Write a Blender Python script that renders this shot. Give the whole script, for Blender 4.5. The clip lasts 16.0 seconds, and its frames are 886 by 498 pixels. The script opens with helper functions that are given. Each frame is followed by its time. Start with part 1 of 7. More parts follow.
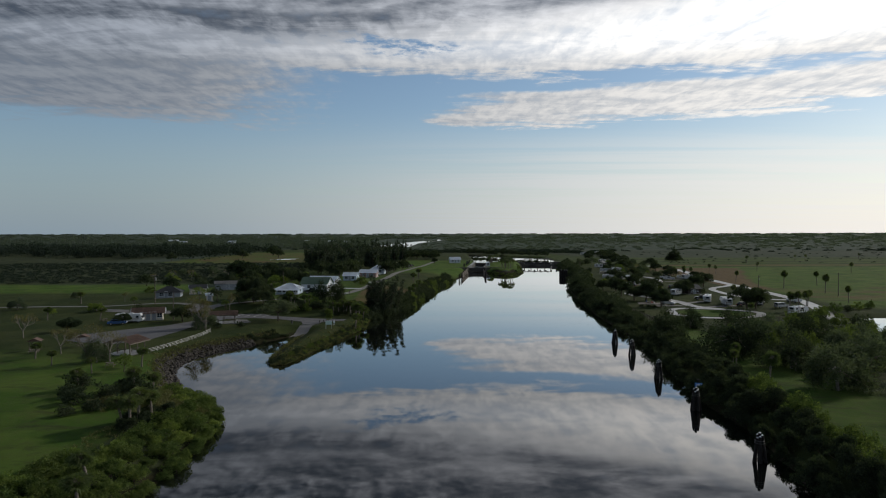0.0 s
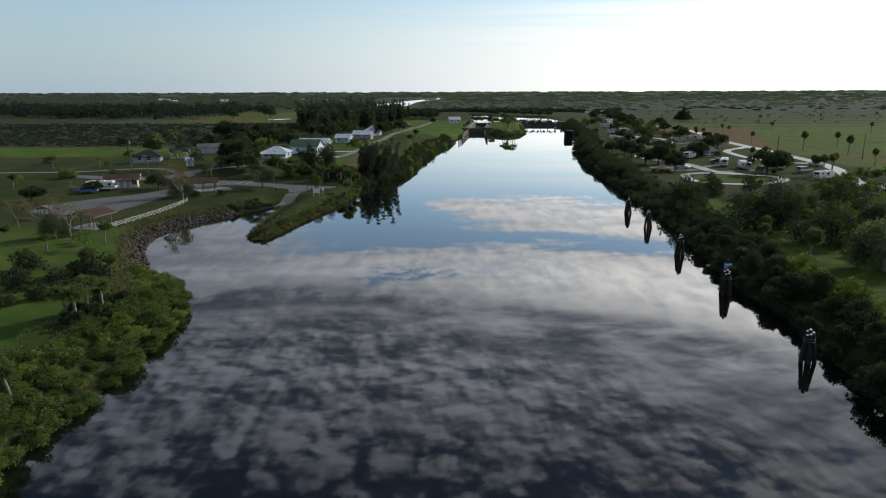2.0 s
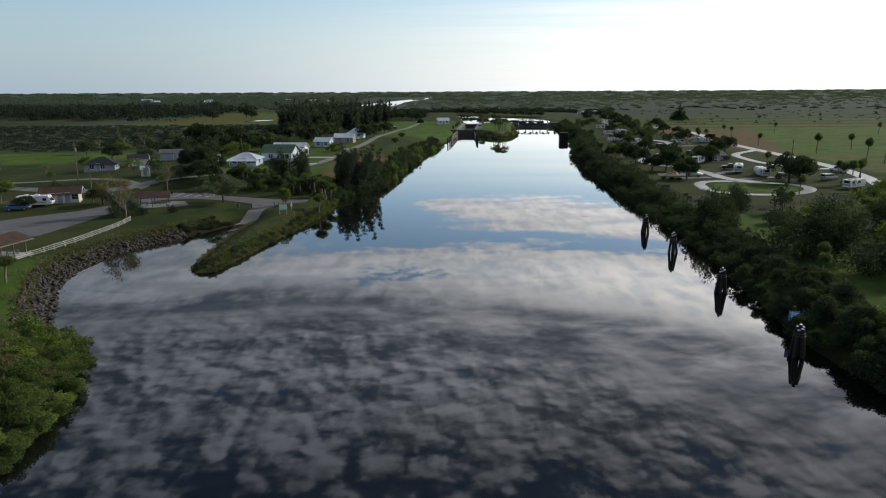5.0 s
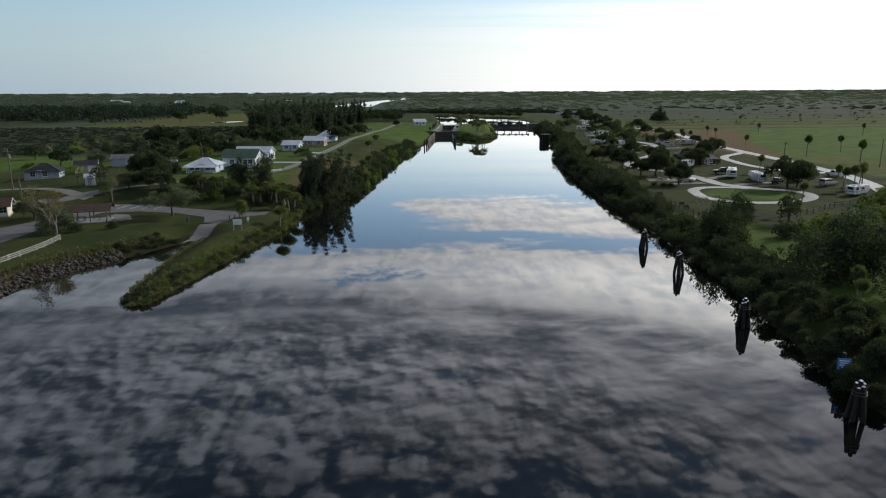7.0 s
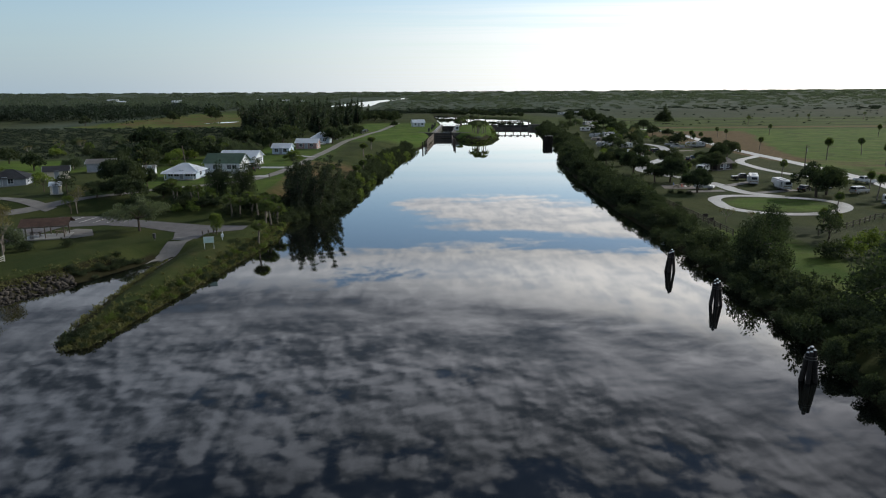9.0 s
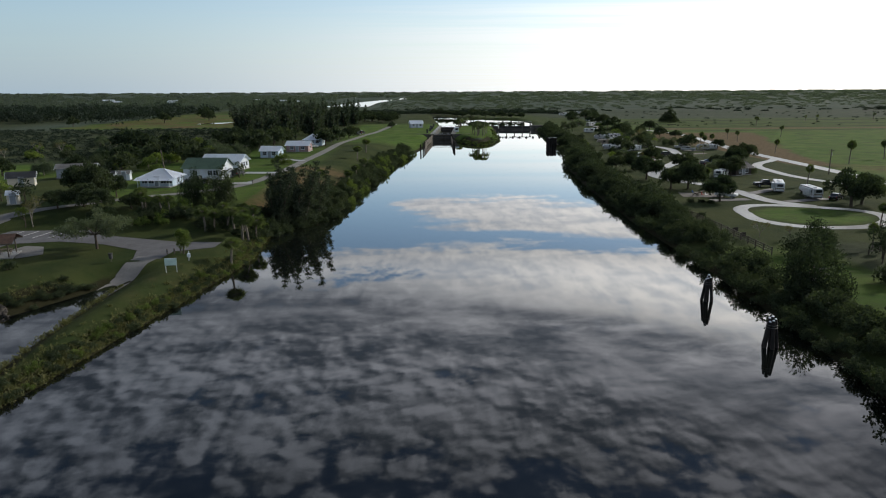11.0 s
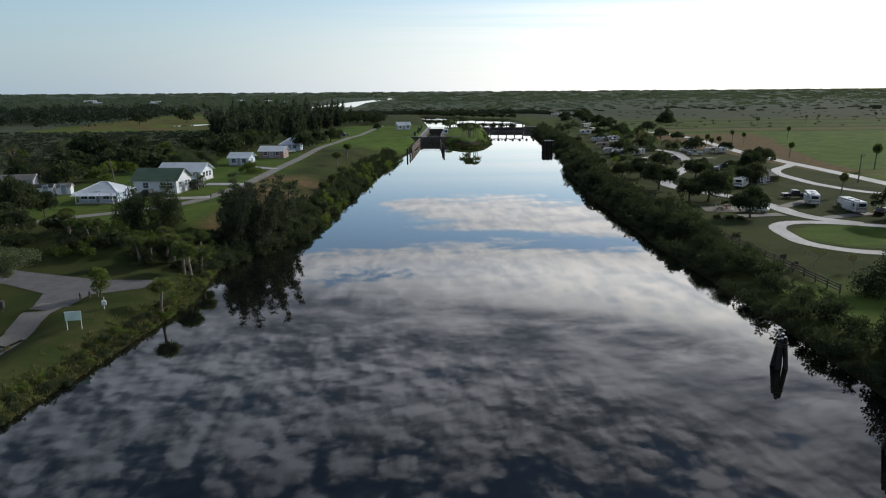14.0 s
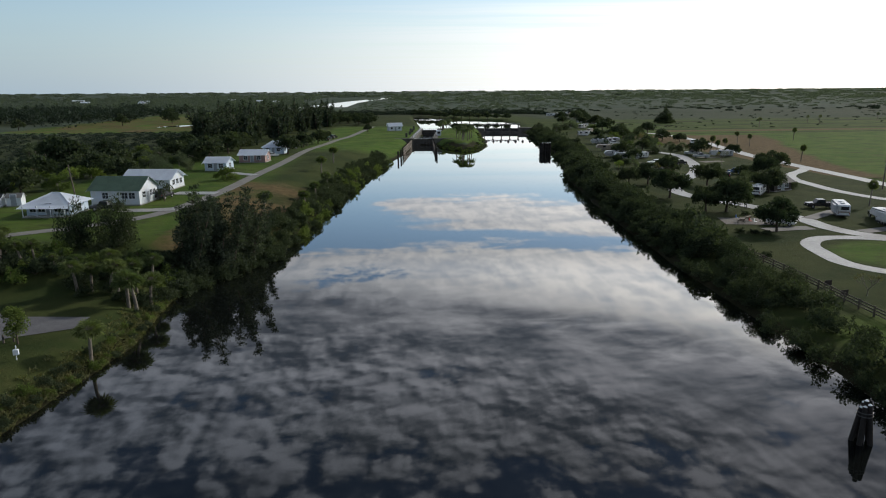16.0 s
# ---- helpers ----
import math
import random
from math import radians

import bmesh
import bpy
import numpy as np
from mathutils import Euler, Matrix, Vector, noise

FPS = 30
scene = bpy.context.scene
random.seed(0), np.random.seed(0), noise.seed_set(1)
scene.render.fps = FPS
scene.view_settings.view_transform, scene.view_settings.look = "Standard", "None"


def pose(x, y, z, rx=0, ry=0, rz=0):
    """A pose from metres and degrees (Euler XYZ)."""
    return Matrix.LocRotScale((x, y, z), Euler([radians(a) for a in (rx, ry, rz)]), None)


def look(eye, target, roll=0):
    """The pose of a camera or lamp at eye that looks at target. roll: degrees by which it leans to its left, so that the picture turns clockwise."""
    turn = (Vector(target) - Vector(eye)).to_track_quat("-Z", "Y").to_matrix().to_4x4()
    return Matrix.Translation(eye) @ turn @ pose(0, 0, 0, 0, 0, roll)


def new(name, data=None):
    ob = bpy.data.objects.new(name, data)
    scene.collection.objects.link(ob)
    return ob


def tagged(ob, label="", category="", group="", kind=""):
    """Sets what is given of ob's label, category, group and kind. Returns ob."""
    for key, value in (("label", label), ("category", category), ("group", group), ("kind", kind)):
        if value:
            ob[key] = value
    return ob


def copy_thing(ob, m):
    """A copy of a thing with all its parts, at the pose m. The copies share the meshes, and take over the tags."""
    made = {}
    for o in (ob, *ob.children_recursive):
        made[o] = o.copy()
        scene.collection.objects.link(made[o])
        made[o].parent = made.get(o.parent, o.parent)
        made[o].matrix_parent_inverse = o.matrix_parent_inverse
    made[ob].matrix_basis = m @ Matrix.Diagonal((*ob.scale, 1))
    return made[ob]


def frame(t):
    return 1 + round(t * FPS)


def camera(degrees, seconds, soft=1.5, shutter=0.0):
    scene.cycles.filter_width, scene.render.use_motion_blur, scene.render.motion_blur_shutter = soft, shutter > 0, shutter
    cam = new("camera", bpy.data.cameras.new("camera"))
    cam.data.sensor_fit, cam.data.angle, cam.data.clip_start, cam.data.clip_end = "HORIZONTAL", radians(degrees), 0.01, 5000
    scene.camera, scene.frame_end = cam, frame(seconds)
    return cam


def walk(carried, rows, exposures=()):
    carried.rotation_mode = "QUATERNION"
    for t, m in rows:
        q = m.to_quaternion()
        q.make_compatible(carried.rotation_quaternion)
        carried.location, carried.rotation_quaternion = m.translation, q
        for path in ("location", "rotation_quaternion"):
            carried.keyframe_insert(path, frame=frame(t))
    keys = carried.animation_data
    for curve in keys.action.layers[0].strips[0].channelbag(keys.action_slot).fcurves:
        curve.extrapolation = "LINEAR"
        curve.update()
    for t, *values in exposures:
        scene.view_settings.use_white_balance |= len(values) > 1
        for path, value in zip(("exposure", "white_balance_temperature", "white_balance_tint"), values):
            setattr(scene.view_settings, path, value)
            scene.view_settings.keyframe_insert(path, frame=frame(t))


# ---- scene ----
cam = camera(67.1, 16.0, 1.1)
PATH = [
    (0, (-0.735, -0.445, 25.7), (-0.739, 1.554, 25.651), -0.1),
    (0.5, (-0.586, 2.887, 25.45), (-0.59, 4.878, 25.260), -0.2),
    (1, (-0.486, 6.452, 25.42), (-0.491, 8.409, 25.006), -0.2),
    (1.5, (-0.436, 10.089, 25.469), (-0.441, 12.036, 25.009), -0.2),
    (2, (-0.369, 13.635, 25.513), (-0.373, 15.581, 25.052), -0.2),
    (2.5, (-0.339, 17.208, 25.504), (-0.342, 19.154, 25.043), -0.3),
    (3, (-0.313, 20.764, 25.515), (-0.316, 22.71, 25.054), -0.3),
    (3.5, (-0.241, 24.265, 25.565), (-0.243, 26.211, 25.104), -0.3),
    (4, (-0.167, 27.79, 25.572), (-0.169, 29.736, 25.11), -0.3),
    (6.5, (0.547, 45.355, 25.418), (0.638, 47.299, 24.957), -0.3),
    (7, (0.757, 48.92, 25.434), (0.85, 50.864, 24.973), -0.3),
    (7.5, (0.916, 52.311, 25.526), (1.01, 54.255, 25.065), -0.3),
    (8, (1.203, 55.959, 25.541), (1.298, 57.903, 25.08), -0.3),
    (8.5, (1.447, 59.461, 25.541), (1.54, 61.404, 25.079), -0.3),
    (9, (1.629, 62.796, 25.565), (1.723, 64.739, 25.103), -0.3),
    (11.5, (2.606, 80.587, 25.31), (2.704, 82.531, 24.849), -0.3),
    (12, (2.882, 84.132, 25.292), (2.979, 86.075, 24.832), -0.4),
    (12.5, (3.099, 87.627, 25.355), (3.196, 89.571, 24.894), -0.4),
    (13, (3.23, 91.074, 25.391), (3.327, 93.018, 24.929), -0.4),
    (13.5, (3.347, 94.598, 25.321), (3.446, 96.542, 24.86), -0.4),
    (14, (3.675, 97.995, 25.345), (3.803, 99.937, 24.883), -0.4),
    (14.5, (3.87, 101.505, 25.373), (4.02, 103.446, 24.91), -0.4),
    (15, (4.106, 104.929, 25.368), (4.257, 106.869, 24.906), -0.4),
    (15.5, (4.409, 108.316, 25.371), (4.559, 110.256, 24.908), -0.3),
    (16, (4.883, 111.933, 25.372), (5.03, 113.873, 24.909), -0.4),
]
EXPOSURES = [(0, -0.65), (0.3, -0.68), (0.6, -0.62), (0.9, -0.42), (1.2, -0.2), (1.5, -0.02), (1.8, 0.0), (16, 0.0)]
walk(cam, [(t, look(eye, target, roll)) for t, eye, target, roll in PATH], EXPOSURES)

# ---- sky, clouds and sun ----
SUN_AZ, SUN_EL = 58.0, 27.0


class Graph:
    """Short forms for wiring shader nodes."""

    def __init__(self, tree):
        self.tree = tree
        tree.nodes.clear()

    def node(self, kind, **settings):
        n = self.tree.nodes.new(kind)
        for key, value in settings.items():
            setattr(n, key, value)
        return n

    def put(self, socket, value):
        if isinstance(value, bpy.types.NodeSocket):
            self.tree.links.new(value, socket)
        else:
            socket.default_value = value

    def math(self, op, a, b=0.0, c=0.0, clamp=False):
        n = self.node("ShaderNodeMath", operation=op, use_clamp=clamp)
        for s, v in zip(n.inputs, (a, b, c)):
            self.put(s, v)
        return n.outputs[0]

    def step(self, v, lo, hi, a=0.0, b=1.0):
        n = self.node("ShaderNodeMapRange", interpolation_type="SMOOTHSTEP")
        for s, x in zip(n.inputs, (v, lo, hi, a, b)):
            self.put(s, x)
        return n.outputs[0]

    def mix(self, f, a, b, blend="MIX"):
        n = self.node("ShaderNodeMix", data_type="RGBA", blend_type=blend)
        self.put(n.inputs[0], f)
        self.put(n.inputs[6], a if isinstance(a, bpy.types.NodeSocket) else (*a, 1))
        self.put(n.inputs[7], b if isinstance(b, bpy.types.NodeSocket) else (*b, 1))
        return n.outputs[2]

    def noise(self, vec, scale, detail=4.0, rough=0.55, distortion=0.0):
        n = self.node("ShaderNodeTexNoise")
        if vec is not None:
            self.put(n.inputs["Vector"], vec)
        n.inputs["Scale"].default_value, n.inputs["Detail"].default_value = scale, detail
        n.inputs["Roughness"].default_value, n.inputs["Distortion"].default_value = rough, distortion
        return n.outputs["Fac"]

    def vec(self, x, y, z=0.0):
        n = self.node("ShaderNodeCombineXYZ")
        for s, v in zip(n.inputs, (x, y, z)):
            self.put(s, v)
        return n.outputs[0]


def make_world():
    world = bpy.data.worlds.new("sky")
    scene.world = world
    world.use_nodes = True
    g = Graph(world.node_tree)
    sky = g.node("ShaderNodeTexSky", sky_type="NISHITA", sun_disc=False)
    sky.sun_elevation, sky.sun_rotation = radians(SUN_EL), radians(SUN_AZ)
    sky.air_density, sky.dust_density, sky.ozone_density = 1.0, 0.6, 1.6
    where = g.node("ShaderNodeTexCoord").outputs["Generated"]
    sep = g.node("ShaderNodeSeparateXYZ")
    g.put(sep.inputs[0], where)
    x, y, z = sep.outputs
    el = g.math("MULTIPLY", g.math("ARCSINE", z), 57.2958)
    az = g.math("MULTIPLY", g.math("ARCTAN2", x, y), 57.2958)
    zz = g.math("MAXIMUM", g.math("ADD", z, 0.02), 0.02)
    px, py = g.math("DIVIDE", x, zz), g.math("DIVIDE", y, zz)
    plane = g.vec(px, py, 0.0)
    streak = g.vec(g.math("MULTIPLY", px, 0.45), py, 3.0)
    # large shapes, streaks and small cells of the cloud layer
    big = g.noise(streak, 0.8, 5.0, 0.6, 0.6)
    mid = g.noise(streak, 3.2, 7.0, 0.62, 0.5)
    cell = g.noise(g.vec(px, g.math("MULTIPLY", py, 0.4), 1.0), 10.0, 5.0, 0.58, 0.3)
    # heaps of the deck: ruffled round cells drawn out along the line of sight, lit from the sun's side
    overhead = g.step(g.math("SUBTRACT", el, g.math("MULTIPLY", az, 0.16)), 17.0, 25.0)

    def offset(at, step_on):
        n = g.node("ShaderNodeVectorMath", operation="ADD")
        g.put(n.inputs[0], at)
        n.inputs[1].default_value = step_on
        return n.outputs[0]

    def blend(f, a, b):
        n = g.node("ShaderNodeMix", data_type="FLOAT")
        for socket, value in zip(n.inputs[:1] + n.inputs[2:4], (f, a, b)):
            g.put(socket, value)
        return n.outputs[0]

    drawn = g.vec(px, g.math("MULTIPLY", py, 0.85), 5.0)

    def heaps(at):
        ruffle = g.node("ShaderNodeTexNoise")
        g.put(ruffle.inputs["Vector"], at)
        ruffle.inputs["Scale"].default_value, ruffle.inputs["Detail"].default_value = 7.0, 5.0
        ruffle.inputs["Roughness"].default_value = 0.62
        bent = g.node("ShaderNodeVectorMath", operation="MULTIPLY_ADD")
        g.put(bent.inputs[0], ruffle.outputs["Color"])
        bent.inputs[1].default_value = (0.12, 0.12, 0.0)
        g.put(bent.inputs[2], at)
        total = g.math("MULTIPLY", g.noise(at, 15.0, 5.0, 0.6, 0.2), 0.35)
        for size, share in ((8.0, 0.44), (18.0, 0.22)):
            cells = g.node("ShaderNodeTexVoronoi", voronoi_dimensions="2D", feature="SMOOTH_F1")
            g.put(cells.inputs["Vector"], bent.outputs[0])
            cells.inputs["Scale"].default_value, cells.inputs["Smoothness"].default_value = size, 0.85
            total = g.math("ADD", total, g.math("MULTIPLY", g.math("SUBTRACT", 1.0, cells.outputs["Distance"]), share))
        return total

    heap = heaps(drawn)
    relief = g.math("SUBTRACT", heap, heaps(offset(drawn, (0.013, 0.018, 0.0))))
    rolls = g.noise(g.vec(g.math("MULTIPLY", px, 0.62), py, 7.0), 3.9, 5.0, 0.56, 0.5)
    folds = g.noise(g.vec(g.math("MULTIPLY", px, 0.62), py, 11.0), 10.0, 5.0, 0.6, 0.3)
    # where the layer is closed: a deck overhead, a tongue to each side of a clear gap
    elw = g.math("ADD", el, g.math("ADD", g.math("MULTIPLY", g.math("SUBTRACT", big, 0.5), 2.2), g.math("MULTIPLY", g.math("SUBTRACT", mid, 0.5), 2.6)))
    azw = g.math("ADD", az, g.math("MULTIPLY", g.math("SUBTRACT", big, 0.5), 26.0))
    deck = g.step(g.math("ADD", elw, g.math("MULTIPLY", az, 0.02)), 12.5, 13.9)
    left = g.math("MULTIPLY", g.step(elw, 7.2, 10.8), g.step(azw, -3.0, -22.0))
    right_low = g.math("ADD", 9.3, g.math("MULTIPLY", az, 0.015))
    dr = g.math("SUBTRACT", elw, right_low)
    right = g.math("MULTIPLY", g.math("MULTIPLY", g.step(dr, -0.9, 0.5), g.step(dr, 3.1, 1.7)), g.step(azw, -3.0, 6.0))
    gap_d = g.math("ADD", g.math("POWER", g.math("DIVIDE", g.math("ADD", azw, 5.5), 4.5), 2.0),
                   g.math("POWER", g.math("DIVIDE", g.math("SUBTRACT", elw, 15.3), 1.1), 2.0))
    gap = g.step(gap_d, 1.9, 0.1)
    bias = g.math("MAXIMUM", deck, g.math("MAXIMUM", left, right))
    bias = g.math("SUBTRACT", bias, g.math("MULTIPLY", gap, g.math("MULTIPLY", g.step(g.noise(plane, 13.0, 4.0, 0.6), 0.3, 0.7), 0.72)))
    tex = g.math("ADD", g.math("MULTIPLY", mid, 0.48), g.math("MULTIPLY", cell, 0.52))
    cover = g.step(g.math("ADD", g.math("MULTIPLY", g.math("SUBTRACT", tex, 0.5), 1.5), bias), 0.22, 0.92)
    # higher up the deck breaks into heaps with clear sky between them, in patches
    patch = g.noise(g.vec(g.math("MULTIPLY", px, 0.7), py, 2.0), 1.5, 3.0, 0.5, 0.4)
    broken = g.math("ADD", g.step(g.math("SUBTRACT", el, g.math("MULTIPLY", az, 0.08)), 24.0, 33.0, 0.0, 0.25), g.math("MULTIPLY", g.math("SUBTRACT", patch, 0.5), 0.6))
    open_sky = g.step(g.math("SUBTRACT", g.math("ADD", heap, g.math("MULTIPLY", g.math("SUBTRACT", folds, 0.5), 0.35)), broken), 0.46, 0.27)
    high = g.step(el, 21.0, 25.0)
    cover = g.math("MULTIPLY", cover, g.math("SUBTRACT", 1.0, g.math("MULTIPLY", g.math("MULTIPLY", high, open_sky), 0.88)))
    cirrus = g.noise(g.vec(g.math("MULTIPLY", px, 0.16), py, 9.0), 0.9, 6.0, 0.62, 0.6)
    veil = g.math("MULTIPLY", g.math("MULTIPLY", g.step(cirrus, 0.36, 0.62), g.step(el, 9.5, 4.0)), g.step(az, -24.0, 12.0, 0.12, 1.0))
    # thick parts of the deck are grey, thin edges white; brighter towards the sun
    level = g.math("SQRT", g.math("MAXIMUM", g.math("ADD", g.math("MULTIPLY", x, x), g.math("MULTIPLY", y, y)), 1e-6))
    facing = g.math("DIVIDE", g.math("ADD", g.math("MULTIPLY", x, math.sin(radians(SUN_AZ))), g.math("MULTIPLY", y, math.cos(radians(SUN_AZ)))), level)
    sunward = g.step(g.math("MULTIPLY", g.math("ARCCOSINE", facing), 57.2958), 91.0, 19.0)
    thick = g.math("MULTIPLY", g.math("MAXIMUM", g.step(g.math("ADD", tex, g.math("MULTIPLY", big, 0.3)), 0.48, 0.72), g.step(g.math("SUBTRACT", el, g.math("MULTIPLY", az, 0.06)), 15.4, 17.8)), g.step(g.math("SUBTRACT", el, g.math("MULTIPLY", az, 0.10)), 14.6, 18.0))
    low_lump = g.step(g.math("ADD", g.math("MULTIPLY", mid, 0.75), g.math("MULTIPLY", cell, 0.45)), 0.44, 0.80)
    soft_lump = g.math("ADD", g.math("MULTIPLY", g.math("SUBTRACT", rolls, 0.5), 1.9), g.math("MULTIPLY", g.math("SUBTRACT", folds, 0.5), 1.3))
    round_lump = g.math("ADD", g.math("MULTIPLY", relief, 2.2), g.math("ADD", g.math("MULTIPLY", g.math("SUBTRACT", heap, 0.56), 1.5), g.math("MULTIPLY", g.math("SUBTRACT", rolls, 0.5), 1.3)))
    high_lump = g.step(blend(overhead, soft_lump, round_lump), -0.56, 0.66)
    upper = g.step(el, 16.0, 20.0)
    lump = g.math("ADD", g.math("MULTIPLY", low_lump, g.math("SUBTRACT", 1.0, upper)), g.math("MULTIPLY", high_lump, upper))
    white = g.mix(sunward, (3.5, 3.95, 4.6), (15.0, 14.7, 14.2))
    white = g.mix(1.0, white, g.mix(g.step(el, 13.0, 15.5), (1.0, 1.0, 1.0), (1.5, 1.5, 1.5)), "MULTIPLY")
    grey = g.mix(lump, (1.55, 1.85, 2.35), (9.7, 10.05, 10.8))
    grey = g.mix(1.0, grey, g.mix(sunward, (0.54, 0.58, 0.63), (1.75, 1.71, 1.66)), "MULTIPLY")
    grey = g.mix(1.0, grey, g.mix(g.math("MULTIPLY", sunward, g.step(el, 18.0, 26.0)), (1.0, 1.0, 1.0), (0.49, 0.49, 0.50)), "MULTIPLY")
    grey = g.mix(g.step(el, 18.0, 26.0), grey, g.mix(1.0, grey, (1.3, 1.32, 1.36), "MULTIPLY"))
    grey = g.mix(g.step(el, 25.0, 35.0), grey, g.mix(1.0, grey, (0.76, 0.78, 0.80), "MULTIPLY"))
    white = g.mix(1.0, white, g.mix(g.step(tex, 0.36, 0.62), (0.68, 0.72, 0.78), (1.06, 1.05, 1.04)), "MULTIPLY")
    cloud = g.mix(thick, white, grey)
    haze_col = g.mix(sunward, (3.7, 4.9, 6.0), (14.0, 13.7, 13.2))
    blue = g.mix(1.0, sky.outputs[0], g.mix(g.step(el, 17.0, 28.0), (1.22, 1.30, 1.36), (0.36, 0.45, 0.56)), "MULTIPLY")
    col = g.mix(g.math("MULTIPLY", g.step(el, 11.0, -1.5), 0.9), blue, haze_col)
    col = g.mix(g.math("MULTIPLY", veil, 0.75), col, haze_col)
    col = g.mix(cover, col, cloud)
    back = g.node("ShaderNodeBackground")
    g.put(back.inputs[0], col)
    back.inputs[1].default_value = 0.1
    out = g.node("ShaderNodeOutputWorld")
    g.put(out.inputs[0], back.outputs[0])


make_world()
sun = new("sun", bpy.data.lights.new("sun", "SUN"))
sun.data.energy, sun.data.angle, sun.data.color = 3.3, radians(4.0), (1.0, 0.94, 0.85)
sun_dir = Vector((math.sin(radians(SUN_AZ)) * math.cos(radians(SUN_EL)), math.cos(radians(SUN_AZ)) * math.cos(radians(SUN_EL)), math.sin(radians(SUN_EL))))
sun.matrix_world = look(sun_dir * 500, (0, 0, 0))

# ---- materials ----
def material(name, base, rough=0.6, second=None, scale=1.0, bump=0.0, bump_scale=8.0, metal=0.0, spec=0.4, vary=0.0, coords="Object", detail=5.0):
    """A surface of two colours mixed by noise, with fine relief; vary: brightness change from object to object."""
    m = bpy.data.materials.new(name)
    m.use_nodes = True
    g = Graph(m.node_tree)
    at = g.node("ShaderNodeTexCoord").outputs[coords]
    second = second or tuple(c * 0.72 for c in base)
    f = g.step(g.noise(at, scale, detail, 0.6, 0.3), 0.32, 0.68)
    col = g.mix(f, second, base)
    fine = g.noise(at, scale * 7.3, 3.0, 0.6)
    col = g.mix(g.step(fine, 0.35, 0.75, 0.0, 0.35), col, tuple(c * 0.7 for c in base))
    if vary:
        rnd = g.node("ShaderNodeObjectInfo").outputs["Random"]
        col = g.mix(1.0, col, g.mix(rnd, (1 - vary,) * 3, (1 + vary,) * 3), "MULTIPLY")
    b = g.node("ShaderNodeBsdfPrincipled")
    g.put(b.inputs["Base Color"], col)
    g.put(b.inputs["Roughness"], g.step(fine, 0.2, 0.8, max(rough - 0.1, 0.02), min(rough + 0.1, 1.0)))
    b.inputs["Metallic"].default_value, b.inputs["Specular IOR Level"].default_value = metal, spec
    if bump:
        n = g.node("ShaderNodeBump")
        n.inputs["Strength"].default_value, n.inputs["Distance"].default_value = bump, 0.05
        g.put(n.inputs["Height"], g.noise(at, bump_scale, 4.0, 0.6))
        g.put(b.inputs["Normal"], n.outputs[0])
    g.put(g.node("ShaderNodeOutputMaterial").inputs[0], b.outputs[0])
    return m


def leafy(name, dark, light, glow=0.3, rough=0.9):
    """Leaves: colour from leaf to leaf and from plant to plant, some light passing through."""
    m = bpy.data.materials.new(name)
    m.use_nodes = True
    g = Graph(m.node_tree)
    leaf = g.node("ShaderNodeNewGeometry").outputs["Random Per Island"]
    plant = g.node("ShaderNodeObjectInfo").outputs["Random"]
    at = g.node("ShaderNodeTexCoord").outputs["Object"]
    clump = g.math("ADD", g.math("MULTIPLY", g.noise(at, 0.7, 3.0, 0.6), 0.6), g.math("MULTIPLY", g.noise(at, 0.16, 2.0, 0.5), 0.4))
    f = g.math("ADD", g.math("MULTIPLY", leaf, 0.55), g.math("MULTIPLY", g.step(clump, 0.35, 0.65), 0.45))
    col = g.mix(f, dark, light)
    col = g.mix(1.0, col, g.mix(plant, (0.72, 0.80, 0.80), (1.12, 1.10, 1.05)), "MULTIPLY")
    b = g.node("ShaderNodeBsdfPrincipled")
    g.put(b.inputs["Base Color"], col)
    b.inputs["Roughness"].default_value, b.inputs["Specular IOR Level"].default_value = rough, 0.08
    t = g.node("ShaderNodeBsdfTranslucent")
    g.put(t.inputs[0], g.mix(1.0, col, (1.1, 1.25, 0.6), "MULTIPLY"))
    mixer = g.node("ShaderNodeMixShader")
    mixer.inputs[0].default_value = glow
    g.put(mixer.inputs[1], b.outputs[0])
    g.put(mixer.inputs[2], t.outputs[0])
    g.put(g.node("ShaderNodeOutputMaterial").inputs[0], mixer.outputs[0])
    return m


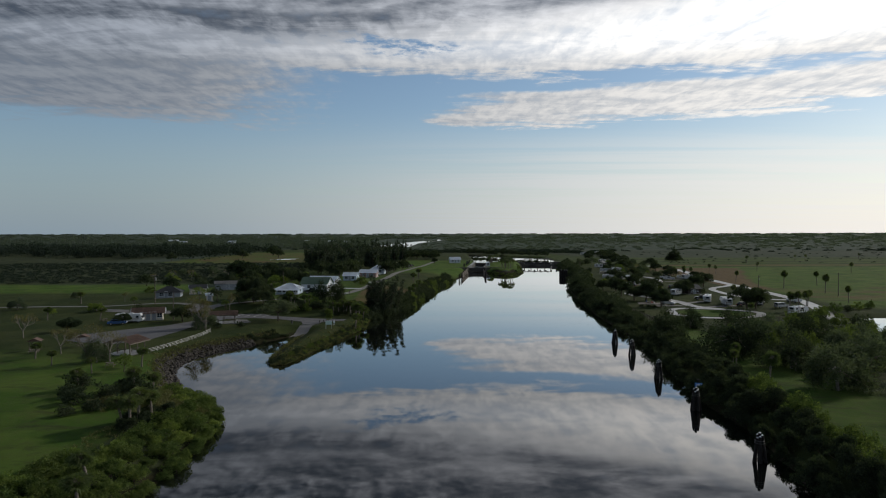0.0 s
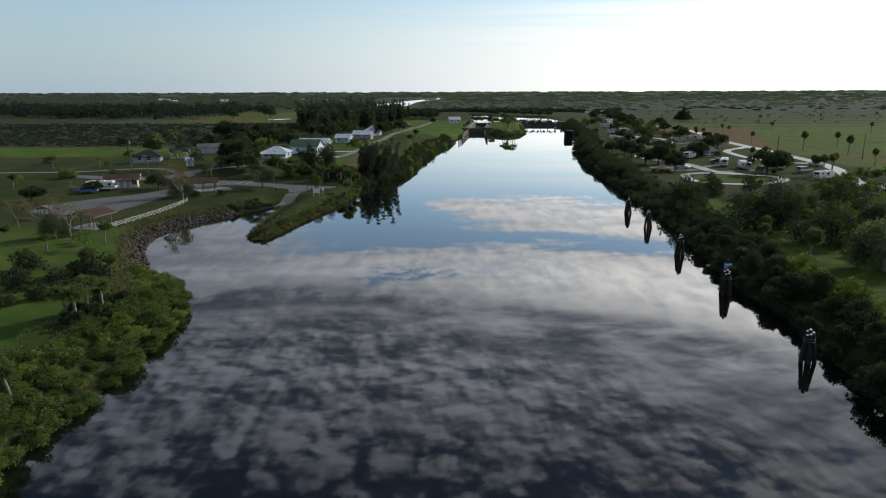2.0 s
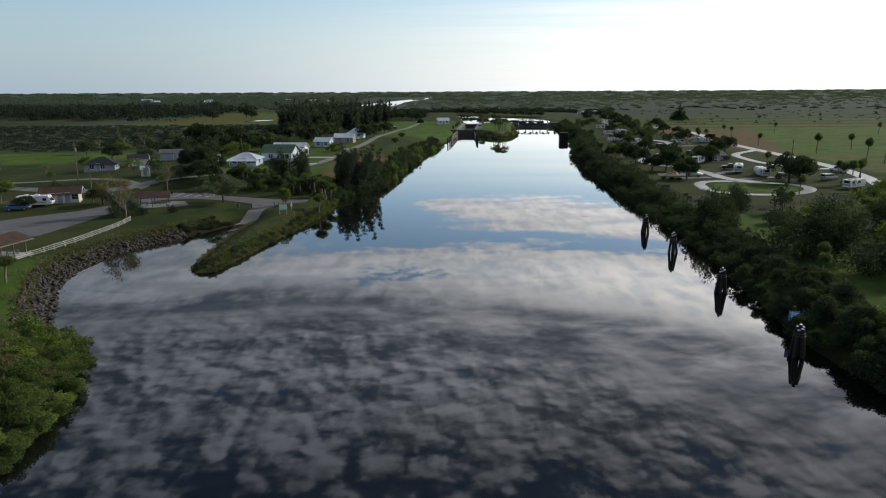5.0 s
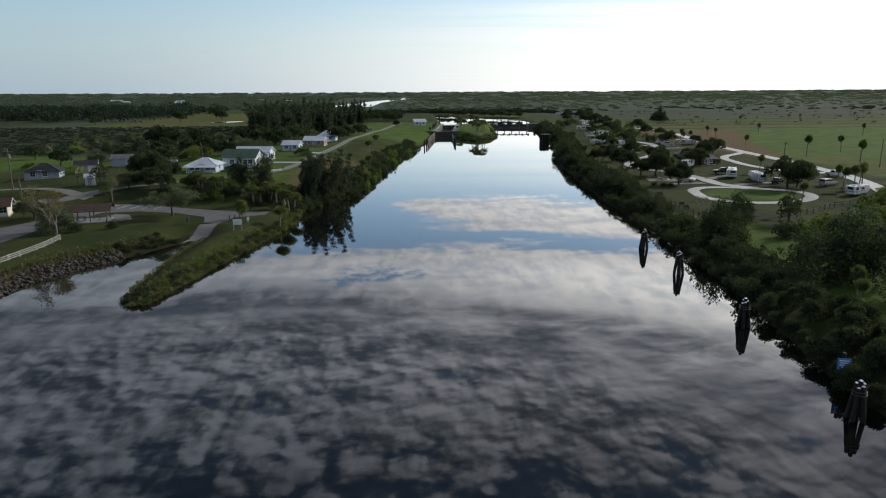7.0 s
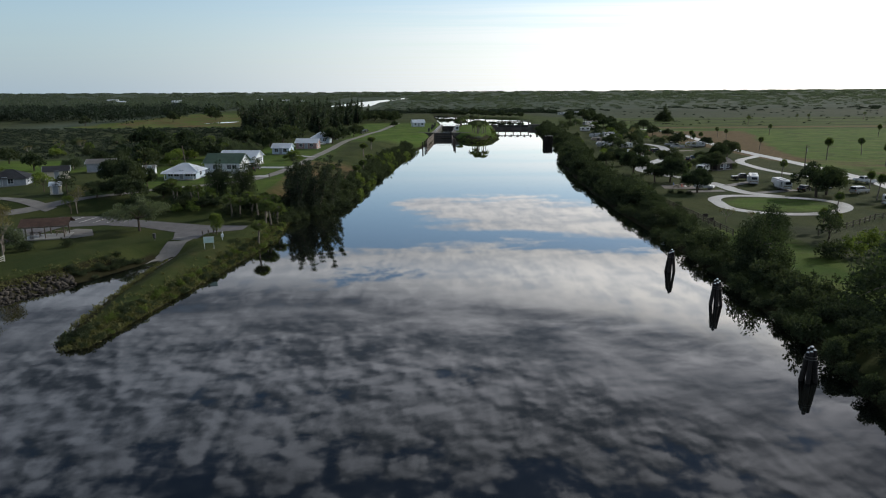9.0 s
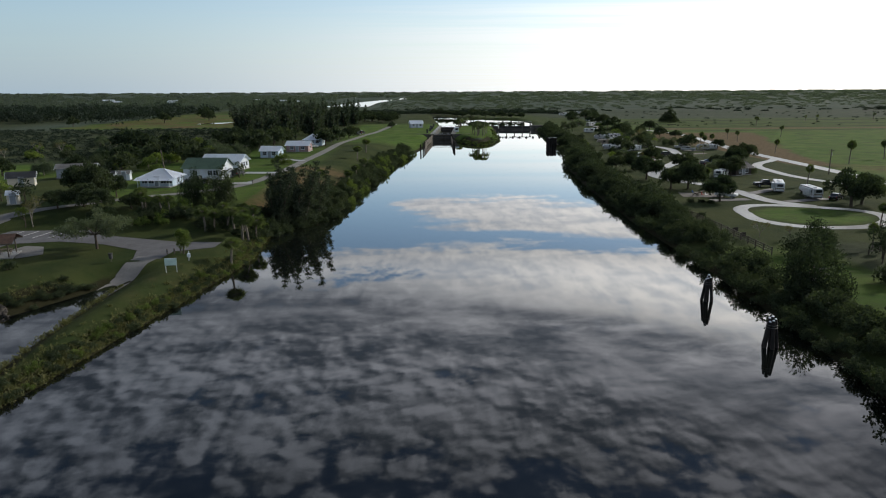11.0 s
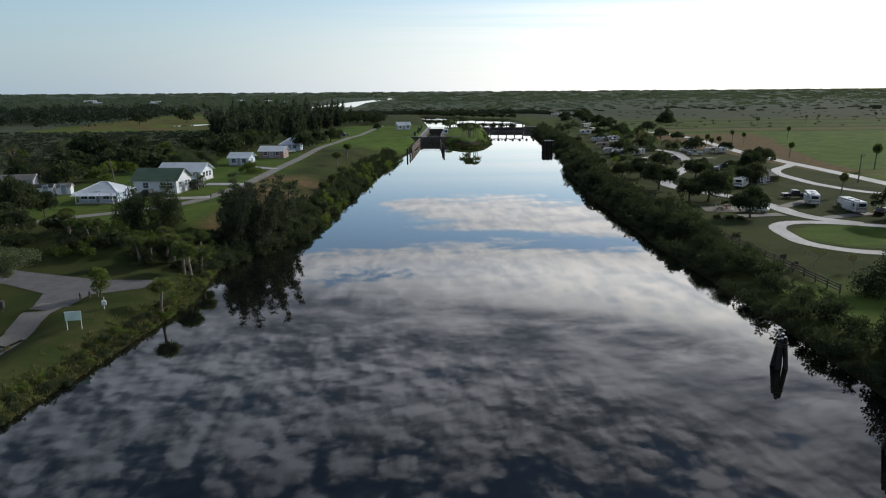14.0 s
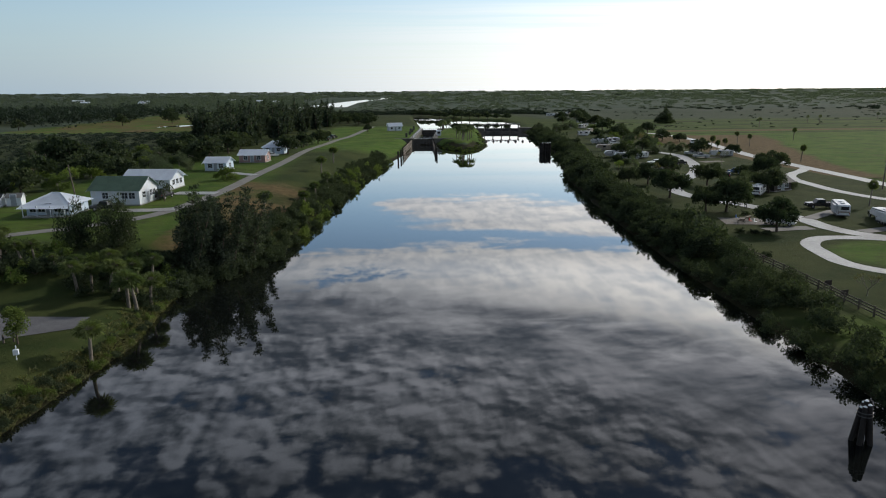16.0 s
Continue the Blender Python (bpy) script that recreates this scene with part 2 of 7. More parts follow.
def ground_material():
    m = bpy.data.materials.new("ground_cover")
    m.use_nodes = True
    g = Graph(m.node_tree)
    at = g.node("ShaderNodeNewGeometry").outputs["Position"]
    cover = g.node("ShaderNodeAttribute", attribute_name="cover")
    sep = g.node("ShaderNodeSeparateColor")
    g.put(sep.inputs[0], cover.outputs["Color"])
    dry, scrub, mud = sep.outputs
    n1 = g.noise(at, 0.09, 5.0, 0.6, 0.4)
    n2 = g.noise(at, 0.7, 5.0, 0.65)
    n3 = g.noise(at, 6.0, 4.0, 0.7)
    lawn = g.mix(g.step(n1, 0.35, 0.65), (0.025, 0.038, 0.013), (0.047, 0.056, 0.020))
    lawn = g.mix(g.step(n2, 0.48, 0.78, 0.0, 0.4), lawn, (0.060, 0.055, 0.026))
    lawn = g.mix(g.step(n3, 0.4, 0.7, 0.0, 0.4), lawn, (0.019, 0.028, 0.010))
    # meadow: greener grass, with the open pasture's sunlight put into its brightness
    meadow = g.mix(g.step(n1, 0.35, 0.65), (0.046, 0.094, 0.014), (0.080, 0.124, 0.024))
    meadow = g.mix(g.step(n2, 0.45, 0.7, 0.0, 0.42), meadow, (0.062, 0.056, 0.030))
    spot = g.node("ShaderNodeSeparateXYZ")
    g.put(spot.inputs[0], at)
    flecks = g.noise(g.vec(g.math("MULTIPLY", spot.outputs[0], 0.09), g.math("MULTIPLY", spot.outputs[1], 0.22), 0.0), 1.0, 6.0, 0.72, 0.3)
    meadow = g.mix(g.step(flecks, 0.50, 0.66, 0.0, 0.7), meadow, (0.036, 0.038, 0.020))
    open_field = g.node("ShaderNodeAttribute", attribute_name="meadow").outputs["Fac"]
    lawn = g.mix(open_field, lawn, meadow)
    straw = g.mix(g.step(n2, 0.35, 0.65), (0.078, 0.054, 0.030), (0.125, 0.090, 0.050))
    edge = g.math("ADD", dry, g.math("MULTIPLY", g.math("SUBTRACT", g.noise(at, 0.05, 5.0, 0.65), 0.5), 0.9))
    col = g.mix(g.step(edge, 0.35, 0.65), lawn, straw)
    wild = g.mix(g.step(g.noise(at, 0.12, 6.0, 0.7), 0.38, 0.62), (0.024, 0.032, 0.017), (0.048, 0.057, 0.029))
    # far plain: its haze is put into the ground colour as grey-blue
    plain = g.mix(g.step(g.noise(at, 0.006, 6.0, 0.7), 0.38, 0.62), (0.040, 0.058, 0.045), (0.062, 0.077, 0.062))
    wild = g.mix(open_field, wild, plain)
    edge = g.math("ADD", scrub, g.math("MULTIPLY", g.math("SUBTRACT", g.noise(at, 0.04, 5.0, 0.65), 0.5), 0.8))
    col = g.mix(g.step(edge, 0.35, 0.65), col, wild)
    earth = g.mix(n2, (0.014, 0.014, 0.008), (0.032, 0.030, 0.016))
    col = g.mix(g.step(g.math("ADD", mud, g.math("MULTIPLY", g.math("SUBTRACT", n2, 0.5), 0.7)), 0.35, 0.7), col, earth)
    col = g.mix(1.0, col, (0.95, 0.97, 0.86), "MULTIPLY")
    b = g.node("ShaderNodeBsdfPrincipled")
    g.put(b.inputs["Base Color"], col)
    b.inputs["Roughness"].default_value, b.inputs["Specular IOR Level"].default_value = 1.0, 0.06
    n = g.node("ShaderNodeBump")
    n.inputs["Strength"].default_value, n.inputs["Distance"].default_value = 0.7, 0.12
    g.put(n.inputs["Height"], g.math("ADD", n3, g.math("MULTIPLY", n2, 1.5)))
    g.put(b.inputs["Normal"], n.outputs[0])
    g.put(g.node("ShaderNodeOutputMaterial").inputs[0], b.outputs[0])
    return m


def water_material():
    m = bpy.data.materials.new("still_dark_water")
    m.use_nodes = True
    g = Graph(m.node_tree)
    at = g.node("ShaderNodeNewGeometry").outputs["Position"]
    n = g.node("ShaderNodeBump")
    n.inputs["Strength"].default_value, n.inputs["Distance"].default_value = 0.05, 0.05
    calm = g.step(g.noise(at, 0.02, 3.0), 0.4, 0.7, 0.15, 1.0)
    g.put(n.inputs["Height"], g.math("MULTIPLY", g.math("ADD", g.noise(at, 0.5, 2.0, 0.4), g.math("MULTIPLY", g.noise(at, 2.5, 2.0, 0.5), 0.15)), calm))
    deep = g.node("ShaderNodeBsdfDiffuse")
    g.put(deep.inputs["Color"], g.mix(g.noise(at, 0.03, 3.0), (0.003, 0.004, 0.004), (0.006, 0.007, 0.006)))
    mirror = g.node("ShaderNodeBsdfGlossy")
    mirror.inputs["Color"].default_value, mirror.inputs["Roughness"].default_value = (1, 1, 1, 1), 0.012
    g.put(mirror.inputs["Normal"], n.outputs[0])
    f = g.node("ShaderNodeFresnel")
    f.inputs["IOR"].default_value = 1.35
    both = g.node("ShaderNodeMixShader")
    g.put(both.inputs[0], g.math("MULTIPLY", f.outputs[0], 1.5, clamp=True))
    g.put(both.inputs[1], deep.outputs[0])
    g.put(both.inputs[2], mirror.outputs[0])
    g.put(g.node("ShaderNodeOutputMaterial").inputs[0], both.outputs[0])
    return m


def glass_material():
    m = bpy.data.materials.new("window_glass")
    m.use_nodes = True
    g = Graph(m.node_tree)
    b = g.node("ShaderNodeBsdfPrincipled")
    b.inputs["Base Color"].default_value = (0.02, 0.025, 0.03, 1)
    b.inputs["Roughness"].default_value, b.inputs["IOR"].default_value = 0.05, 1.5
    g.put(g.node("ShaderNodeOutputMaterial").inputs[0], b.outputs[0])
    return m


GROUND, WATER, GLASS = ground_material(), water_material(), glass_material()
ASPHALT = material("worn_asphalt", (0.105, 0.105, 0.11), 0.9, (0.075, 0.075, 0.08), 0.5, 0.3, 14)
CONCRETE = material("pale_concrete", (0.26, 0.255, 0.245), 0.36, (0.18, 0.176, 0.168), 0.35, 0.2, 10)
OLD_CONCRETE = material("stained_concrete", (0.12, 0.115, 0.10), 0.9, (0.05, 0.048, 0.042), 0.3, 0.4, 5)
LANE = material("grey_lane", (0.17, 0.165, 0.155), 0.85, (0.12, 0.117, 0.11), 0.4, 0.3, 12)
GRAVEL = material("grey_gravel", (0.17, 0.155, 0.135), 0.95, (0.11, 0.10, 0.085), 1.0, 0.5, 20)
LINE_PAINT = material("worn_white_line", (0.65, 0.65, 0.62), 0.7, (0.4, 0.4, 0.38), 2.0)
STONE = material("grey_riprap_stone", (0.066, 0.057, 0.047), 0.95, (0.020, 0.017, 0.014), 1.6, 0.6, 6, vary=0.35)
TAR_WOOD = material("dark_creosote_timber", (0.017, 0.014, 0.012), 0.85, (0.009, 0.008, 0.007), 2.0, 0.5, 12)
GREY_WOOD = material("weathered_timber", (0.15, 0.125, 0.10), 0.85, (0.08, 0.068, 0.055), 2.0, 0.4, 14)
WHITE_PAINT = material("white_painted_boards", (0.58, 0.64, 0.72), 0.6, (0.55, 0.57, 0.58), 0.9, 0.1, 12)
CREAM_PAINT = material("cream_stucco", (0.62, 0.57, 0.47), 0.8, (0.5, 0.45, 0.37), 0.9, 0.2, 12)
BLUE_WALL = material("pale_blue_siding", (0.46, 0.56, 0.66), 0.7, (0.38, 0.47, 0.56), 0.9, 0.15, 12)
PINK_WALL = material("faded_red_siding", (0.3, 0.2, 0.19), 0.75, (0.24, 0.16, 0.15), 0.9, 0.15, 12)
GREY_WALL = material("grey_siding", (0.30, 0.33, 0.37), 0.75, (0.22, 0.25, 0.28), 0.9, 0.15, 12)
WHITE_ROOF = material("white_metal_roof", (0.80, 0.86, 0.93), 0.35, (0.72, 0.78, 0.85), 0.5, 0.1, 5, metal=0.0)
GREEN_ROOF = material("faded_green_metal_roof", (0.13, 0.21, 0.15), 0.45, (0.10, 0.165, 0.115), 0.5, 0.1, 5)
BROWN_ROOF = material("brown_shingle_roof", (0.135, 0.085, 0.065), 0.85, (0.085, 0.055, 0.045), 1.2, 0.4, 18)
DARK_ROOF = material("dark_slate_roof", (0.055, 0.06, 0.07), 0.7, (0.035, 0.04, 0.045), 1.0, 0.4, 18)
STEEL = material("galvanised_steel", (0.42, 0.43, 0.44), 0.4, (0.3, 0.3, 0.31), 2.0, metal=0.8)
RUST_STEEL = material("dark_painted_steel", (0.06, 0.065, 0.065), 0.6, (0.035, 0.03, 0.027), 1.0, 0.2, 8)
RUBBER = material("black_rubber", (0.018, 0.018, 0.018), 0.8)
BLACK_PLASTIC = material("black_plastic", (0.02, 0.02, 0.022), 0.5)
WHITE_GEL = material("white_fibreglass", (0.70, 0.71, 0.72), 0.3, (0.60, 0.61, 0.61), 1.2)
TAN_BAND = material("tan_stripe", (0.32, 0.27, 0.21), 0.4)
DARK_BAND = material("dark_grey_stripe", (0.06, 0.065, 0.075), 0.4)
BLUE_CAR = material("blue_car_paint", (0.05, 0.12, 0.30), 0.25, (0.045, 0.11, 0.27), 1.0, spec=0.6)
BLACK_CAR = material("black_car_paint", (0.015, 0.016, 0.02), 0.2, (0.013, 0.014, 0.017), 1.0, spec=0.6)
SILVER_CAR = material("silver_car_paint", (0.5, 0.51, 0.53), 0.25, (0.46, 0.47, 0.49), 1.0, metal=0.4)
BLUE_SIGN = material("blue_sign_face", (0.06, 0.25, 0.62), 0.45, (0.05, 0.22, 0.55), 1.5)
PALE_SIGN = material("pale_sign_face", (0.46, 0.60, 0.56), 0.5, (0.38, 0.51, 0.48), 1.0)
SIGN_WHITE = material("white_sign_print", (0.85, 0.86, 0.86), 0.5)
YELLOW = material("yellow_safety_paint", (0.62, 0.42, 0.04), 0.5)
DARK_SIGN = material("brown_board", (0.028, 0.02, 0.016), 0.7)
RED_PLASTIC = material("red_cloth", (0.42, 0.05, 0.04), 0.7)
BARK = material("grey_brown_bark", (0.105, 0.08, 0.06), 0.9, (0.05, 0.04, 0.03), 3.0, 0.7, 9)
PALE_BARK = material("pale_bark", (0.26, 0.235, 0.20), 0.9, (0.14, 0.12, 0.10), 3.0, 0.6, 9)
PALM_BARK = material("grey_palm_trunk", (0.20, 0.175, 0.145), 0.95, (0.10, 0.088, 0.07), 4.0, 0.8, 12)
LEAF_SHRUB = leafy("shrub_leaves", (0.040, 0.066, 0.021), (0.175, 0.212, 0.072), 0.42)
LEAF_LIGHT = leafy("light_green_leaves", (0.09, 0.13, 0.03), (0.25, 0.29, 0.09), 0.42)
# a bluish shadow tint is put into the dark tones of the next four
LEAF_DARK = leafy("dark_shrub_leaves", (0.020, 0.030, 0.021), (0.082, 0.098, 0.060), 0.34)
LEAF_OAK = leafy("oak_leaves", (0.024, 0.035, 0.024), (0.080, 0.096, 0.056), 0.34)
LEAF_PINE = leafy("wispy_grey_green_needles", (0.042, 0.058, 0.042), (0.150, 0.172, 0.122), 0.42)
LEAF_CASUARINA = leafy("dark_casuarina_needles", (0.022, 0.032, 0.026), (0.092, 0.108, 0.080), 0.34)
LEAF_PALM = leafy("palm_fronds", (0.048, 0.068, 0.026), (0.150, 0.176, 0.074), 0.4)
LEAF_DRY = leafy("tan_bank_grass", (0.058, 0.066, 0.030), (0.175, 0.165, 0.085), 0.35)
LEAF_YELLOW = leafy("thin_yellow_leaves", (0.10, 0.088, 0.045), (0.20, 0.175, 0.085), 0.35)
# haze of distance is mixed into both leaf colours, strongest on the plain
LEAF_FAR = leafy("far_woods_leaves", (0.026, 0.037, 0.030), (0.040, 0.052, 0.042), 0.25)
LEAF_HAZED_PLAIN = leafy("hazed_plain_scrub", (0.080, 0.094, 0.090), (0.108, 0.121, 0.116), 0.5)

from mathutils.geometry import tessellate_polygon


# ---- building blocks ----
def thing(name, label, category, at=(0, 0, 0), turn=0.0, group="", kind=""):
    """The Empty at the base of a thing, to which its parts belong."""
    ob = tagged(new(name), label, category, group, kind)
    ob.matrix_world = pose(*at, 0, 0, turn)
    return ob


def link_mesh(name, me, mat, parent=None, label="", smooth=False):
    for m in (mat if isinstance(mat, (list, tuple)) else [mat]):
        me.materials.append(m)
    if smooth:
        me.polygons.foreach_set("use_smooth", [True] * len(me.polygons))
    ob = new(name, me)
    ob.parent = parent
    return tagged(ob, label)


def part(name, bm, mat, parent=None, label="", smooth=False):
    me = bpy.data.meshes.new(name)
    bmesh.ops.recalc_face_normals(bm, faces=bm.faces)
    bm.to_mesh(me)
    bm.free()
    return link_mesh(name, me, mat, parent, label, smooth)


def raw(name, verts, faces, mat, parent=None, label="", smooth=False, slots=None):
    """A mesh of equal-sided faces from number arrays."""
    me = bpy.data.meshes.new(name)
    verts, faces = np.asarray(verts, "f4"), np.asarray(faces, "i4")
    n, k = faces.shape
    me.vertices.add(len(verts))
    me.vertices.foreach_set("co", verts.ravel())
    me.loops.add(n * k)
    me.loops.foreach_set("vertex_index", faces.ravel())
    me.polygons.add(n)
    me.polygons.foreach_set("loop_start", np.arange(n, dtype="i4") * k)
    if slots is not None:
        me.polygons.foreach_set("material_index", np.asarray(slots, "i4"))
    me.update(calc_edges=True)
    return link_mesh(name, me, mat, parent, label, smooth)


def box(bm, size, at=(0, 0, 0), turn=0.0, bevel=0.0):
    made = bmesh.ops.create_cube(bm, size=1.0, matrix=pose(*at, 0, 0, turn) @ Matrix.Diagonal((*size, 1)))
    if bevel:
        edges = list({e for v in made["verts"] for e in v.link_edges})
        bmesh.ops.bevel(bm, geom=edges, offset=bevel, segments=2, affect="EDGES", profile=0.6)
    return bm


def boxes(*specs, bevel=0.0):
    bm = bmesh.new()
    for s in specs:
        box(bm, *s, bevel=bevel) if len(s) < 4 else box(bm, *s)
    return bm


def tube(bm, a, b, ra, rb, sides=8):
    a, b = Vector(a), Vector(b)
    d = b - a
    q = d.to_track_quat("Z", "Y").to_matrix().to_4x4()
    bmesh.ops.create_cone(bm, cap_ends=True, segments=sides, radius1=ra, radius2=rb, depth=d.length, matrix=Matrix.Translation((a + b) / 2) @ q)
    return bm


def prism(bm, outline, y0, y1, bevel=0.0):
    """An outline in x and z, drawn out from y0 to y1."""
    lo = [bm.verts.new((x, y0, z)) for x, z in outline]
    hi = [bm.verts.new((x, y1, z)) for x, z in outline]
    fs = [bm.faces.new(lo), bm.faces.new(hi[::-1])]
    for i in range(len(lo)):
        j = (i + 1) % len(lo)
        fs.append(bm.faces.new((lo[j], lo[i], hi[i], hi[j])))
    if bevel:
        bmesh.ops.bevel(bm, geom=list({e for f in fs for e in f.edges}), offset=bevel, segments=2, affect="EDGES", profile=0.6)
    return bm


# ---- the lie of the land ----
CANAL = np.array([
    (-33, -60), (-33, 20), (-31, 54), (-30.2, 65), (-30.0, 75), (-30.1, 83), (-31.4, 89.5), (-35.0, 97), (-43.4, 106.5), (-47.2, 115),
    (-51.4, 124.3), (-52.7, 132), (-51.8, 140), (-48.2, 147.5), (-43.3, 155), (-39.6, 162), (-38.2, 166), (-36.6, 165.5), (-36.8, 158), (-37, 148),
    (-36.6, 139), (-35.6, 131.5), (-33.4, 127.6), (-31.6, 128.6), (-30.3, 135), (-27.8, 148), (-25.6, 158), (-23.8, 168), (-21.8, 178), (-22.6, 190),
    (-22.5, 198), (-18.5, 204), (-14.6, 211), (-11.9, 225), (-9.9, 245), (-7.3, 273), (-1.8, 317), (4.3, 352), (7, 366), (12.5, 395), (15, 433), (24.9, 431), (24.9, 422),
    (26, 415), (27.9, 408), (30.8, 398), (36, 391), (43, 399), (49.3, 421), (52.9, 456), (56.4, 495), (60, 524), (84, 520), (83, 498), (78, 452), (74.4, 426.5), (72, 386),
    (66, 352), (55, 300), (48.6, 245), (45.6, 200), (44.8, 165), (43.2, 140), (41.2, 121), (39, 108), (37.8, 98), (38.6, 86), (37.2, 75), (35.4, 63), (36, 40), (37, -60)], float)
BASIN = np.array([(14.9, 434), (25.0, 432), (33.2, 514), (35, 522), (45, 525), (56, 523), (60, 526), (84, 521), (88, 542), (96, 590), (92, 645),
                  (68, 665), (52, 690), (42, 725), (27, 758), (24.5, 680), (25, 600), (24.6, 542), (23.5, 517)], float)
RIVER = np.array([(-135, 1120), (-112, 1470), (-85, 1785), (-20, 2466), (40, 3200), (110, 3200), (60, 2466), (-34, 1885), (-62, 1500), (-62, 1150)], float)
POND = np.array([(112, 176), (108, 155), (122, 142), (165, 146), (172, 192), (118, 199)], float)
PUDDLE = np.array([(-155, 592), (-147, 588), (-139, 604), (-136, 622), (-147, 616)], float)
LEVELS = ((CANAL, 0.0), (BASIN, 0.9), (RIVER, 1.1), (POND, 0.3), (PUDDLE, 1.75))


def shore_distance(x, y, poly):
    """Metres to the shore, negative over water."""
    x, y = np.asarray(x, float), np.asarray(y, float)
    best, inside = np.full(x.shape, 1e9), np.zeros(x.shape, bool)
    for (ax, ay), (bx, by) in zip(poly, np.roll(poly, -1, 0)):
        dx, dy = bx - ax, by - ay
        t = np.clip(((x - ax) * dx + (y - ay) * dy) / (dx * dx + dy * dy), 0, 1)
        best = np.minimum(best, np.hypot(x - ax - t * dx, y - ay - t * dy))
        if dy:
            inside ^= ((ay > y) != (by > y)) & (x < (y - ay) / dy * dx + ax)
    return np.where(inside, -best, best)


def smooth(v, lo, hi):
    t = np.clip((v - lo) / (hi - lo), 0, 1)
    return t * t * (3 - 2 * t)


def land(x, y):
    """Height of the ground."""
    x, y = np.asarray(x, float), np.asarray(y, float)
    from_canal = shore_distance(x, y, CANAL)
    xr = x - 0.0998 * np.clip(y - 430, 0, 90)
    top = 2.0 - 0.95 * smooth(x, 43, 50) * (1 - smooth(y, 370, 385) * (1 - smooth(x, 60, 66))) * (1 - smooth(y, 700, 1000))
    top = top + 1.1 * smooth(y, 380, 394) * (smooth(xr, 23, 26) - smooth(x, 60, 64)) * (1 - smooth(y, 524, 534))
    top = top + 1.0 * smooth(y, 470, 505) * (1 - smooth(y, 720, 900)) * smooth(x, 52, 60) * (1 - smooth(x, 128, 160))
    # the embankment that carries the lane and the houses
    levee = smooth(y, 193 - 5 * smooth(x, -52, -44), 205 - 6 * smooth(x, -52, -44)) * smooth(from_canal, 6 - 4.5 * smooth(y, 400, 428), 17 - 11 * smooth(y, 400, 428)) * (1 - 0.7 * smooth(-x, 80, 112)) * (1 - smooth(-x, 66, 84) * smooth(y, 285, 312)) * (1 - smooth(xr, 13.2, 14.8)) * (1 - smooth(y, 700, 800))
    top = top + (2.0 - 0.9 * smooth(y, 350, 410)) * levee
    z = top
    for poly, level in LEVELS:
        d = from_canal if level == 0 else shore_distance(x, y, poly)
        wide = 5.0 + 4.5 * smooth(y, 370, 385) * (1 - smooth(y, 408, 420)) * smooth(x, 20, 26) * (1 - smooth(x, 60, 66)) if level == 0 else np.where((y < 518) & (y > 420), 1.2, 4.0)
        bank = np.where(d < 0, np.maximum(d * 0.5, -1.6), (top - level) * smooth(d, 0, wide) * 0.55 + (top - level) * 0.45 * np.clip(d / wide, 0, 1)) + level
        z = np.where(d < wide, np.minimum(z, bank), z)
    # the plain rises a little towards the horizon
    return z + 12.0 * smooth(np.hypot(x, y), 3200, 4900)


def lz(x, y):
    return float(land(np.array([x]), np.array([y]))[0])


def spaced(lo, a, b, hi, step, grow=1.12, cap=160.0):
    mid = list(np.arange(a, b + 0.1, step))
    out, s, v = [], step, b
    while v < hi:
        s = min(s * grow, cap)
        v += s
        out.append(v)
    back, s, v = [], step, a
    while v > lo:
        s = min(s * grow, cap)
        v -= s
        back.append(v)
    return np.array(back[::-1] + mid + out)


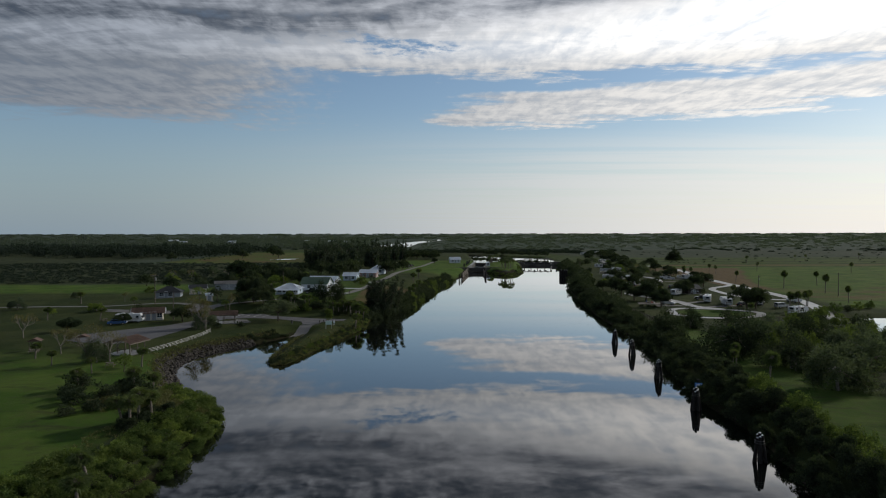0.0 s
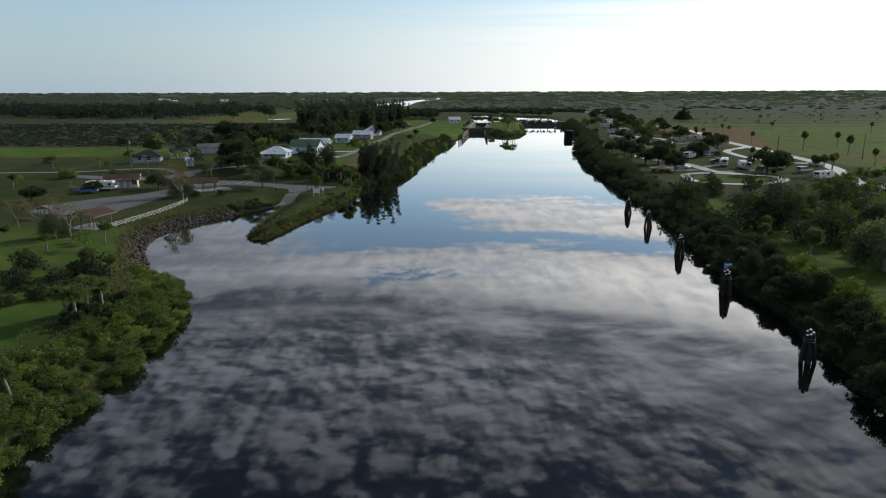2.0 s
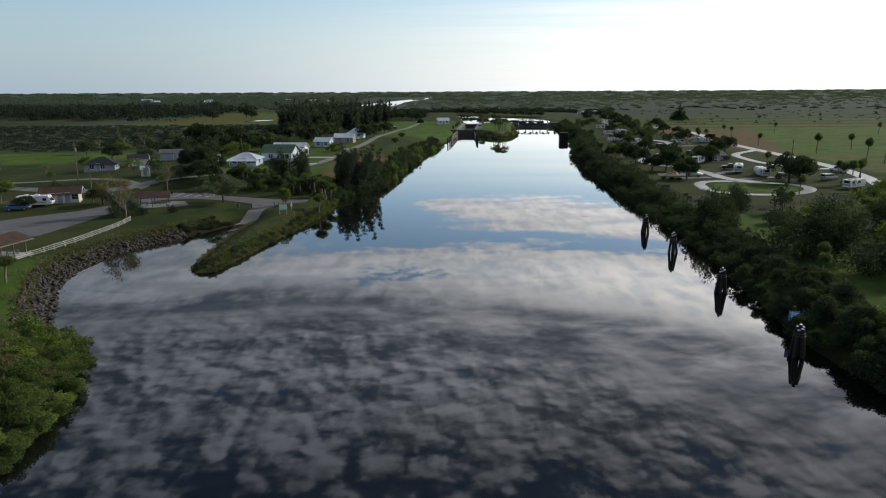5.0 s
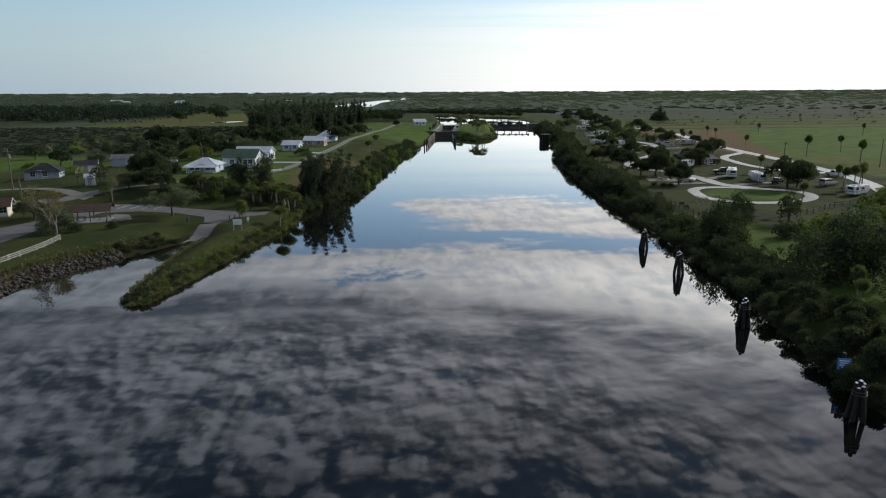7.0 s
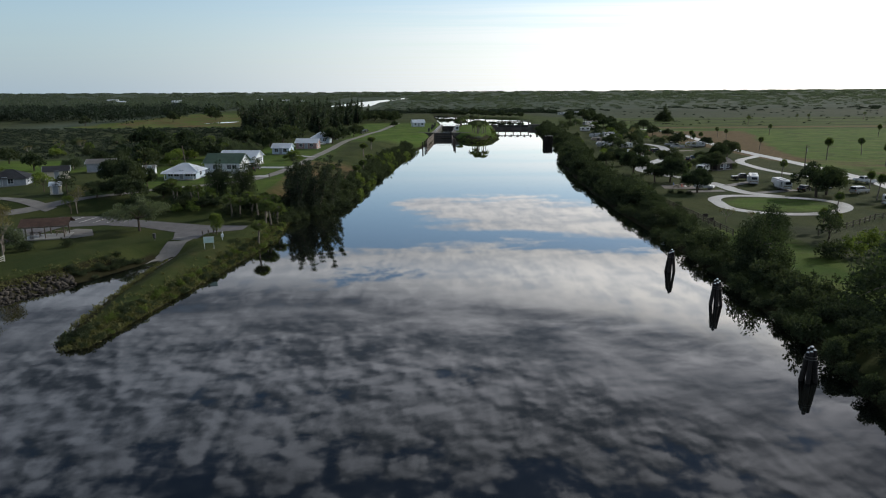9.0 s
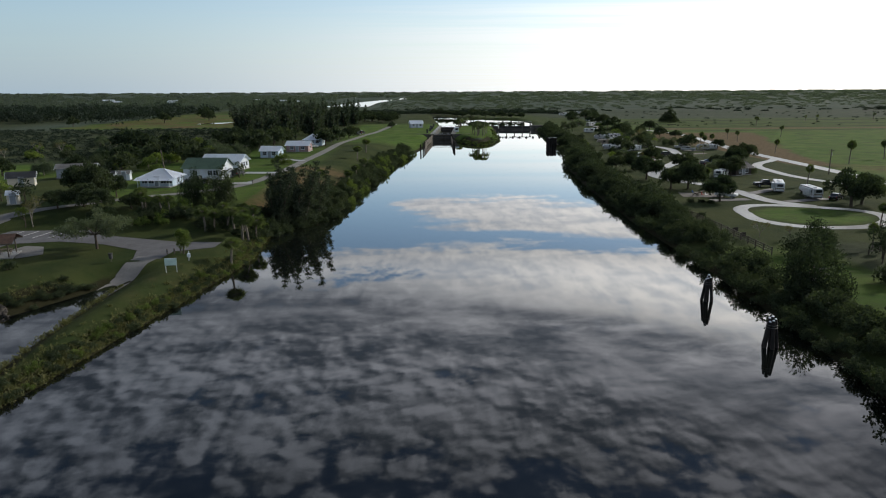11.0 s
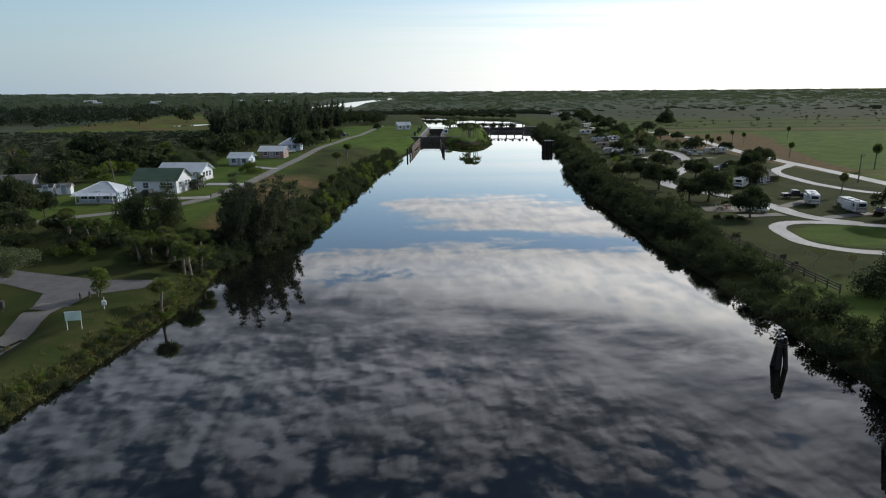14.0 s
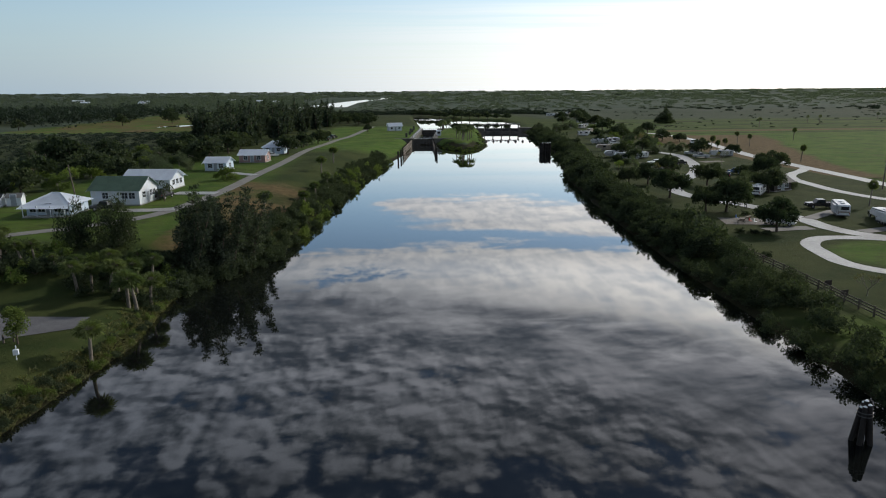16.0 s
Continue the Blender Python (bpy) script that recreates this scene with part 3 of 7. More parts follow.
def ground_sheet():
    xs, ys = spaced(-4900, -95, 125, 4900, 1.5), spaced(-300, 30, 535, 4950, 1.5, 1.06, 90.0)
    X, Y = np.meshgrid(xs, ys)
    Z = land(X, Y)
    far = smooth(np.hypot(X, Y), 700, 2500)
    Z = Z + far * 1.2 * np.sin(X * 0.0031 + 1.3) * np.cos(Y * 0.0027)
    ny, nx = X.shape
    i = np.arange(nx * ny).reshape(ny, nx)
    faces = np.stack([i[:-1, :-1], i[:-1, 1:], i[1:, 1:], i[1:, :-1]], -1).reshape(-1, 4)
    ob = raw("ground", np.stack([X, Y, Z], -1).reshape(-1, 3), faces, GROUND, smooth=True)
    tagged(ob, "flat mown lawns, brown pasture and rough scrub reaching the horizon", "ground", kind="structure")
    # land cover: dry pasture, wild scrub, bare earth
    x, y = X.ravel(), Y.ravel()
    canal = shore_distance(x, y, CANAL)
    brown = 140 + 0.40 * (y - 300)
    dry = 0.85 * smooth(x, 124, 132) * (1 - smooth(x, brown - 10, brown + 10)) * smooth(y, 225, 260) * (1 - smooth(y, 450, 472))
    dry += 0.45 * smooth(x, 132, 140) * (1 - smooth(y, 285, 330)) * smooth(y, 215, 240)
    dry += 0.62 * smooth(x, 140, 170) * smooth(y, 486, 492) * (1 - smooth(y, 503, 509))
    dry += 0.5 * smooth(y, 500, 540) * (1 - smooth(y, 760, 860)) * smooth(x, -280, -220) * (1 - smooth(x, -95, -60))
    dry += 0.25 * smooth(y, 520, 700) * (1 - smooth(y, 1000, 1500)) * smooth(x, 150, 260)
    dry += 0.54 * smooth(x, -34, -30) * (1 - smooth(x, -16, -10)) * smooth(y, 203, 212) * (1 - smooth(y, 262, 300))
    dry += 0.3 * smooth(x, -40, -36) * (1 - smooth(x, -24, -22)) * smooth(y, 126, 134) * (1 - smooth(y, 186, 194))
    dry += 0.28 * smooth(x, 50, 54) * (1 - smooth(x, 60, 70)) * smooth(y, 60, 90) * (1 - smooth(y, 185, 250))
    scrub = smooth(-x, 95, 120) * smooth(y, 285, 330) * (1 - smooth(y, 500, 540))
    scrub += smooth(-x, 60, 80) * smooth(y, 262, 285) * (1 - smooth(-x, 100, 120)) * 0.8
    scrub += smooth(y, 380, 388) * (1 - smooth(y, 404, 412)) * smooth(x, 22, 26) * (1 - smooth(x, 60, 64))
    scrub += 0.75 * smooth(x, 90, 140) * smooth(y, 560, 700) * (1 - smooth(y, 820, 1000))
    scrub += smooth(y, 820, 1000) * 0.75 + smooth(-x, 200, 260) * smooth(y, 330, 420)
    scrub += smooth(x, 62, 70) * (1 - smooth(y, 172, 186)) + (1 - smooth(y, 95, 108)) * (1 - smooth(-x, 36, 42)) * (x < 0)
    scrub += smooth(y, 730, 760) * smooth(x, -60, -20) * (1 - smooth(x, 150, 220))
    # meadow: greener lawns and the pasture's painted-in sunlight; also picks the far plain
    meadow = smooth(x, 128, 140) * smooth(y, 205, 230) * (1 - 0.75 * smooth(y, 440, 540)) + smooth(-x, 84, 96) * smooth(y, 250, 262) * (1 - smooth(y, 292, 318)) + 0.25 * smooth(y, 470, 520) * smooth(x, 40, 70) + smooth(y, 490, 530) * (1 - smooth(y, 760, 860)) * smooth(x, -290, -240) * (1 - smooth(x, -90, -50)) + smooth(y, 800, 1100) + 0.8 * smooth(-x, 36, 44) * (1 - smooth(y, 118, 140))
    meadow += 0.7 * smooth(-x, 22, 30) * (1 - smooth(-x, 66, 76)) * smooth(y, 206, 218) * (1 - smooth(y, 330, 360)) + 1.2 * smooth(y, 350, 385) * (1 - smooth(y, 520, 560)) * smooth(x, -34, -24) * (1 - smooth(x, 58, 64))
    meadow += 0.9 * (1 - smooth(np.hypot((x - 81.5) / 13.0, (y - 203) / 11.0), 0.7, 0.95)) + 0.7 * smooth(x, 47, 51) * (1 - smooth(x, 62, 68)) * smooth(y, 60, 80) * (1 - smooth(y, 172, 182))
    attr = ob.data.attributes.new("meadow", "FLOAT", "POINT")
    attr.data.foreach_set("value", np.clip(meadow, 0, 1).astype("f4"))
    mud = (1 - smooth(canal, 0.6, 3.0)) * 0.9
    mud = np.maximum(mud, (1 - smooth(canal, 3.0, 5.0)) * smooth(-x, 38, 40) * smooth(y, 106, 112) * (1 - smooth(y, 160, 166)))
    mud = np.maximum(mud, (1 - smooth(shore_distance(x, y, BASIN), 0.5, 2.5)) * 0.6)
    mud = np.maximum(mud, 0.85 * (1 - smooth(canal, 5.5, 8)) * smooth(x, 24, 27) * (1 - smooth(x, 58, 62)) * smooth(y, 380, 388) * (1 - smooth(y, 410, 424)))
    for ditch, width in ((476, 2.2), (514, 3.4), (556, 3.0), (606, 5.0)):
        mud = np.maximum(mud, np.exp(-((y - ditch - 0.03 * (x - 150)) / width) ** 2) * smooth(x, 140, 165))
    data = np.clip(np.stack([dry, scrub, mud, np.ones_like(dry)], -1), 0, 1).astype("f4")
    attr = ob.data.color_attributes.new("cover", "FLOAT_COLOR", "POINT")
    attr.data.foreach_set("color", data.ravel())


def flat_sheet(name, outline, z, mat, label, category):
    """A level surface within an outline."""
    bm = bmesh.new()
    vs = [bm.verts.new((x, y, z)) for x, y in outline]
    for a, b, c in tessellate_polygon([[v.co for v in vs]]):
        bm.faces.new((vs[a], vs[b], vs[c]))
    ob = part(name, bm, mat)
    return tagged(ob, label, category, kind="structure")


def curve_through(pts, closed=False, step=1.2):
    """A smooth line through the points."""
    p = [Vector((*q, 0)) if len(q) == 2 else Vector(q) for q in pts]
    n, out = len(p), []
    for i in range(n if closed else n - 1):
        if closed:
            a, b, c, d = p[i - 1], p[i], p[(i + 1) % n], p[(i + 2) % n]
        else:
            a, b, c, d = p[max(i - 1, 0)], p[i], p[i + 1], p[min(i + 2, n - 1)]
        k = max(2, int((c - b).length / step))
        for j in range(k):
            t = j / k
            out.append(0.5 * ((2 * b) + (c - a) * t + (2 * a - 5 * b + 4 * c - d) * t * t + (3 * b - a - 3 * c + d) * t ** 3))
    if not closed:
        out.append(p[-1])
    return out


def ribbon(name, pts, width, mat, label, lift=0.05, closed=False, category="road", crown=0.0):
    line = curve_through(pts, closed)
    verts, n = [], len(line)
    for i, v in enumerate(line):
        a, b = line[i - 1] if (i or closed) else v, line[(i + 1) % n] if (i < n - 1 or closed) else v
        d = (b - a).normalized()
        side = Vector((d.y, -d.x, 0)) * width / 2
        for k in (-1, -0.5, 0, 0.5, 1):
            q = v + side * k * (1.0 + 0.02 * math.sin(i * 1.7))
            verts.append((q.x, q.y, lift + crown * (1 - k * k)))
    verts = np.array(verts)
    verts[:, 2] += land(verts[:, 0], verts[:, 1])
    faces = []
    for i in range(n if closed else n - 1):
        j = (i + 1) % n
        for k in range(4):
            faces.append((i * 5 + k, i * 5 + k + 1, j * 5 + k + 1, j * 5 + k))
    ob = raw(name, verts, faces, mat, smooth=True)
    return tagged(ob, label, category, kind="structure")

# ---- plants ----
rng = np.random.default_rng(7)


def leaves(blobs, count, size, shell=(0.72, 1.05), flat=0.62, droop=0.0, r=None):
    """Small pointed leaves or sprigs on the skins of egg-shaped clumps (x, y, z, rx, ry, rz). Gives corners and four-sided faces."""
    r = r if r is not None else rng
    blobs = np.asarray(blobs, float)
    w = (blobs[:, 3] * blobs[:, 4] + blobs[:, 4] * blobs[:, 5] + blobs[:, 3] * blobs[:, 5])
    pick = r.choice(len(blobs), count, p=w / w.sum())
    n = r.normal(size=(count, 3))
    n /= np.linalg.norm(n, axis=1)[:, None]
    n[:, 2] = np.where((n[:, 2] < -0.35) & (r.random(count) < 0.7), -n[:, 2], n[:, 2])
    b = blobs[pick]
    c = b[:, :3] + n * b[:, 3:] * r.uniform(*shell, (count, 1))
    axis = n + r.normal(size=(count, 3)) * 0.75
    axis[:, 2] -= droop
    axis /= np.linalg.norm(axis, axis=1)[:, None]
    side = np.cross(axis, r.normal(size=(count, 3)))
    side /= np.linalg.norm(side, axis=1)[:, None] + 1e-9
    s = size * r.uniform(0.55, 1.35, (count, 1))
    fold = np.cross(axis, side) * s * 0.18
    v = np.stack([c - axis * s * 0.5, c + side * s * flat * 0.5 + fold, c + axis * s * 0.5, c - side * s * flat * 0.5 + fold], 1)
    return v.reshape(-1, 3), np.arange(count * 4).reshape(-1, 4)


def branch_tubes(lines, sides=6):
    """Tapering limbs: rows of (start, end, radius at start, radius at end)."""
    vs, fs = [], []
    for a, b, ra, rb in lines:
        a, b = np.array(a, float), np.array(b, float)
        d = (b - a) / (np.linalg.norm(b - a) + 1e-9)
        u = np.cross(d, (0.3, 0.9, 0.1))
        u /= np.linalg.norm(u)
        w = np.cross(d, u)
        ang = np.arange(sides) / sides * 2 * np.pi
        ring = np.cos(ang)[:, None] * u + np.sin(ang)[:, None] * w
        base = sum(len(q) for q in vs)
        vs.append(np.concatenate([a + ring * ra, b + ring * rb]))
        k = np.arange(sides)
        fs.append(np.stack([k, (k + 1) % sides, (k + 1) % sides + sides, k + sides], -1) + base)
    return np.concatenate(vs), np.concatenate(fs)


def crown_blobs(n, w, h, base, r, size=(0.28, 0.45)):
    """Clumps spread through a crown w wide and h high above base."""
    out = []
    for i in range(n):
        a, q, t = r.uniform(0, 2 * np.pi), np.sqrt(r.uniform(0, 1)), r.uniform(0, 1)
        k = r.uniform(*size)
        reach = w / 2 * q * (1 - 0.35 * abs(t - 0.35))
        out.append((reach * np.cos(a), reach * np.sin(a), base + h * (0.15 + 0.75 * t * (1 - 0.55 * q * q)), w * k * 0.5, w * k * 0.5, h * k * 0.62))
    return out


PROTO = {}


def plant(kind, name, label, category, limbs, bark, cloud, leaf):
    """Files a plant away as a pattern to copy; far below the ground is never kept."""
    ob = thing(name, label, category)
    if limbs:
        v, f = branch_tubes(limbs)
        raw("trunk", v, f, bark, ob, smooth=True)
    raw("crown", *cloud, leaf, ob)
    PROTO.setdefault(kind, []).append(ob)


def limbs_to(blobs, height, r0, r, lean=0.0, many=5):
    """A trunk and limbs that reach into the clumps."""
    fork = height * 0.38
    top = (lean * fork, 0.2 * lean * fork, fork)
    lines = [((0, 0, -0.4), (top[0] * 0.5, top[1] * 0.5, fork * 0.5), r0 * 1.25, r0), ((top[0] * 0.5, top[1] * 0.5, fork * 0.5), top, r0, r0 * 0.8)]
    for b in blobs[:many]:
        mid = tuple((np.array(top) * 0.45 + np.array(b[:3]) * 0.55) + r.normal(size=3) * 0.15)
        lines += [(top, mid, r0 * 0.6, r0 * 0.35), (mid, b[:3], r0 * 0.35, r0 * 0.1)]
    return lines


def make_patterns():
    for k in range(4):
        r = np.random.default_rng(20 + k)
        for kind, count, size in (("shrub_near", 2600, 0.21), ("shrub_mid", 1250, 0.27), ("shrub_far", 220, 0.75)):
            bl = crown_blobs(17, 3.5, 2.5, 0.0, r, (0.18, 0.46)) + [(0, 0, 0.7, 1.3, 1.3, 0.9)]
            bl += [(r.normal() * 0.5, r.normal() * 0.5, r.uniform(1.5, 2.1), 0.25, 0.25, 0.55) for _ in range(6)]
            stems = [((r.normal() * 0.3, r.normal() * 0.3, -0.3), tuple(b[:3]), 0.05, 0.02) for b in bl[:5]]
            plant(kind, "shrub", "dense green shrub on the bank", "shrub", stems, BARK, leaves(bl, count, size, (0.55, 1.16), r=r), (LEAF_SHRUB, LEAF_DARK, LEAF_SHRUB, LEAF_LIGHT)[k] if kind != "shrub_far" else (LEAF_DARK, LEAF_SHRUB)[k % 2])
    for k in range(3):
        r = np.random.default_rng(40 + k)
        for kind, count, size in (("oak", 5200, 0.42), ("oak_far", 1100, 0.85)):
            bl = crown_blobs(30, 8.6, 4.6, 1.5, r, (0.20, 0.42))
            plant(kind, "oak_tree", "spreading dark green oak standing on the grass", "tree", limbs_to(bl, 5.5, 0.26, r, 0.1, 7), BARK, leaves(bl, count, size, (0.5, 1.05), r=r), LEAF_OAK)
        bl = crown_blobs(9, 3.4, 3.0, 1.6, r, (0.34, 0.5))
        plant("tree_small", "small_tree", "small round-crowned green tree", "tree", limbs_to(bl, 3.8, 0.1, r, 0.1, 5), BARK, leaves(bl, 900, 0.26, r=r), (LEAF_SHRUB, LEAF_LIGHT, LEAF_DARK)[k])
        for kind, count, size in (("wispy", 8600, 0.38), ("wispy_far", 900, 1.1)):
            bl, lines = [], []
            for j in range(5):
                x0, y0, hh = r.normal() * 0.7, r.normal() * 0.7, r.uniform(5.6, 10.8) if j else 10.6
                lx, ly = r.normal() * 1.5, r.normal() * 1.5
                lines += [((x0, y0, -0.4), (x0 + lx * 0.5, y0 + ly * 0.5, hh * 0.5), 0.15, 0.10), ((x0 + lx * 0.5, y0 + ly * 0.5, hh * 0.5), (x0 + lx, y0 + ly, hh * 0.97), 0.10, 0.03)]
                for t in np.linspace(0.04, 1.0, 12):
                    stem = np.array((x0 + lx * t, y0 + ly * t, hh * t))
                    for q in range(2):
                        a, reach = r.uniform(0, 2 * np.pi), (1.6 * (1.08 - 0.85 * t)) * r.uniform(0.2, 1.0)
                        tip = stem + (np.cos(a) * reach, np.sin(a) * reach, 0.45 * reach)
                        w = r.uniform(0.7, 1.35) * (1.15 - 0.55 * t)
                        bl.append((*tip, w, w, w * 0.85))
                        if q == 0 and kind == "wispy":
                            lines.append((stem, tip, 0.035, 0.012))
            plant(kind, "casuarina_tree", "tall wispy grey-green tree leaning over the bank", "tree", lines, BARK, leaves(bl, count, size, (0.25, 1.15), 0.42, -0.2, r), LEAF_CASUARINA)
        bl = []
        for t in np.linspace(0.03, 1.0, 12):
            w = 2.9 * (1.0 - t) ** 0.75 + 0.25
            for j in range(max(1, int(5 * (1 - t)) + 1)):
                a = r.uniform(0, 2 * np.pi)
                bl.append((np.cos(a) * w * 0.45, np.sin(a) * w * 0.45, 0.5 + 6.4 * t, w * 0.62, w * 0.62, 0.75))
        if k < 2:
            plant("cone", "conifer_tree", "dense dark conical tree", "tree", [((0, 0, -0.3), (0, 0, 6.5), 0.2, 0.04)], BARK, leaves(bl, 2600, 0.42, (0.5, 1.05), r=r), LEAF_OAK)
        if k == 0:
            bl = [(0, 0, 2.3, 0.85, 0.85, 1.25)] + [(0.75 * np.cos(a) * np.cos(u), 0.75 * np.sin(a) * np.cos(u), 2.25 + 1.1 * np.sin(u), 0.62, 0.62, 0.6) for a, u in zip(r.uniform(0, 6.28, 16), r.uniform(-1.1, 1.3, 16))]
            plant("ball", "ball_tree", "dense round light green tree", "tree", limbs_to(bl, 3.6, 0.09, r, 0.0, 5), BARK, leaves(bl, 2600, 0.19, (0.6, 1.08), r=r), LEAF_SHRUB)
        bl = crown_blobs(17, 5.5, 5.0, -0.4, r, (0.3, 0.5))
        plant("hazy", "willow_tree", "soft grey-green tree with fine thin leaves", "tree", limbs_to(bl, 5.0, 0.14, r, 0.15, 7), PALE_BARK, leaves(bl, 6500, 0.25, (0.25, 1.08), 0.42, r=r), LEAF_PINE if k != 1 else LEAF_DARK)
        bl = crown_blobs(26, 7.6, 3.6, 1.3, r, (0.18, 0.36))
        plant("park", "park_tree", "spreading thin-leaved tree", "tree", limbs_to(bl, 4.4, 0.16, r, 0.1, 8), BARK, leaves(bl, 7500, 0.22, (0.3, 1.15), 0.45, r=r), LEAF_PINE)
        bl = crown_blobs(22, 6.5, 4.6, -0.2, r, (0.22, 0.42))
        plant("airy", "airy_tree", "soft light green tree with thin foliage", "tree", limbs_to(bl, 4.6, 0.14, r, 0.15, 7), PALE_BARK, leaves(bl, 3600, 0.36, (0.3, 1.1), 0.45, r=r), (LEAF_SHRUB, LEAF_LIGHT, LEAF_PINE)[k])
    r = np.random.default_rng(60)
    for k in range(2):
        # leafless trees: forking twigs and a thin scatter of last leaves
        lines, tips = [], []

        def fork(a, d, length, rad, depth):
            b = np.array(a) + d * length
            lines.append((a, b, rad, rad * 0.65))
            if depth == 0:
                tips.append((*b, 0.35, 0.35, 0.35))
                return
            for _ in range(3 if depth > 2 else 2):
                e = d + r.normal(size=3) * 0.42
                e[2] = abs(e[2]) * 0.9 + 0.15
                fork(b, e / np.linalg.norm(e), length * r.uniform(0.62, 0.82), rad * 0.6, depth - 1)

        fork(np.array((0, 0, -0.3)), np.array((0.05, 0, 1.0)), 1.7, 0.12, 5)
        plant("bare", "bare_tree", "nearly leafless pale-barked tree", "tree", lines, PALE_BARK, leaves(tips, 700 if k else 1200, 0.15, (0.2, 1.8), r=r), LEAF_YELLOW)
    for k in range(3):
        r = np.random.default_rng(80 + k)
        for kind, fronds, blades in (("palm", 120, 7), ("palm_far", 34, 5)):
            hh = 4.4
            lean = r.normal() * 0.3
            pts = [(lean * (t ** 2), 0.1 * lean * t, hh * t) for t in np.linspace(-0.06, 1, 7)]
            lines = [(pts[i], pts[i + 1], 0.16 - 0.006 * i, 0.154 - 0.006 * i) for i in range(6)]
            vs, fs = [], []
            top = np.array(pts[-1])
            for i in range(fronds):
                a, up = r.uniform(0, 2 * np.pi), np.arcsin(r.uniform(-0.92, 1.0))
                d = np.array((np.cos(a) * np.cos(up), np.sin(a) * np.cos(up), np.sin(up)))
                sd = np.cross(d, (0, 0, 1.0))
                sd /= np.linalg.norm(sd) + 1e-9
                twist = r.uniform(-1.5, 1.5)
                sd = sd * np.cos(twist) + np.cross(d, sd) * np.sin(twist)
                nrm = np.cross(sd, d)
                hub = top + d * r.uniform(0.3, 0.8) + (0, 0, 0.25)
                lines.append((top, hub, 0.03, 0.02))
                for j in range(blades):
                    t = (j / (blades - 1) - 0.5) * 3.0
                    e = d * np.cos(t) + sd * np.sin(t) - nrm * 0.25 * abs(t)
                    ln = r.uniform(0.6, 0.85) * (1 - 0.16 * abs(t))
                    m = hub + e * ln * 0.6
                    tip = hub + e * ln - (0, 0, 0.2 * ln + 0.04)
                    wd = np.cross(e, nrm)
                    wd = wd / (np.linalg.norm(wd) + 1e-9) * (0.05 if blades > 5 else 0.14)
                    b0 = len(vs)
                    vs += [hub, m + wd, tip, m - wd]
                    fs.append((b0, b0 + 1, b0 + 2, b0 + 3))
            plant(kind, "cabbage_palm", "cabbage palm with a round head of fan fronds", "palm", lines, PALM_BARK, (np.array(vs), np.array(fs)), LEAF_PALM)
    r = np.random.default_rng(95)
    for k in range(2):
        # feather palms on the lock island
        lines = [((0, 0, -0.3), (0.05, 0, 3), 0.2, 0.17), ((0.05, 0, 3), (0.1, 0.05, 6), 0.17, 0.14)]
        vs, fs, top = [], [], np.array((0.1, 0.05, 6.0))
        for i in range(16):
            a, up = i * 2.4 + r.normal() * 0.2, r.uniform(-0.1, 1.1)
            d = np.array((np.cos(a), np.sin(a), 0))
            for q in range(7):
                t0, t1 = q / 7, (q + 1) / 7
                p0 = top + d * 2.6 * t0 * np.cos(up * 0.6) + (0, 0, 2.2 * np.sin(up) * t0 - 2.4 * t0 * t0)
                p1 = top + d * 2.6 * t1 * np.cos(up * 0.6) + (0, 0, 2.2 * np.sin(up) * t1 - 2.4 * t1 * t1)
                sd = np.cross(d, (0, 0, 1.0))
                for s in (-1, 1):
                    out = sd * s * 0.6 * np.sin(np.pi * (0.12 + 0.85 * t0)) - np.array((0, 0, 0.25))
                    b0 = len(vs)
                    vs += [p0, p1, p1 + out * 0.9 + d * 0.2, p0 + out]
                    fs.append((b0, b0 + 1, b0 + 2, b0 + 3))
        plant("feather", "feather_palm", "palm with drooping feather fronds on the lock island", "palm", lines, PALM_BARK, (np.array(vs), np.array(fs)), LEAF_PALM)


make_patterns()
USED = {}


JOINED = {}


def grow(kind, x, y, scale=1.0, tall=None, label="", group="", z=None, k=None, turn=None, mass=False):
    """Stands a plant of that kind on the ground; mass: as one of countless shrubs that are joined later."""
    pats = PROTO[kind]
    n = USED.get(kind, 0)
    USED[kind] = n + 1
    ob = pats[(n if k is None else k) % len(pats)]
    turn = rng.uniform(0, 360) if turn is None else turn
    m = pose(x, y, (lz(x, y) if z is None else z) - 0.05, 0, 0, turn)
    size = (scale, scale, (tall or 1.0) * scale)
    if mass:
        crown = [c for c in ob.children if c.name.startswith("crown")][0]
        JOINED.setdefault(crown.data.materials[0].name, []).append((crown.data, np.array(m @ Matrix.Diagonal((*size, 1)))))
        return None
    made = copy_thing(ob, m)
    made.scale = size
    return tagged(made, label, group=group)


def join_masses():
    """One object for all the joined shrubs of one leaf."""
    for mat, rows in JOINED.items():
        vs, fs, n = [], [], 0
        for me, a in rows:
            co = np.empty(len(me.vertices) * 3, "f4")
            me.vertices.foreach_get("co", co)
            v = co.reshape(-1, 3) @ a[:3, :3].T + a[:3, 3]
            vs.append(v)
            fs.append(np.arange(len(v)).reshape(-1, 4) + n)
            n += len(v)
        tagged(raw("bank_shrubs", np.concatenate(vs), np.concatenate(fs), bpy.data.materials[mat]), "unbroken mass of green shrubs along the banks", "shrubs", kind="stuff")


def scatter(spots, gap, r):
    """Thins spots (x, y) so that none stands nearer than gap to another."""
    keep = []
    for p in spots:
        if all((p[0] - q[0]) ** 2 + (p[1] - q[1]) ** 2 > gap * gap for q in keep):
            keep.append(p)
    return keep

# ---- ground, water, roads ----
ground_sheet()


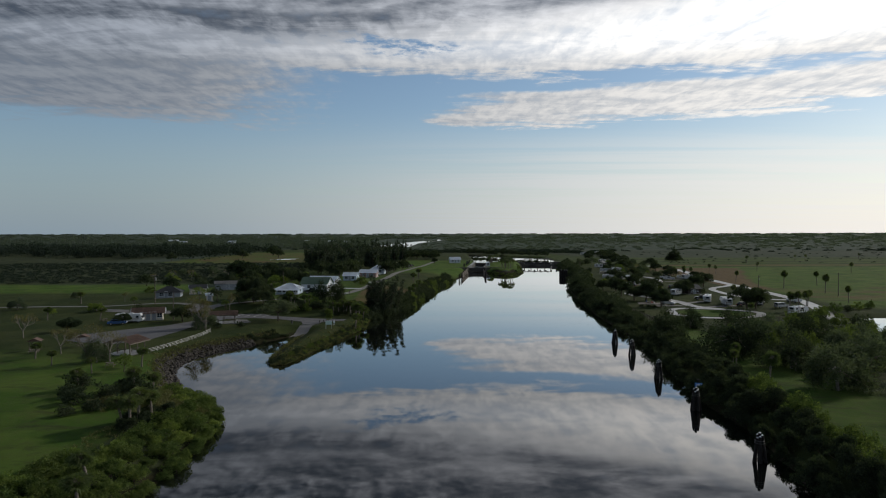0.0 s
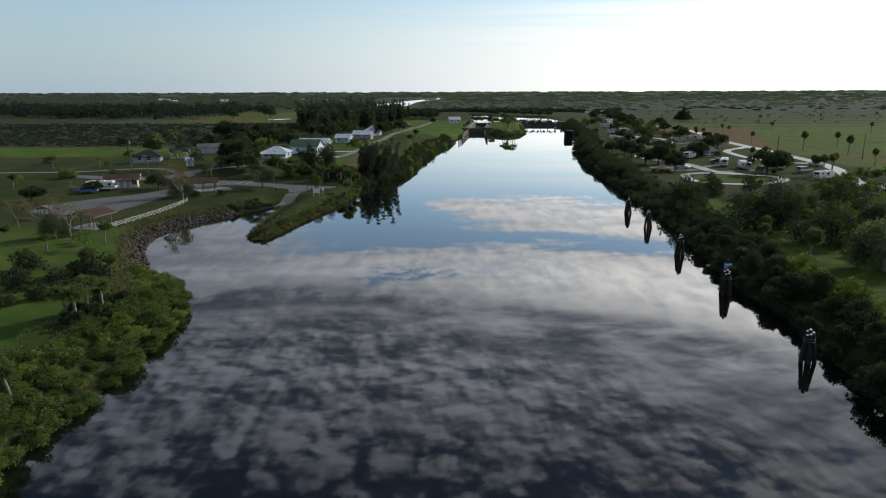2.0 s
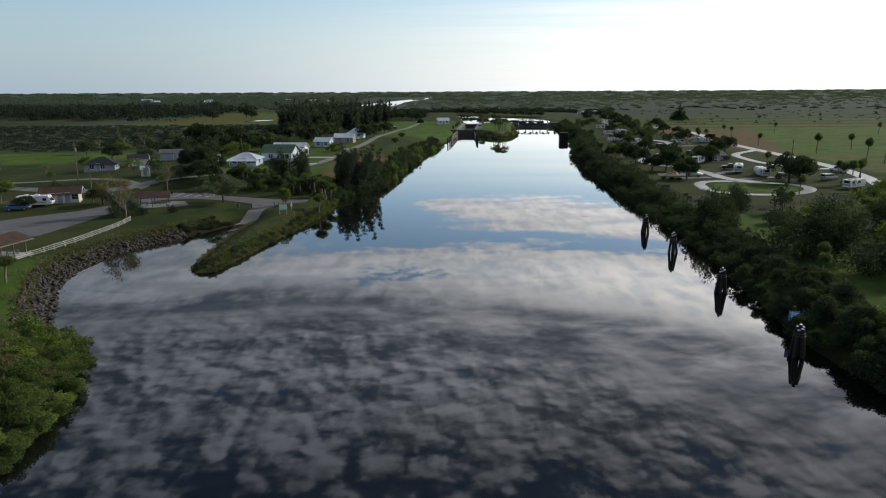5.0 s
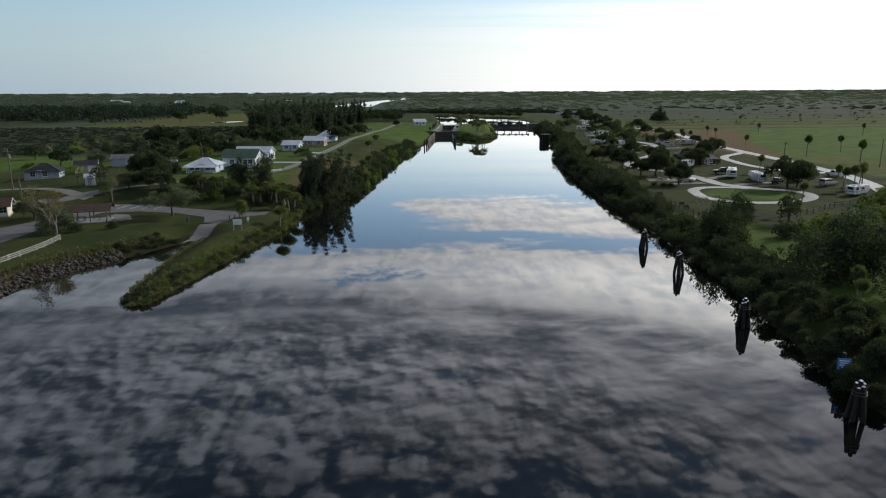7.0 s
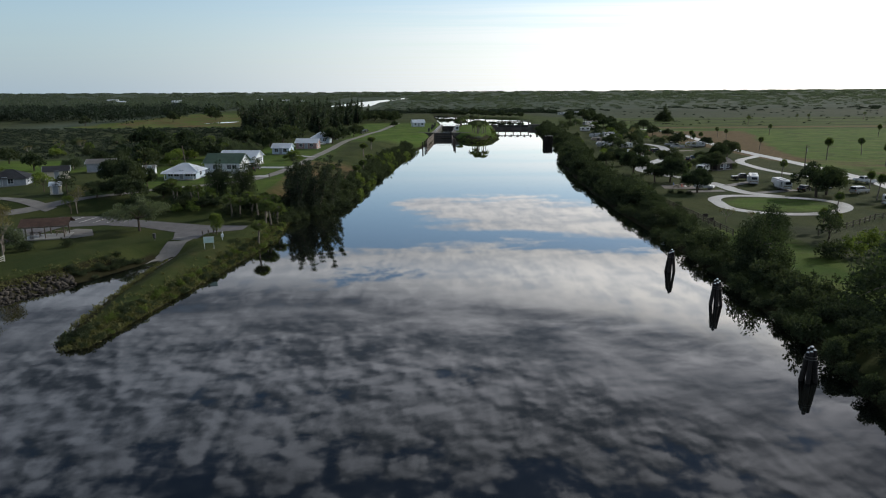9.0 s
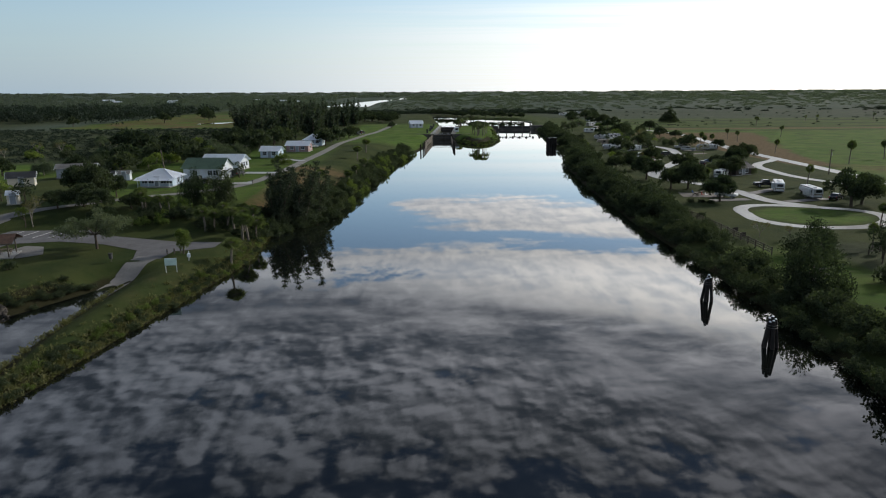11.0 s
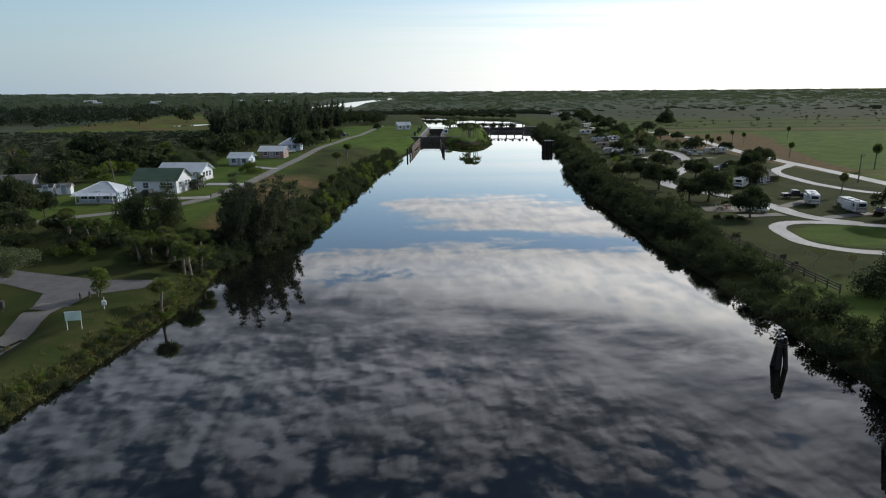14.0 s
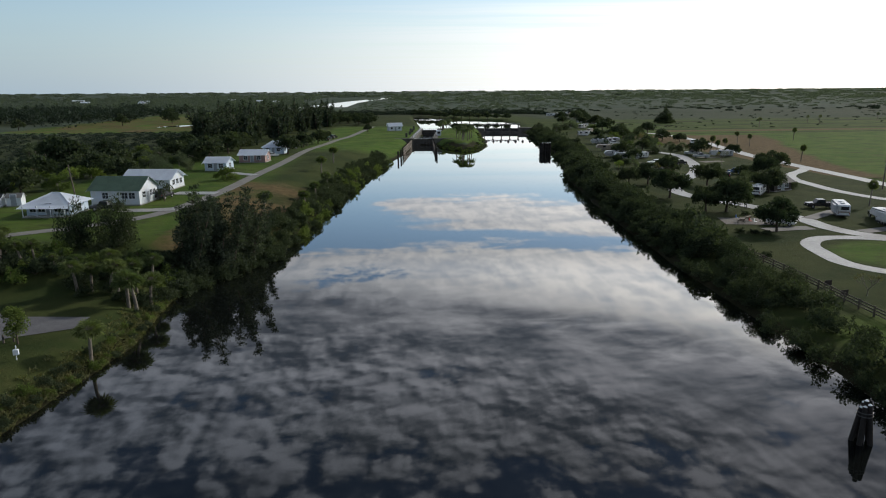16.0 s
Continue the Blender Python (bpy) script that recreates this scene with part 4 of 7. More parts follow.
def water_sheet(name, x0, x1, y0, y1, z, label):
    bm = bmesh.new()
    bmesh.ops.create_grid(bm, x_segments=8, y_segments=8, size=0.5, matrix=Matrix.Translation(((x0 + x1) / 2, (y0 + y1) / 2, z)) @ Matrix.Diagonal((x1 - x0, y1 - y0, 1, 1)))
    tagged(part(name, bm, WATER), label, "water", kind="structure")


water_sheet("water_canal", -58, 92, -65, 526, 0.0, "still dark canal water mirroring the clouds")
flat_sheet("water_basin", [(15, 524.5), (60, 524.6), (88, 520.6), (110, 520.6), (110, 775), (15, 775)], 0.9, WATER, "bright still water above the lock", "water")
flat_sheet("water_forebay", [(20.8, 503), (33.0, 502), (34.8, 524.5), (23, 524.5)], 0.896, WATER, "still water above the upper lock gates", "water")
flat_sheet("water_lock", [(14.4, 433), (25.6, 432), (33.0, 502.2), (20.8, 503.2)], 0.03, WATER, "dark water inside the lock chamber", "water")
water_sheet("water_river", -140, 120, 1100, 3300, 1.1, "distant bright bend of the river")
water_sheet("water_pond", 94, 180, 130, 205, 0.3, "grey pond behind the shrubs")
water_sheet("water_puddle", -160, -130, 585, 625, 1.75, "small pale pond in the pasture")

ribbon("road_lane", [(-104, 200), (-88, 196), (-77, 197), (-69.5, 202), (-63, 208.5), (-55.4, 216.6), (-47, 222.6), (-40, 229), (-36.0, 238), (-33.6, 251), (-31.8, 268), (-30.6, 290), (-28.4, 320), (-25.8, 374), (-20.5, 425), (-15.7, 450), (-11.5, 490), (-6.4, 543)],
       3.0, LANE, "narrow grey lane past the houses")
ribbon("road_crossing", [(-170, 196), (-140, 206), (-112, 209), (-92, 208), (-80, 204), (-70, 198)], 2.5, LANE, "pale road beyond the park", 0.09)
ribbon("driveway_white_house", [(-35.5, 239), (-40, 238), (-45.5, 238.3)], 3.4, CONCRETE, "short pale concrete drive", 0.08)
ribbon("driveway_green_house", [(-32.8, 258.5), (-38, 259), (-42, 259.5)], 4.0, CONCRETE, "pale concrete drive", 0.08)
ribbon("driveway_far", [(-31, 290), (-35, 293), (-38.5, 296)], 3.0, CONCRETE, "short concrete drive", 0.08)
PARKING = [(-84, 146), (-79, 143.5), (-71.5, 142), (-66.5, 146), (-65.2, 156), (-64.2, 168), (-62.2, 176), (-60.8, 183.5), (-54, 184.8), (-46, 182.2), (-39, 177.5), (-37.6, 172.5), (-33.6, 172), (-33.2, 176.5), (-27.8, 178.8),
           (-27.6, 182.4), (-35, 183.2), (-45, 187.5), (-50.5, 190), (-53.5, 194.4), (-66, 195.5), (-68, 188), (-68.5, 178), (-72, 170), (-79, 163), (-86, 154)]
flat_sheet("parking_lot", PARKING, 2.05, ASPHALT, "worn grey asphalt parking lot and turning area", "parking")
for i in range(6):
    x = -64.6 + i * 2.6
    tagged(part("stall_line", boxes(((0.14, 5.6, 0.012), (x, 191.0 - i * 0.28, 2.062), -8)), LINE_PAINT), "white painted stall line", "marking", "stall lines", "structure")
ribbon("boat_ramp", [(-35.6, 173.4), (-36.2, 170), (-36.9, 166), (-37.6, 161), (-37.8, 158)], 3.4, LANE, "ribbed concrete boat ramp running into the water", 0.06, category="ramp")
LOOP = [(69.5, 205.5), (71.0, 210.8), (75.0, 214.6), (80.7, 214.8), (87.4, 212.0), (93.7, 207.6), (95.3, 202.3), (92.1, 196.0), (85.8, 191.6), (78.3, 190.8), (72.5, 193.0), (68.8, 198.6)]
ribbon("road_loop", LOOP, 2.8, CONCRETE, "pale concrete turning loop in the campground", 0.05, True)
ribbon("road_camp", [(107, 372), (110.8, 362), (111, 351), (108, 339), (104.2, 326), (98.3, 311), (92.5, 300), (85, 289), (77, 276.5), (73.4, 266), (75.5, 254.5), (79.3, 248), (81.4, 240), (82.3, 231), (82, 224), (83.5, 218), (88, 212.5)], 3.7, CONCRETE, "winding pale concrete campground road", 0.07)
ribbon("road_entrance", [(146, 486), (151.5, 470), (153, 456), (152.2, 440), (149, 414), (143.3, 383.6), (139.6, 363), (137, 349), (134, 315), (132.4, 290), (130.6, 270), (127, 240), (121, 218), (114, 200), (108, 186)], 4.3, CONCRETE, "long pale concrete road beside the pasture", 0.05)
ribbon("road_side_loop", [(133, 310), (127, 303), (119, 295), (114.2, 286), (112.4, 274), (111.8, 262), (114.6, 250), (121, 242), (128, 244)], 3.0, CONCRETE, "pale concrete side loop", 0.07)
ribbon("camp_pad", [(70, 222), (74.5, 222.6), (79, 223)], 3.0, LANE, "concrete camping pad", 0.09)
ribbon("camp_pad_gravel", [(66.5, 231), (71, 230), (75.5, 229)], 6.5, GRAVEL, "gravel camping pad under an oak", 0.06)
ribbon("camp_pad_trailer", [(83.5, 231), (89, 235), (94, 238.5)], 2.6, LANE, "concrete pad of a trailer", 0.09)
ribbon("camp_pad_second", [(85.5, 218.8), (91, 220.5), (97, 222.5)], 2.6, LANE, "concrete pad of a trailer", 0.1)
for i, (x, y) in enumerate(((88, 311), (92, 330), (96, 352), (113.5, 331), (119, 345))):
    ribbon("camp_pad_far", [(x - 4, y), (x, y + 1), (x + 4, y + 2)], 3.6, GRAVEL, "pale gravel camping pad", 0.055)

FENCE_WHITE = material("weathered_white_rail", (0.50, 0.50, 0.48), 0.7, (0.34, 0.34, 0.32), 1.5)


# ---- water's edge: mooring dolphins, signs, riprap ----
def mooring_dolphin(x, y, turn, piles=6):
    ob = thing("mooring_dolphin", "dark timber pile cluster lashed at the top, standing in the canal", "mooring dolphin", (x, y, 0), turn, "mooring dolphins along the bank")
    for i in range(piles):
        a = i / (piles - 1) * 2 * math.pi
        foot, head = ((0.95 * math.cos(a), 0.95 * math.sin(a), -2.4), (0.27 * math.cos(a), 0.27 * math.sin(a), 2.85 + 0.18 * math.sin(i * 2.1)))
        if i == piles - 1:
            foot, head = (0.0, 0.0, -2.4), (0, 0, 3.25)
        part("timber", tube(bmesh.new(), foot, head, 0.21, 0.17, 10), TAR_WOOD, ob, smooth=False)
        c = bmesh.new()
        tube(c, head, (head[0], head[1], head[2] + 0.10), 0.165, 0.05, 10)
        part("cap", c, SIGN_WHITE, ob, "bleached white pile cap")
    for h in (2.15, 2.4):
        r = 0.45 + (2.85 - h) * 0.13
        spots = [((r + 0.035 * math.cos(j * math.pi / 3)) * math.cos(i * math.pi / 8), (r + 0.035 * math.cos(j * math.pi / 3)) * math.sin(i * math.pi / 8), h + 0.035 * math.sin(j * math.pi / 3)) for i in range(16) for j in range(6)]
        rings = [(i * 6 + j, (i + 1) % 16 * 6 + j, (i + 1) % 16 * 6 + (j + 1) % 6, i * 6 + (j + 1) % 6) for i in range(16) for j in range(6)]
        raw("lashing", spots, rings, RUST_STEEL, ob, "wire rope lashing", smooth=True)


for x, y, t in ((38.8, 154.0, 10), (38.4, 138.6, 50), (37.0, 116.8, 25), (35.6, 95.6, 70), (34.5, 73.8, 40)):
    mooring_dolphin(x, y, t)

ob = thing("channel_sign", "blue information board on a timber pile in the water", "sign", (38.2, 101.6, 0), -14)
part("mast", tube(bmesh.new(), (0, 0, -2), (0, 0, 3.1), 0.17, 0.15, 10), TAR_WOOD, ob)
part("board", boxes(((1.05, 0.05, 1.05), (0, -0.2, 2.1)), bevel=0.01), BLUE_SIGN, ob, "blue board")
for i, w in enumerate((0.8, 0.62, 0.78, 0.5)):
    part("print_bar", boxes(((w, 0.012, 0.09), (0, -0.233, 2.42 - i * 0.2))), SIGN_WHITE, ob)

ob = thing("park_sign", "pale green-white board on two white posts on the grass", "sign", (-29.4, 164.4, 2.0), 8)
ob.scale = (0.92, 0.92, 1.0)
for s in (-1, 1):
    part("post", boxes(((0.07, 0.07, 1.9), (s * 0.74, 0, 0.95)), bevel=0.012), WHITE_PAINT, ob)
part("board", boxes(((1.66, 0.06, 0.9), (0, -0.08, 1.45)), bevel=0.012), PALE_SIGN, ob)
part("top_edge", boxes(((1.7, 0.09, 0.06), (0, -0.08, 1.93)), bevel=0.01), WHITE_PAINT, ob)

ob = thing("mailbox", "small dark mailbox on a post beside the lane", "mailbox", (-34.1, 234.0, lz(-34.1, 234.0)), 80)
part("post", boxes(((0.1, 0.1, 1.2), (0, 0, 0.5)), bevel=0.01), GREY_WOOD, ob)
part("box", boxes(((0.5, 0.24, 0.28), (0, 0, 1.2)), bevel=0.05), BLACK_PLASTIC, ob)
for x, y in ((-33.6, 175.0), (-32.7, 175.4), (-31.9, 175.7)):
    ob = thing("bollard", "short dark timber bollard at the ramp's head", "bollard", (x, y, lz(x, y)), 0, "bollards")
    part("post", tube(bmesh.new(), (0, 0, -0.2), (0, 0, 0.8), 0.09, 0.09, 12), GREY_WOOD, ob)
    part("band", tube(bmesh.new(), (0, 0, 0.35), (0, 0, 0.62), 0.095, 0.095, 12), BLACK_PLASTIC, ob, "black band")
ob = thing("notice_box", "small white box on a slanted post", "notice box", (-29.2, 170.9, 2.0), 15)
part("post", tube(bmesh.new(), (0, 0, -0.2), (0.1, 0, 1.4), 0.05, 0.045, 8), WHITE_PAINT, ob)
part("box", boxes(((0.45, 0.3, 0.5), (0.05, 0, 0.75)), bevel=0.02), WHITE_PAINT, ob)
ob = thing("litter_bin", "dark litter bin on a post beside the lawn", "litter bin", (-40.0, 170.9, 2.0), 0)
part("post", tube(bmesh.new(), (0, 0, -0.2), (0, 0, 0.8), 0.05, 0.05, 8), GREY_WOOD, ob)
part("bin", tube(bmesh.new(), (0, 0, 0.45), (0, 0, 1.25), 0.24, 0.28, 12), RUST_STEEL, ob)


def fence(name, label, pts, gap, height, rails, mat, post_r, rail_h):
    line = [Vector((x, y, lz(x, y))) for x, y in pts]
    spots = []
    for a, b in zip(line, line[1:]):
        n = max(1, round((b - a).length / gap))
        spots += [a.lerp(b, i / n) for i in range(n)]
    spots.append(line[-1])
    spots = [Vector((p.x, p.y, lz(p.x, p.y))) for p in spots]
    ob = thing(name, label, "fence", spots[0])
    o = spots[0]
    for p in spots:
        q = p - o
        part("post", boxes(((post_r * 2, post_r * 2, height + 0.3), (q.x, q.y, q.z + height / 2 - 0.1)), bevel=0.015), mat, ob)
    for p, q in zip(spots, spots[1:]):
        for h in rails:
            a, b = p - o + Vector((0, 0, h)), q - o + Vector((0, 0, h))
            d = (b - a)
            bm = bmesh.new()
            bmesh.ops.create_cube(bm, size=1.0, matrix=Matrix.Translation((a + b) / 2) @ d.to_track_quat("Y", "Z").to_matrix().to_4x4() @ Matrix.Diagonal((0.045, d.length + 0.03, rail_h, 1)))
            part("rail", bm, mat, ob)


fence("white_fence", "white two-rail fence above the stone bank", [(-59.8, 128.6), (-58.6, 133.5), (-57.4, 140), (-56.7, 147), (-56.3, 153), (-56.6, 158.5)], 2.4, 0.95, (0.3, 0.58, 0.86), FENCE_WHITE, 0.04, 0.07)
fence("camp_fence", "dark weathered three-rail timber fence along the bank", [(56.6, 172), (57.2, 190), (57.4, 208), (57.2, 224), (58.2, 246)], 2.6, 1.2, (0.4, 0.75, 1.08), GREY_WOOD, 0.08, 0.14)
fence("field_fence", "weathered timber fence beside the shrubs", [(71, 171), (77, 174.5), (84, 179.5), (90, 184), (97, 187)], 2.8, 1.2, (0.5, 1.0), GREY_WOOD, 0.07, 0.12)
for x, y in ((58.9, 188.3), (58.2, 184.2)):
    ob = thing("notice_board", "dark brown board on two posts beside the fence", "sign", (x, y, lz(x, y) - 0.15), 12, "dark boards")
    ob.scale = (0.75, 0.75, 0.75)
    for s in (-1, 1):
        part("post", boxes(((0.1, 0.1, 1.5), (s * 0.6, 0, 0.65)), bevel=0.01), DARK_SIGN, ob)
    part("board", boxes(((1.5, 0.06, 0.9), (0, -0.08, 0.95)), bevel=0.01), DARK_SIGN, ob)


def stone_mesh(k):
    r = np.random.default_rng(300 + k)
    bm = bmesh.new()
    bmesh.ops.create_icosphere(bm, subdivisions=1, radius=0.5)
    for v in bm.verts:
        v.co *= r.uniform(0.55, 1.3)
        v.co.z *= 0.6
    me = bpy.data.meshes.new("stone")
    bm.to_mesh(me)
    bm.free()
    me.materials.append(STONE)
    return me


def riprap():
    r = np.random.default_rng(5)
    band = [(-42.6, 105.8), (-47.2, 115), (-51.4, 124.3), (-52.7, 132), (-51.8, 140), (-48.2, 147.5), (-44.3, 153.6)]
    line = curve_through(band, step=0.5)
    ob = thing("riprap_bank", "bank of loose grey riprap stones along the cove", "stone bank", (-46, 128, 0), kind="structure")
    o = Vector((-46, 128, 0))
    meshes = [stone_mesh(k) for k in range(8)]
    spots = []
    for i, p in enumerate(line[:-1]):
        d = (line[i + 1] - p).normalized()
        out = Vector((-d.y, d.x, 0))
        for _ in range(15):
            q = p + d * r.uniform(-0.4, 0.4) + out * r.uniform(-0.9, 3.5 if p.y < 127 else 2.6)
            spots.append((q.x, q.y, r.uniform(0.18, 0.66) + 0.5 * r.random() ** 3))
    spots = np.array(spots)
    zs = land(spots[:, 0], spots[:, 1])
    near = np.argsort(spots[:, 1] + r.normal(size=len(spots)) * 2)
    base = [np.array([v.co[:] for v in me.vertices]) for me in meshes]
    tris = [np.array([p.vertices[:] for p in me.polygons]) for me in meshes]
    vs, fs, n = [], [], 0
    for j, i in enumerate(near):
        x, y, s = spots[i]
        k = int(r.integers(8))
        turn, tip = r.uniform(0, 360), r.uniform(-48, 48)
        m = pose(x - o.x, y - o.y, zs[i] + s * 0.12, tip, tip * 0.6, turn) @ Matrix.Diagonal((s * 1.15, s * 0.85, s, 1))
        if j < 300:
            st = new("stone", meshes[k])
            st.parent = ob
            st.matrix_local = m
        else:
            a = np.array(m)
            vs.append(base[k] @ a[:3, :3].T + a[:3, 3])
            fs.append(tris[k] + n)
            n += len(base[k])
    tagged(raw("loose_stones", np.concatenate(vs), np.concatenate(fs), STONE, ob), kind="stuff")


riprap()


# ---- houses ----
def house(name, label, at, turn, length, depth, wall_h, roof_h, wall_mat, roof_mat, hip=False, over=0.5, windows=((0, 0.3), (0, 0.7), (1, 0.5)), doors=((0, 0.5),), porch=0.0, ribs=True):
    """length along its own x, depth along y; sides 0 front (-y), 1 right (+x), 2 back, 3 left."""
    at = (at[0], at[1], lz(at[0], at[1]) - 0.05)
    ob = thing(name, label, "house", at, turn)
    L, D, H, t = length / 2, depth / 2, wall_h, 0.18
    part("slab", boxes(((length + 0.3, depth + 0.3, 0.5), (0, 0, -0.02)), bevel=0.03), CONCRETE, ob)
    for s, (size, pos) in enumerate((((length, t, H), (0, -D + t / 2, H / 2 + 0.2)), ((t, depth - 2 * t, H), (L - t / 2, 0, H / 2 + 0.2)), ((length, t, H), (0, D - t / 2, H / 2 + 0.2)), ((t, depth - 2 * t, H), (-L + t / 2, 0, H / 2 + 0.2)))):
        part("wall", boxes((size, pos)), wall_mat, ob)
    z0, z1 = H + 0.2, H + 0.2 + roof_h
    ex, ey = L + over, D + over
    drop = roof_h * over / D
    bm = bmesh.new()
    if hip:
        run = min(D * 1.0, L * 0.8)
        lo = [bm.verts.new(c) for c in ((-ex, -ey, z0 - drop), (ex, -ey, z0 - drop), (ex, ey, z0 - drop), (-ex, ey, z0 - drop))]
        hi = [bm.verts.new(c) for c in ((-L + run, 0, z1), (L - run, 0, z1))]
        fs = [bm.faces.new(q) for q in ((lo[0], lo[1], hi[1], hi[0]), (lo[1], lo[2], hi[1]), (lo[2], lo[3], hi[0], hi[1]), (lo[3], lo[0], hi[0]))]
        extr = bmesh.ops.solidify(bm, geom=fs, thickness=0.14)
        part("roof", bm, roof_mat, ob)
        rb = bmesh.new()
        tube(rb, (-L + run, 0, z1 + 0.03), (L - run, 0, z1 + 0.03), 0.09, 0.09, 6)
        for c, e in (((-ex, -ey), (-L + run, 0)), ((ex, -ey), (L - run, 0)), ((ex, ey), (L - run, 0)), ((-ex, ey), (-L + run, 0))):
            tube(rb, (*c, z0 - drop + 0.03), (*e, z1 + 0.03), 0.07, 0.07, 6)
        part("ridge_cap", rb, roof_mat, ob)
    else:
        for s in (-1, 1):
            bm = bmesh.new()
            q = [bm.verts.new(c) for c in ((-ex, s * ey, z0 - drop), (ex, s * ey, z0 - drop), (ex, 0, z1), (-ex, 0, z1))]
            f = bm.faces.new(q if s < 0 else q[::-1])
            bmesh.ops.solidify(bm, geom=[f], thickness=0.14)
            slope = part("roof", bm, roof_mat, ob)
            if ribs:
                rb = bmesh.new()
                n = max(3, int(length / 0.8))
                for i in range(n + 1):
                    x = -ex + 2 * ex * i / n
                    tube(rb, (x, s * ey, z0 - drop + 0.03), (x, 0, z1 + 0.03), 0.012, 0.012, 4)
                part("seam", rb, roof_mat, slope)
        for s in (-1, 1):
            g = bmesh.new()
            a = [g.verts.new(c) for c in ((s * L, -D, z0), (s * L, D, z0), (s * L, 0, z1 - 0.1))]
            b = [g.verts.new((v.co.x - s * t, v.co.y, v.co.z)) for v in a]
            g.faces.new(a)
            g.faces.new(b[::-1])
            for i in range(3):
                g.faces.new((a[i], b[i], b[(i + 1) % 3], a[(i + 1) % 3]))
            part("gable", g, wall_mat, ob)
            tr = bmesh.new()
            for e in (-1, 1):
                tube(tr, (s * (ex + 0.02), e * ey, z0 - drop - 0.08), (s * (ex + 0.02), 0, z1 - 0.08), 0.065, 0.065, 4)
            part("barge_board", tr, WHITE_PAINT, ob)

    def spot(side, f):
        if side in (0, 2):
            return ((f - 0.5) * length, (-1 if side == 0 else 1) * D, 0 if side == 0 else 180)
        return ((1 if side == 1 else -1) * L, (f - 0.5) * depth, 90 if side == 1 else -90)

    for i, (side, f) in enumerate(windows):
        x, y, a = spot(side, f)
        w = thing("window", "", "")
        w.parent = ob
        w.matrix_local = pose(x, y, H * 0.58 + 0.2, 0, 0, a)
        part("frame", boxes(((1.3, 0.08, 0.09), (0, -0.02, 0.6)), ((1.3, 0.08, 0.09), (0, -0.02, -0.6)), ((0.09, 0.08, 1.3), (-0.62, -0.02, 0)), ((0.09, 0.08, 1.3), (0.62, -0.02, 0)), ((0.05, 0.07, 1.2), (0, -0.02, 0)), ((1.2, 0.07, 0.05), (0, -0.02, 0))), WHITE_PAINT, w)
        part("pane", boxes(((1.2, 0.03, 1.2), (0, -0.012, 0))), GLASS, w)
        part("sill", boxes(((1.45, 0.16, 0.06), (0, -0.07, -0.68))), WHITE_PAINT, w)
    for side, f in doors:
        x, y, a = spot(side, f)
        d = thing("door", "", "")
        d.parent = ob
        d.matrix_local = pose(x, y, 0.24, 0, 0, a)
        part("leaf", boxes(((0.95, 0.06, 2.05), (0, -0.025, 1.03))), GREY_WALL, d)
        part("frame", boxes(((0.1, 0.09, 2.15), (-0.54, -0.02, 1.07)), ((0.1, 0.09, 2.15), (0.54, -0.02, 1.07)), ((1.18, 0.09, 0.1), (0, -0.02, 2.15))), WHITE_PAINT, d)
        part("knob", tube(bmesh.new(), (0.38, -0.05, 1.0), (0.38, -0.11, 1.0), 0.04, 0.03, 8), STEEL, d)
    if porch:
        n = max(3, int(length / 2.6))
        for i in range(n + 1):
            x = -L + 0.2 + (length - 0.4) * i / n
            part("porch_post", boxes(((0.13, 0.13, H - 0.15), (x, -D - porch + 0.15, H / 2 + 0.12)), bevel=0.012), WHITE_PAINT, ob)
        part("porch_floor", boxes(((length, porch, 0.3), (0, -D - porch / 2, 0.06))), CONCRETE, ob)
        pr = bmesh.new()
        q = [pr.verts.new(c) for c in ((-ex, -D - porch - 0.3, z0 - drop - 0.28), (ex, -D - porch - 0.3, z0 - drop - 0.28), (ex, -D + 0.02, z0 - drop * 0.3), (-ex, -D + 0.02, z0 - drop * 0.3))]
        bmesh.ops.solidify(pr, geom=[pr.faces.new(q)], thickness=0.1)
        part("porch_roof", pr, roof_mat, ob)
    return ob


house("white_house", "low white house with a pale hipped metal roof and porch", (-55.9, 237.2, 4.0), -3, 7.6, 6.6, 2.1, 1.5, BLUE_WALL, WHITE_ROOF, True, 0.7, ((0, 0.15), (0, 0.35), (0, 0.72), (0, 0.9), (1, 0.5)), ((0, 0.52),), 1.7)
house("green_roofed_house", "tall white house with a faded green gable roof", (-48.2, 248.4, 4.0), -7, 9.6, 7.6, 3.0, 2.1, WHITE_PAINT, GREEN_ROOF, False, 0.5, ((0, 0.3), (0, 0.7), (0, 0.85), (1, 0.25), (1, 0.65), (1, 0.8)), ((1, 0.45),))
house("white_roofed_house", "white house with a white metal gable roof", (-49.2, 268.6, 4.0), -7, 10.5, 7.4, 2.5, 1.7, WHITE_PAINT, WHITE_ROOF, False, 0.6, ((0, 0.3), (1, 0.25), (1, 0.5), (1, 0.75)), ((0, 0.7),))
house("pale_house", "pale house with white metal roof beyond a round tree", (-43.2, 303.5, 4.0), -6, 6.0, 6.0, 2.3, 1.3, BLUE_WALL, WHITE_ROOF, False, 0.5, ((0, 0.25), (0, 0.75), (1, 0.5)), ((0, 0.5),))
house("red_sided_house", "low faded red house with a white metal roof", (-37.6, 325.5, 4.0), -5, 8.0, 6.6, 2.3, 1.4, PINK_WALL, WHITE_ROOF, False, 0.5, ((0, 0.25), (0, 0.75), (1, 0.5)), ((0, 0.5),))
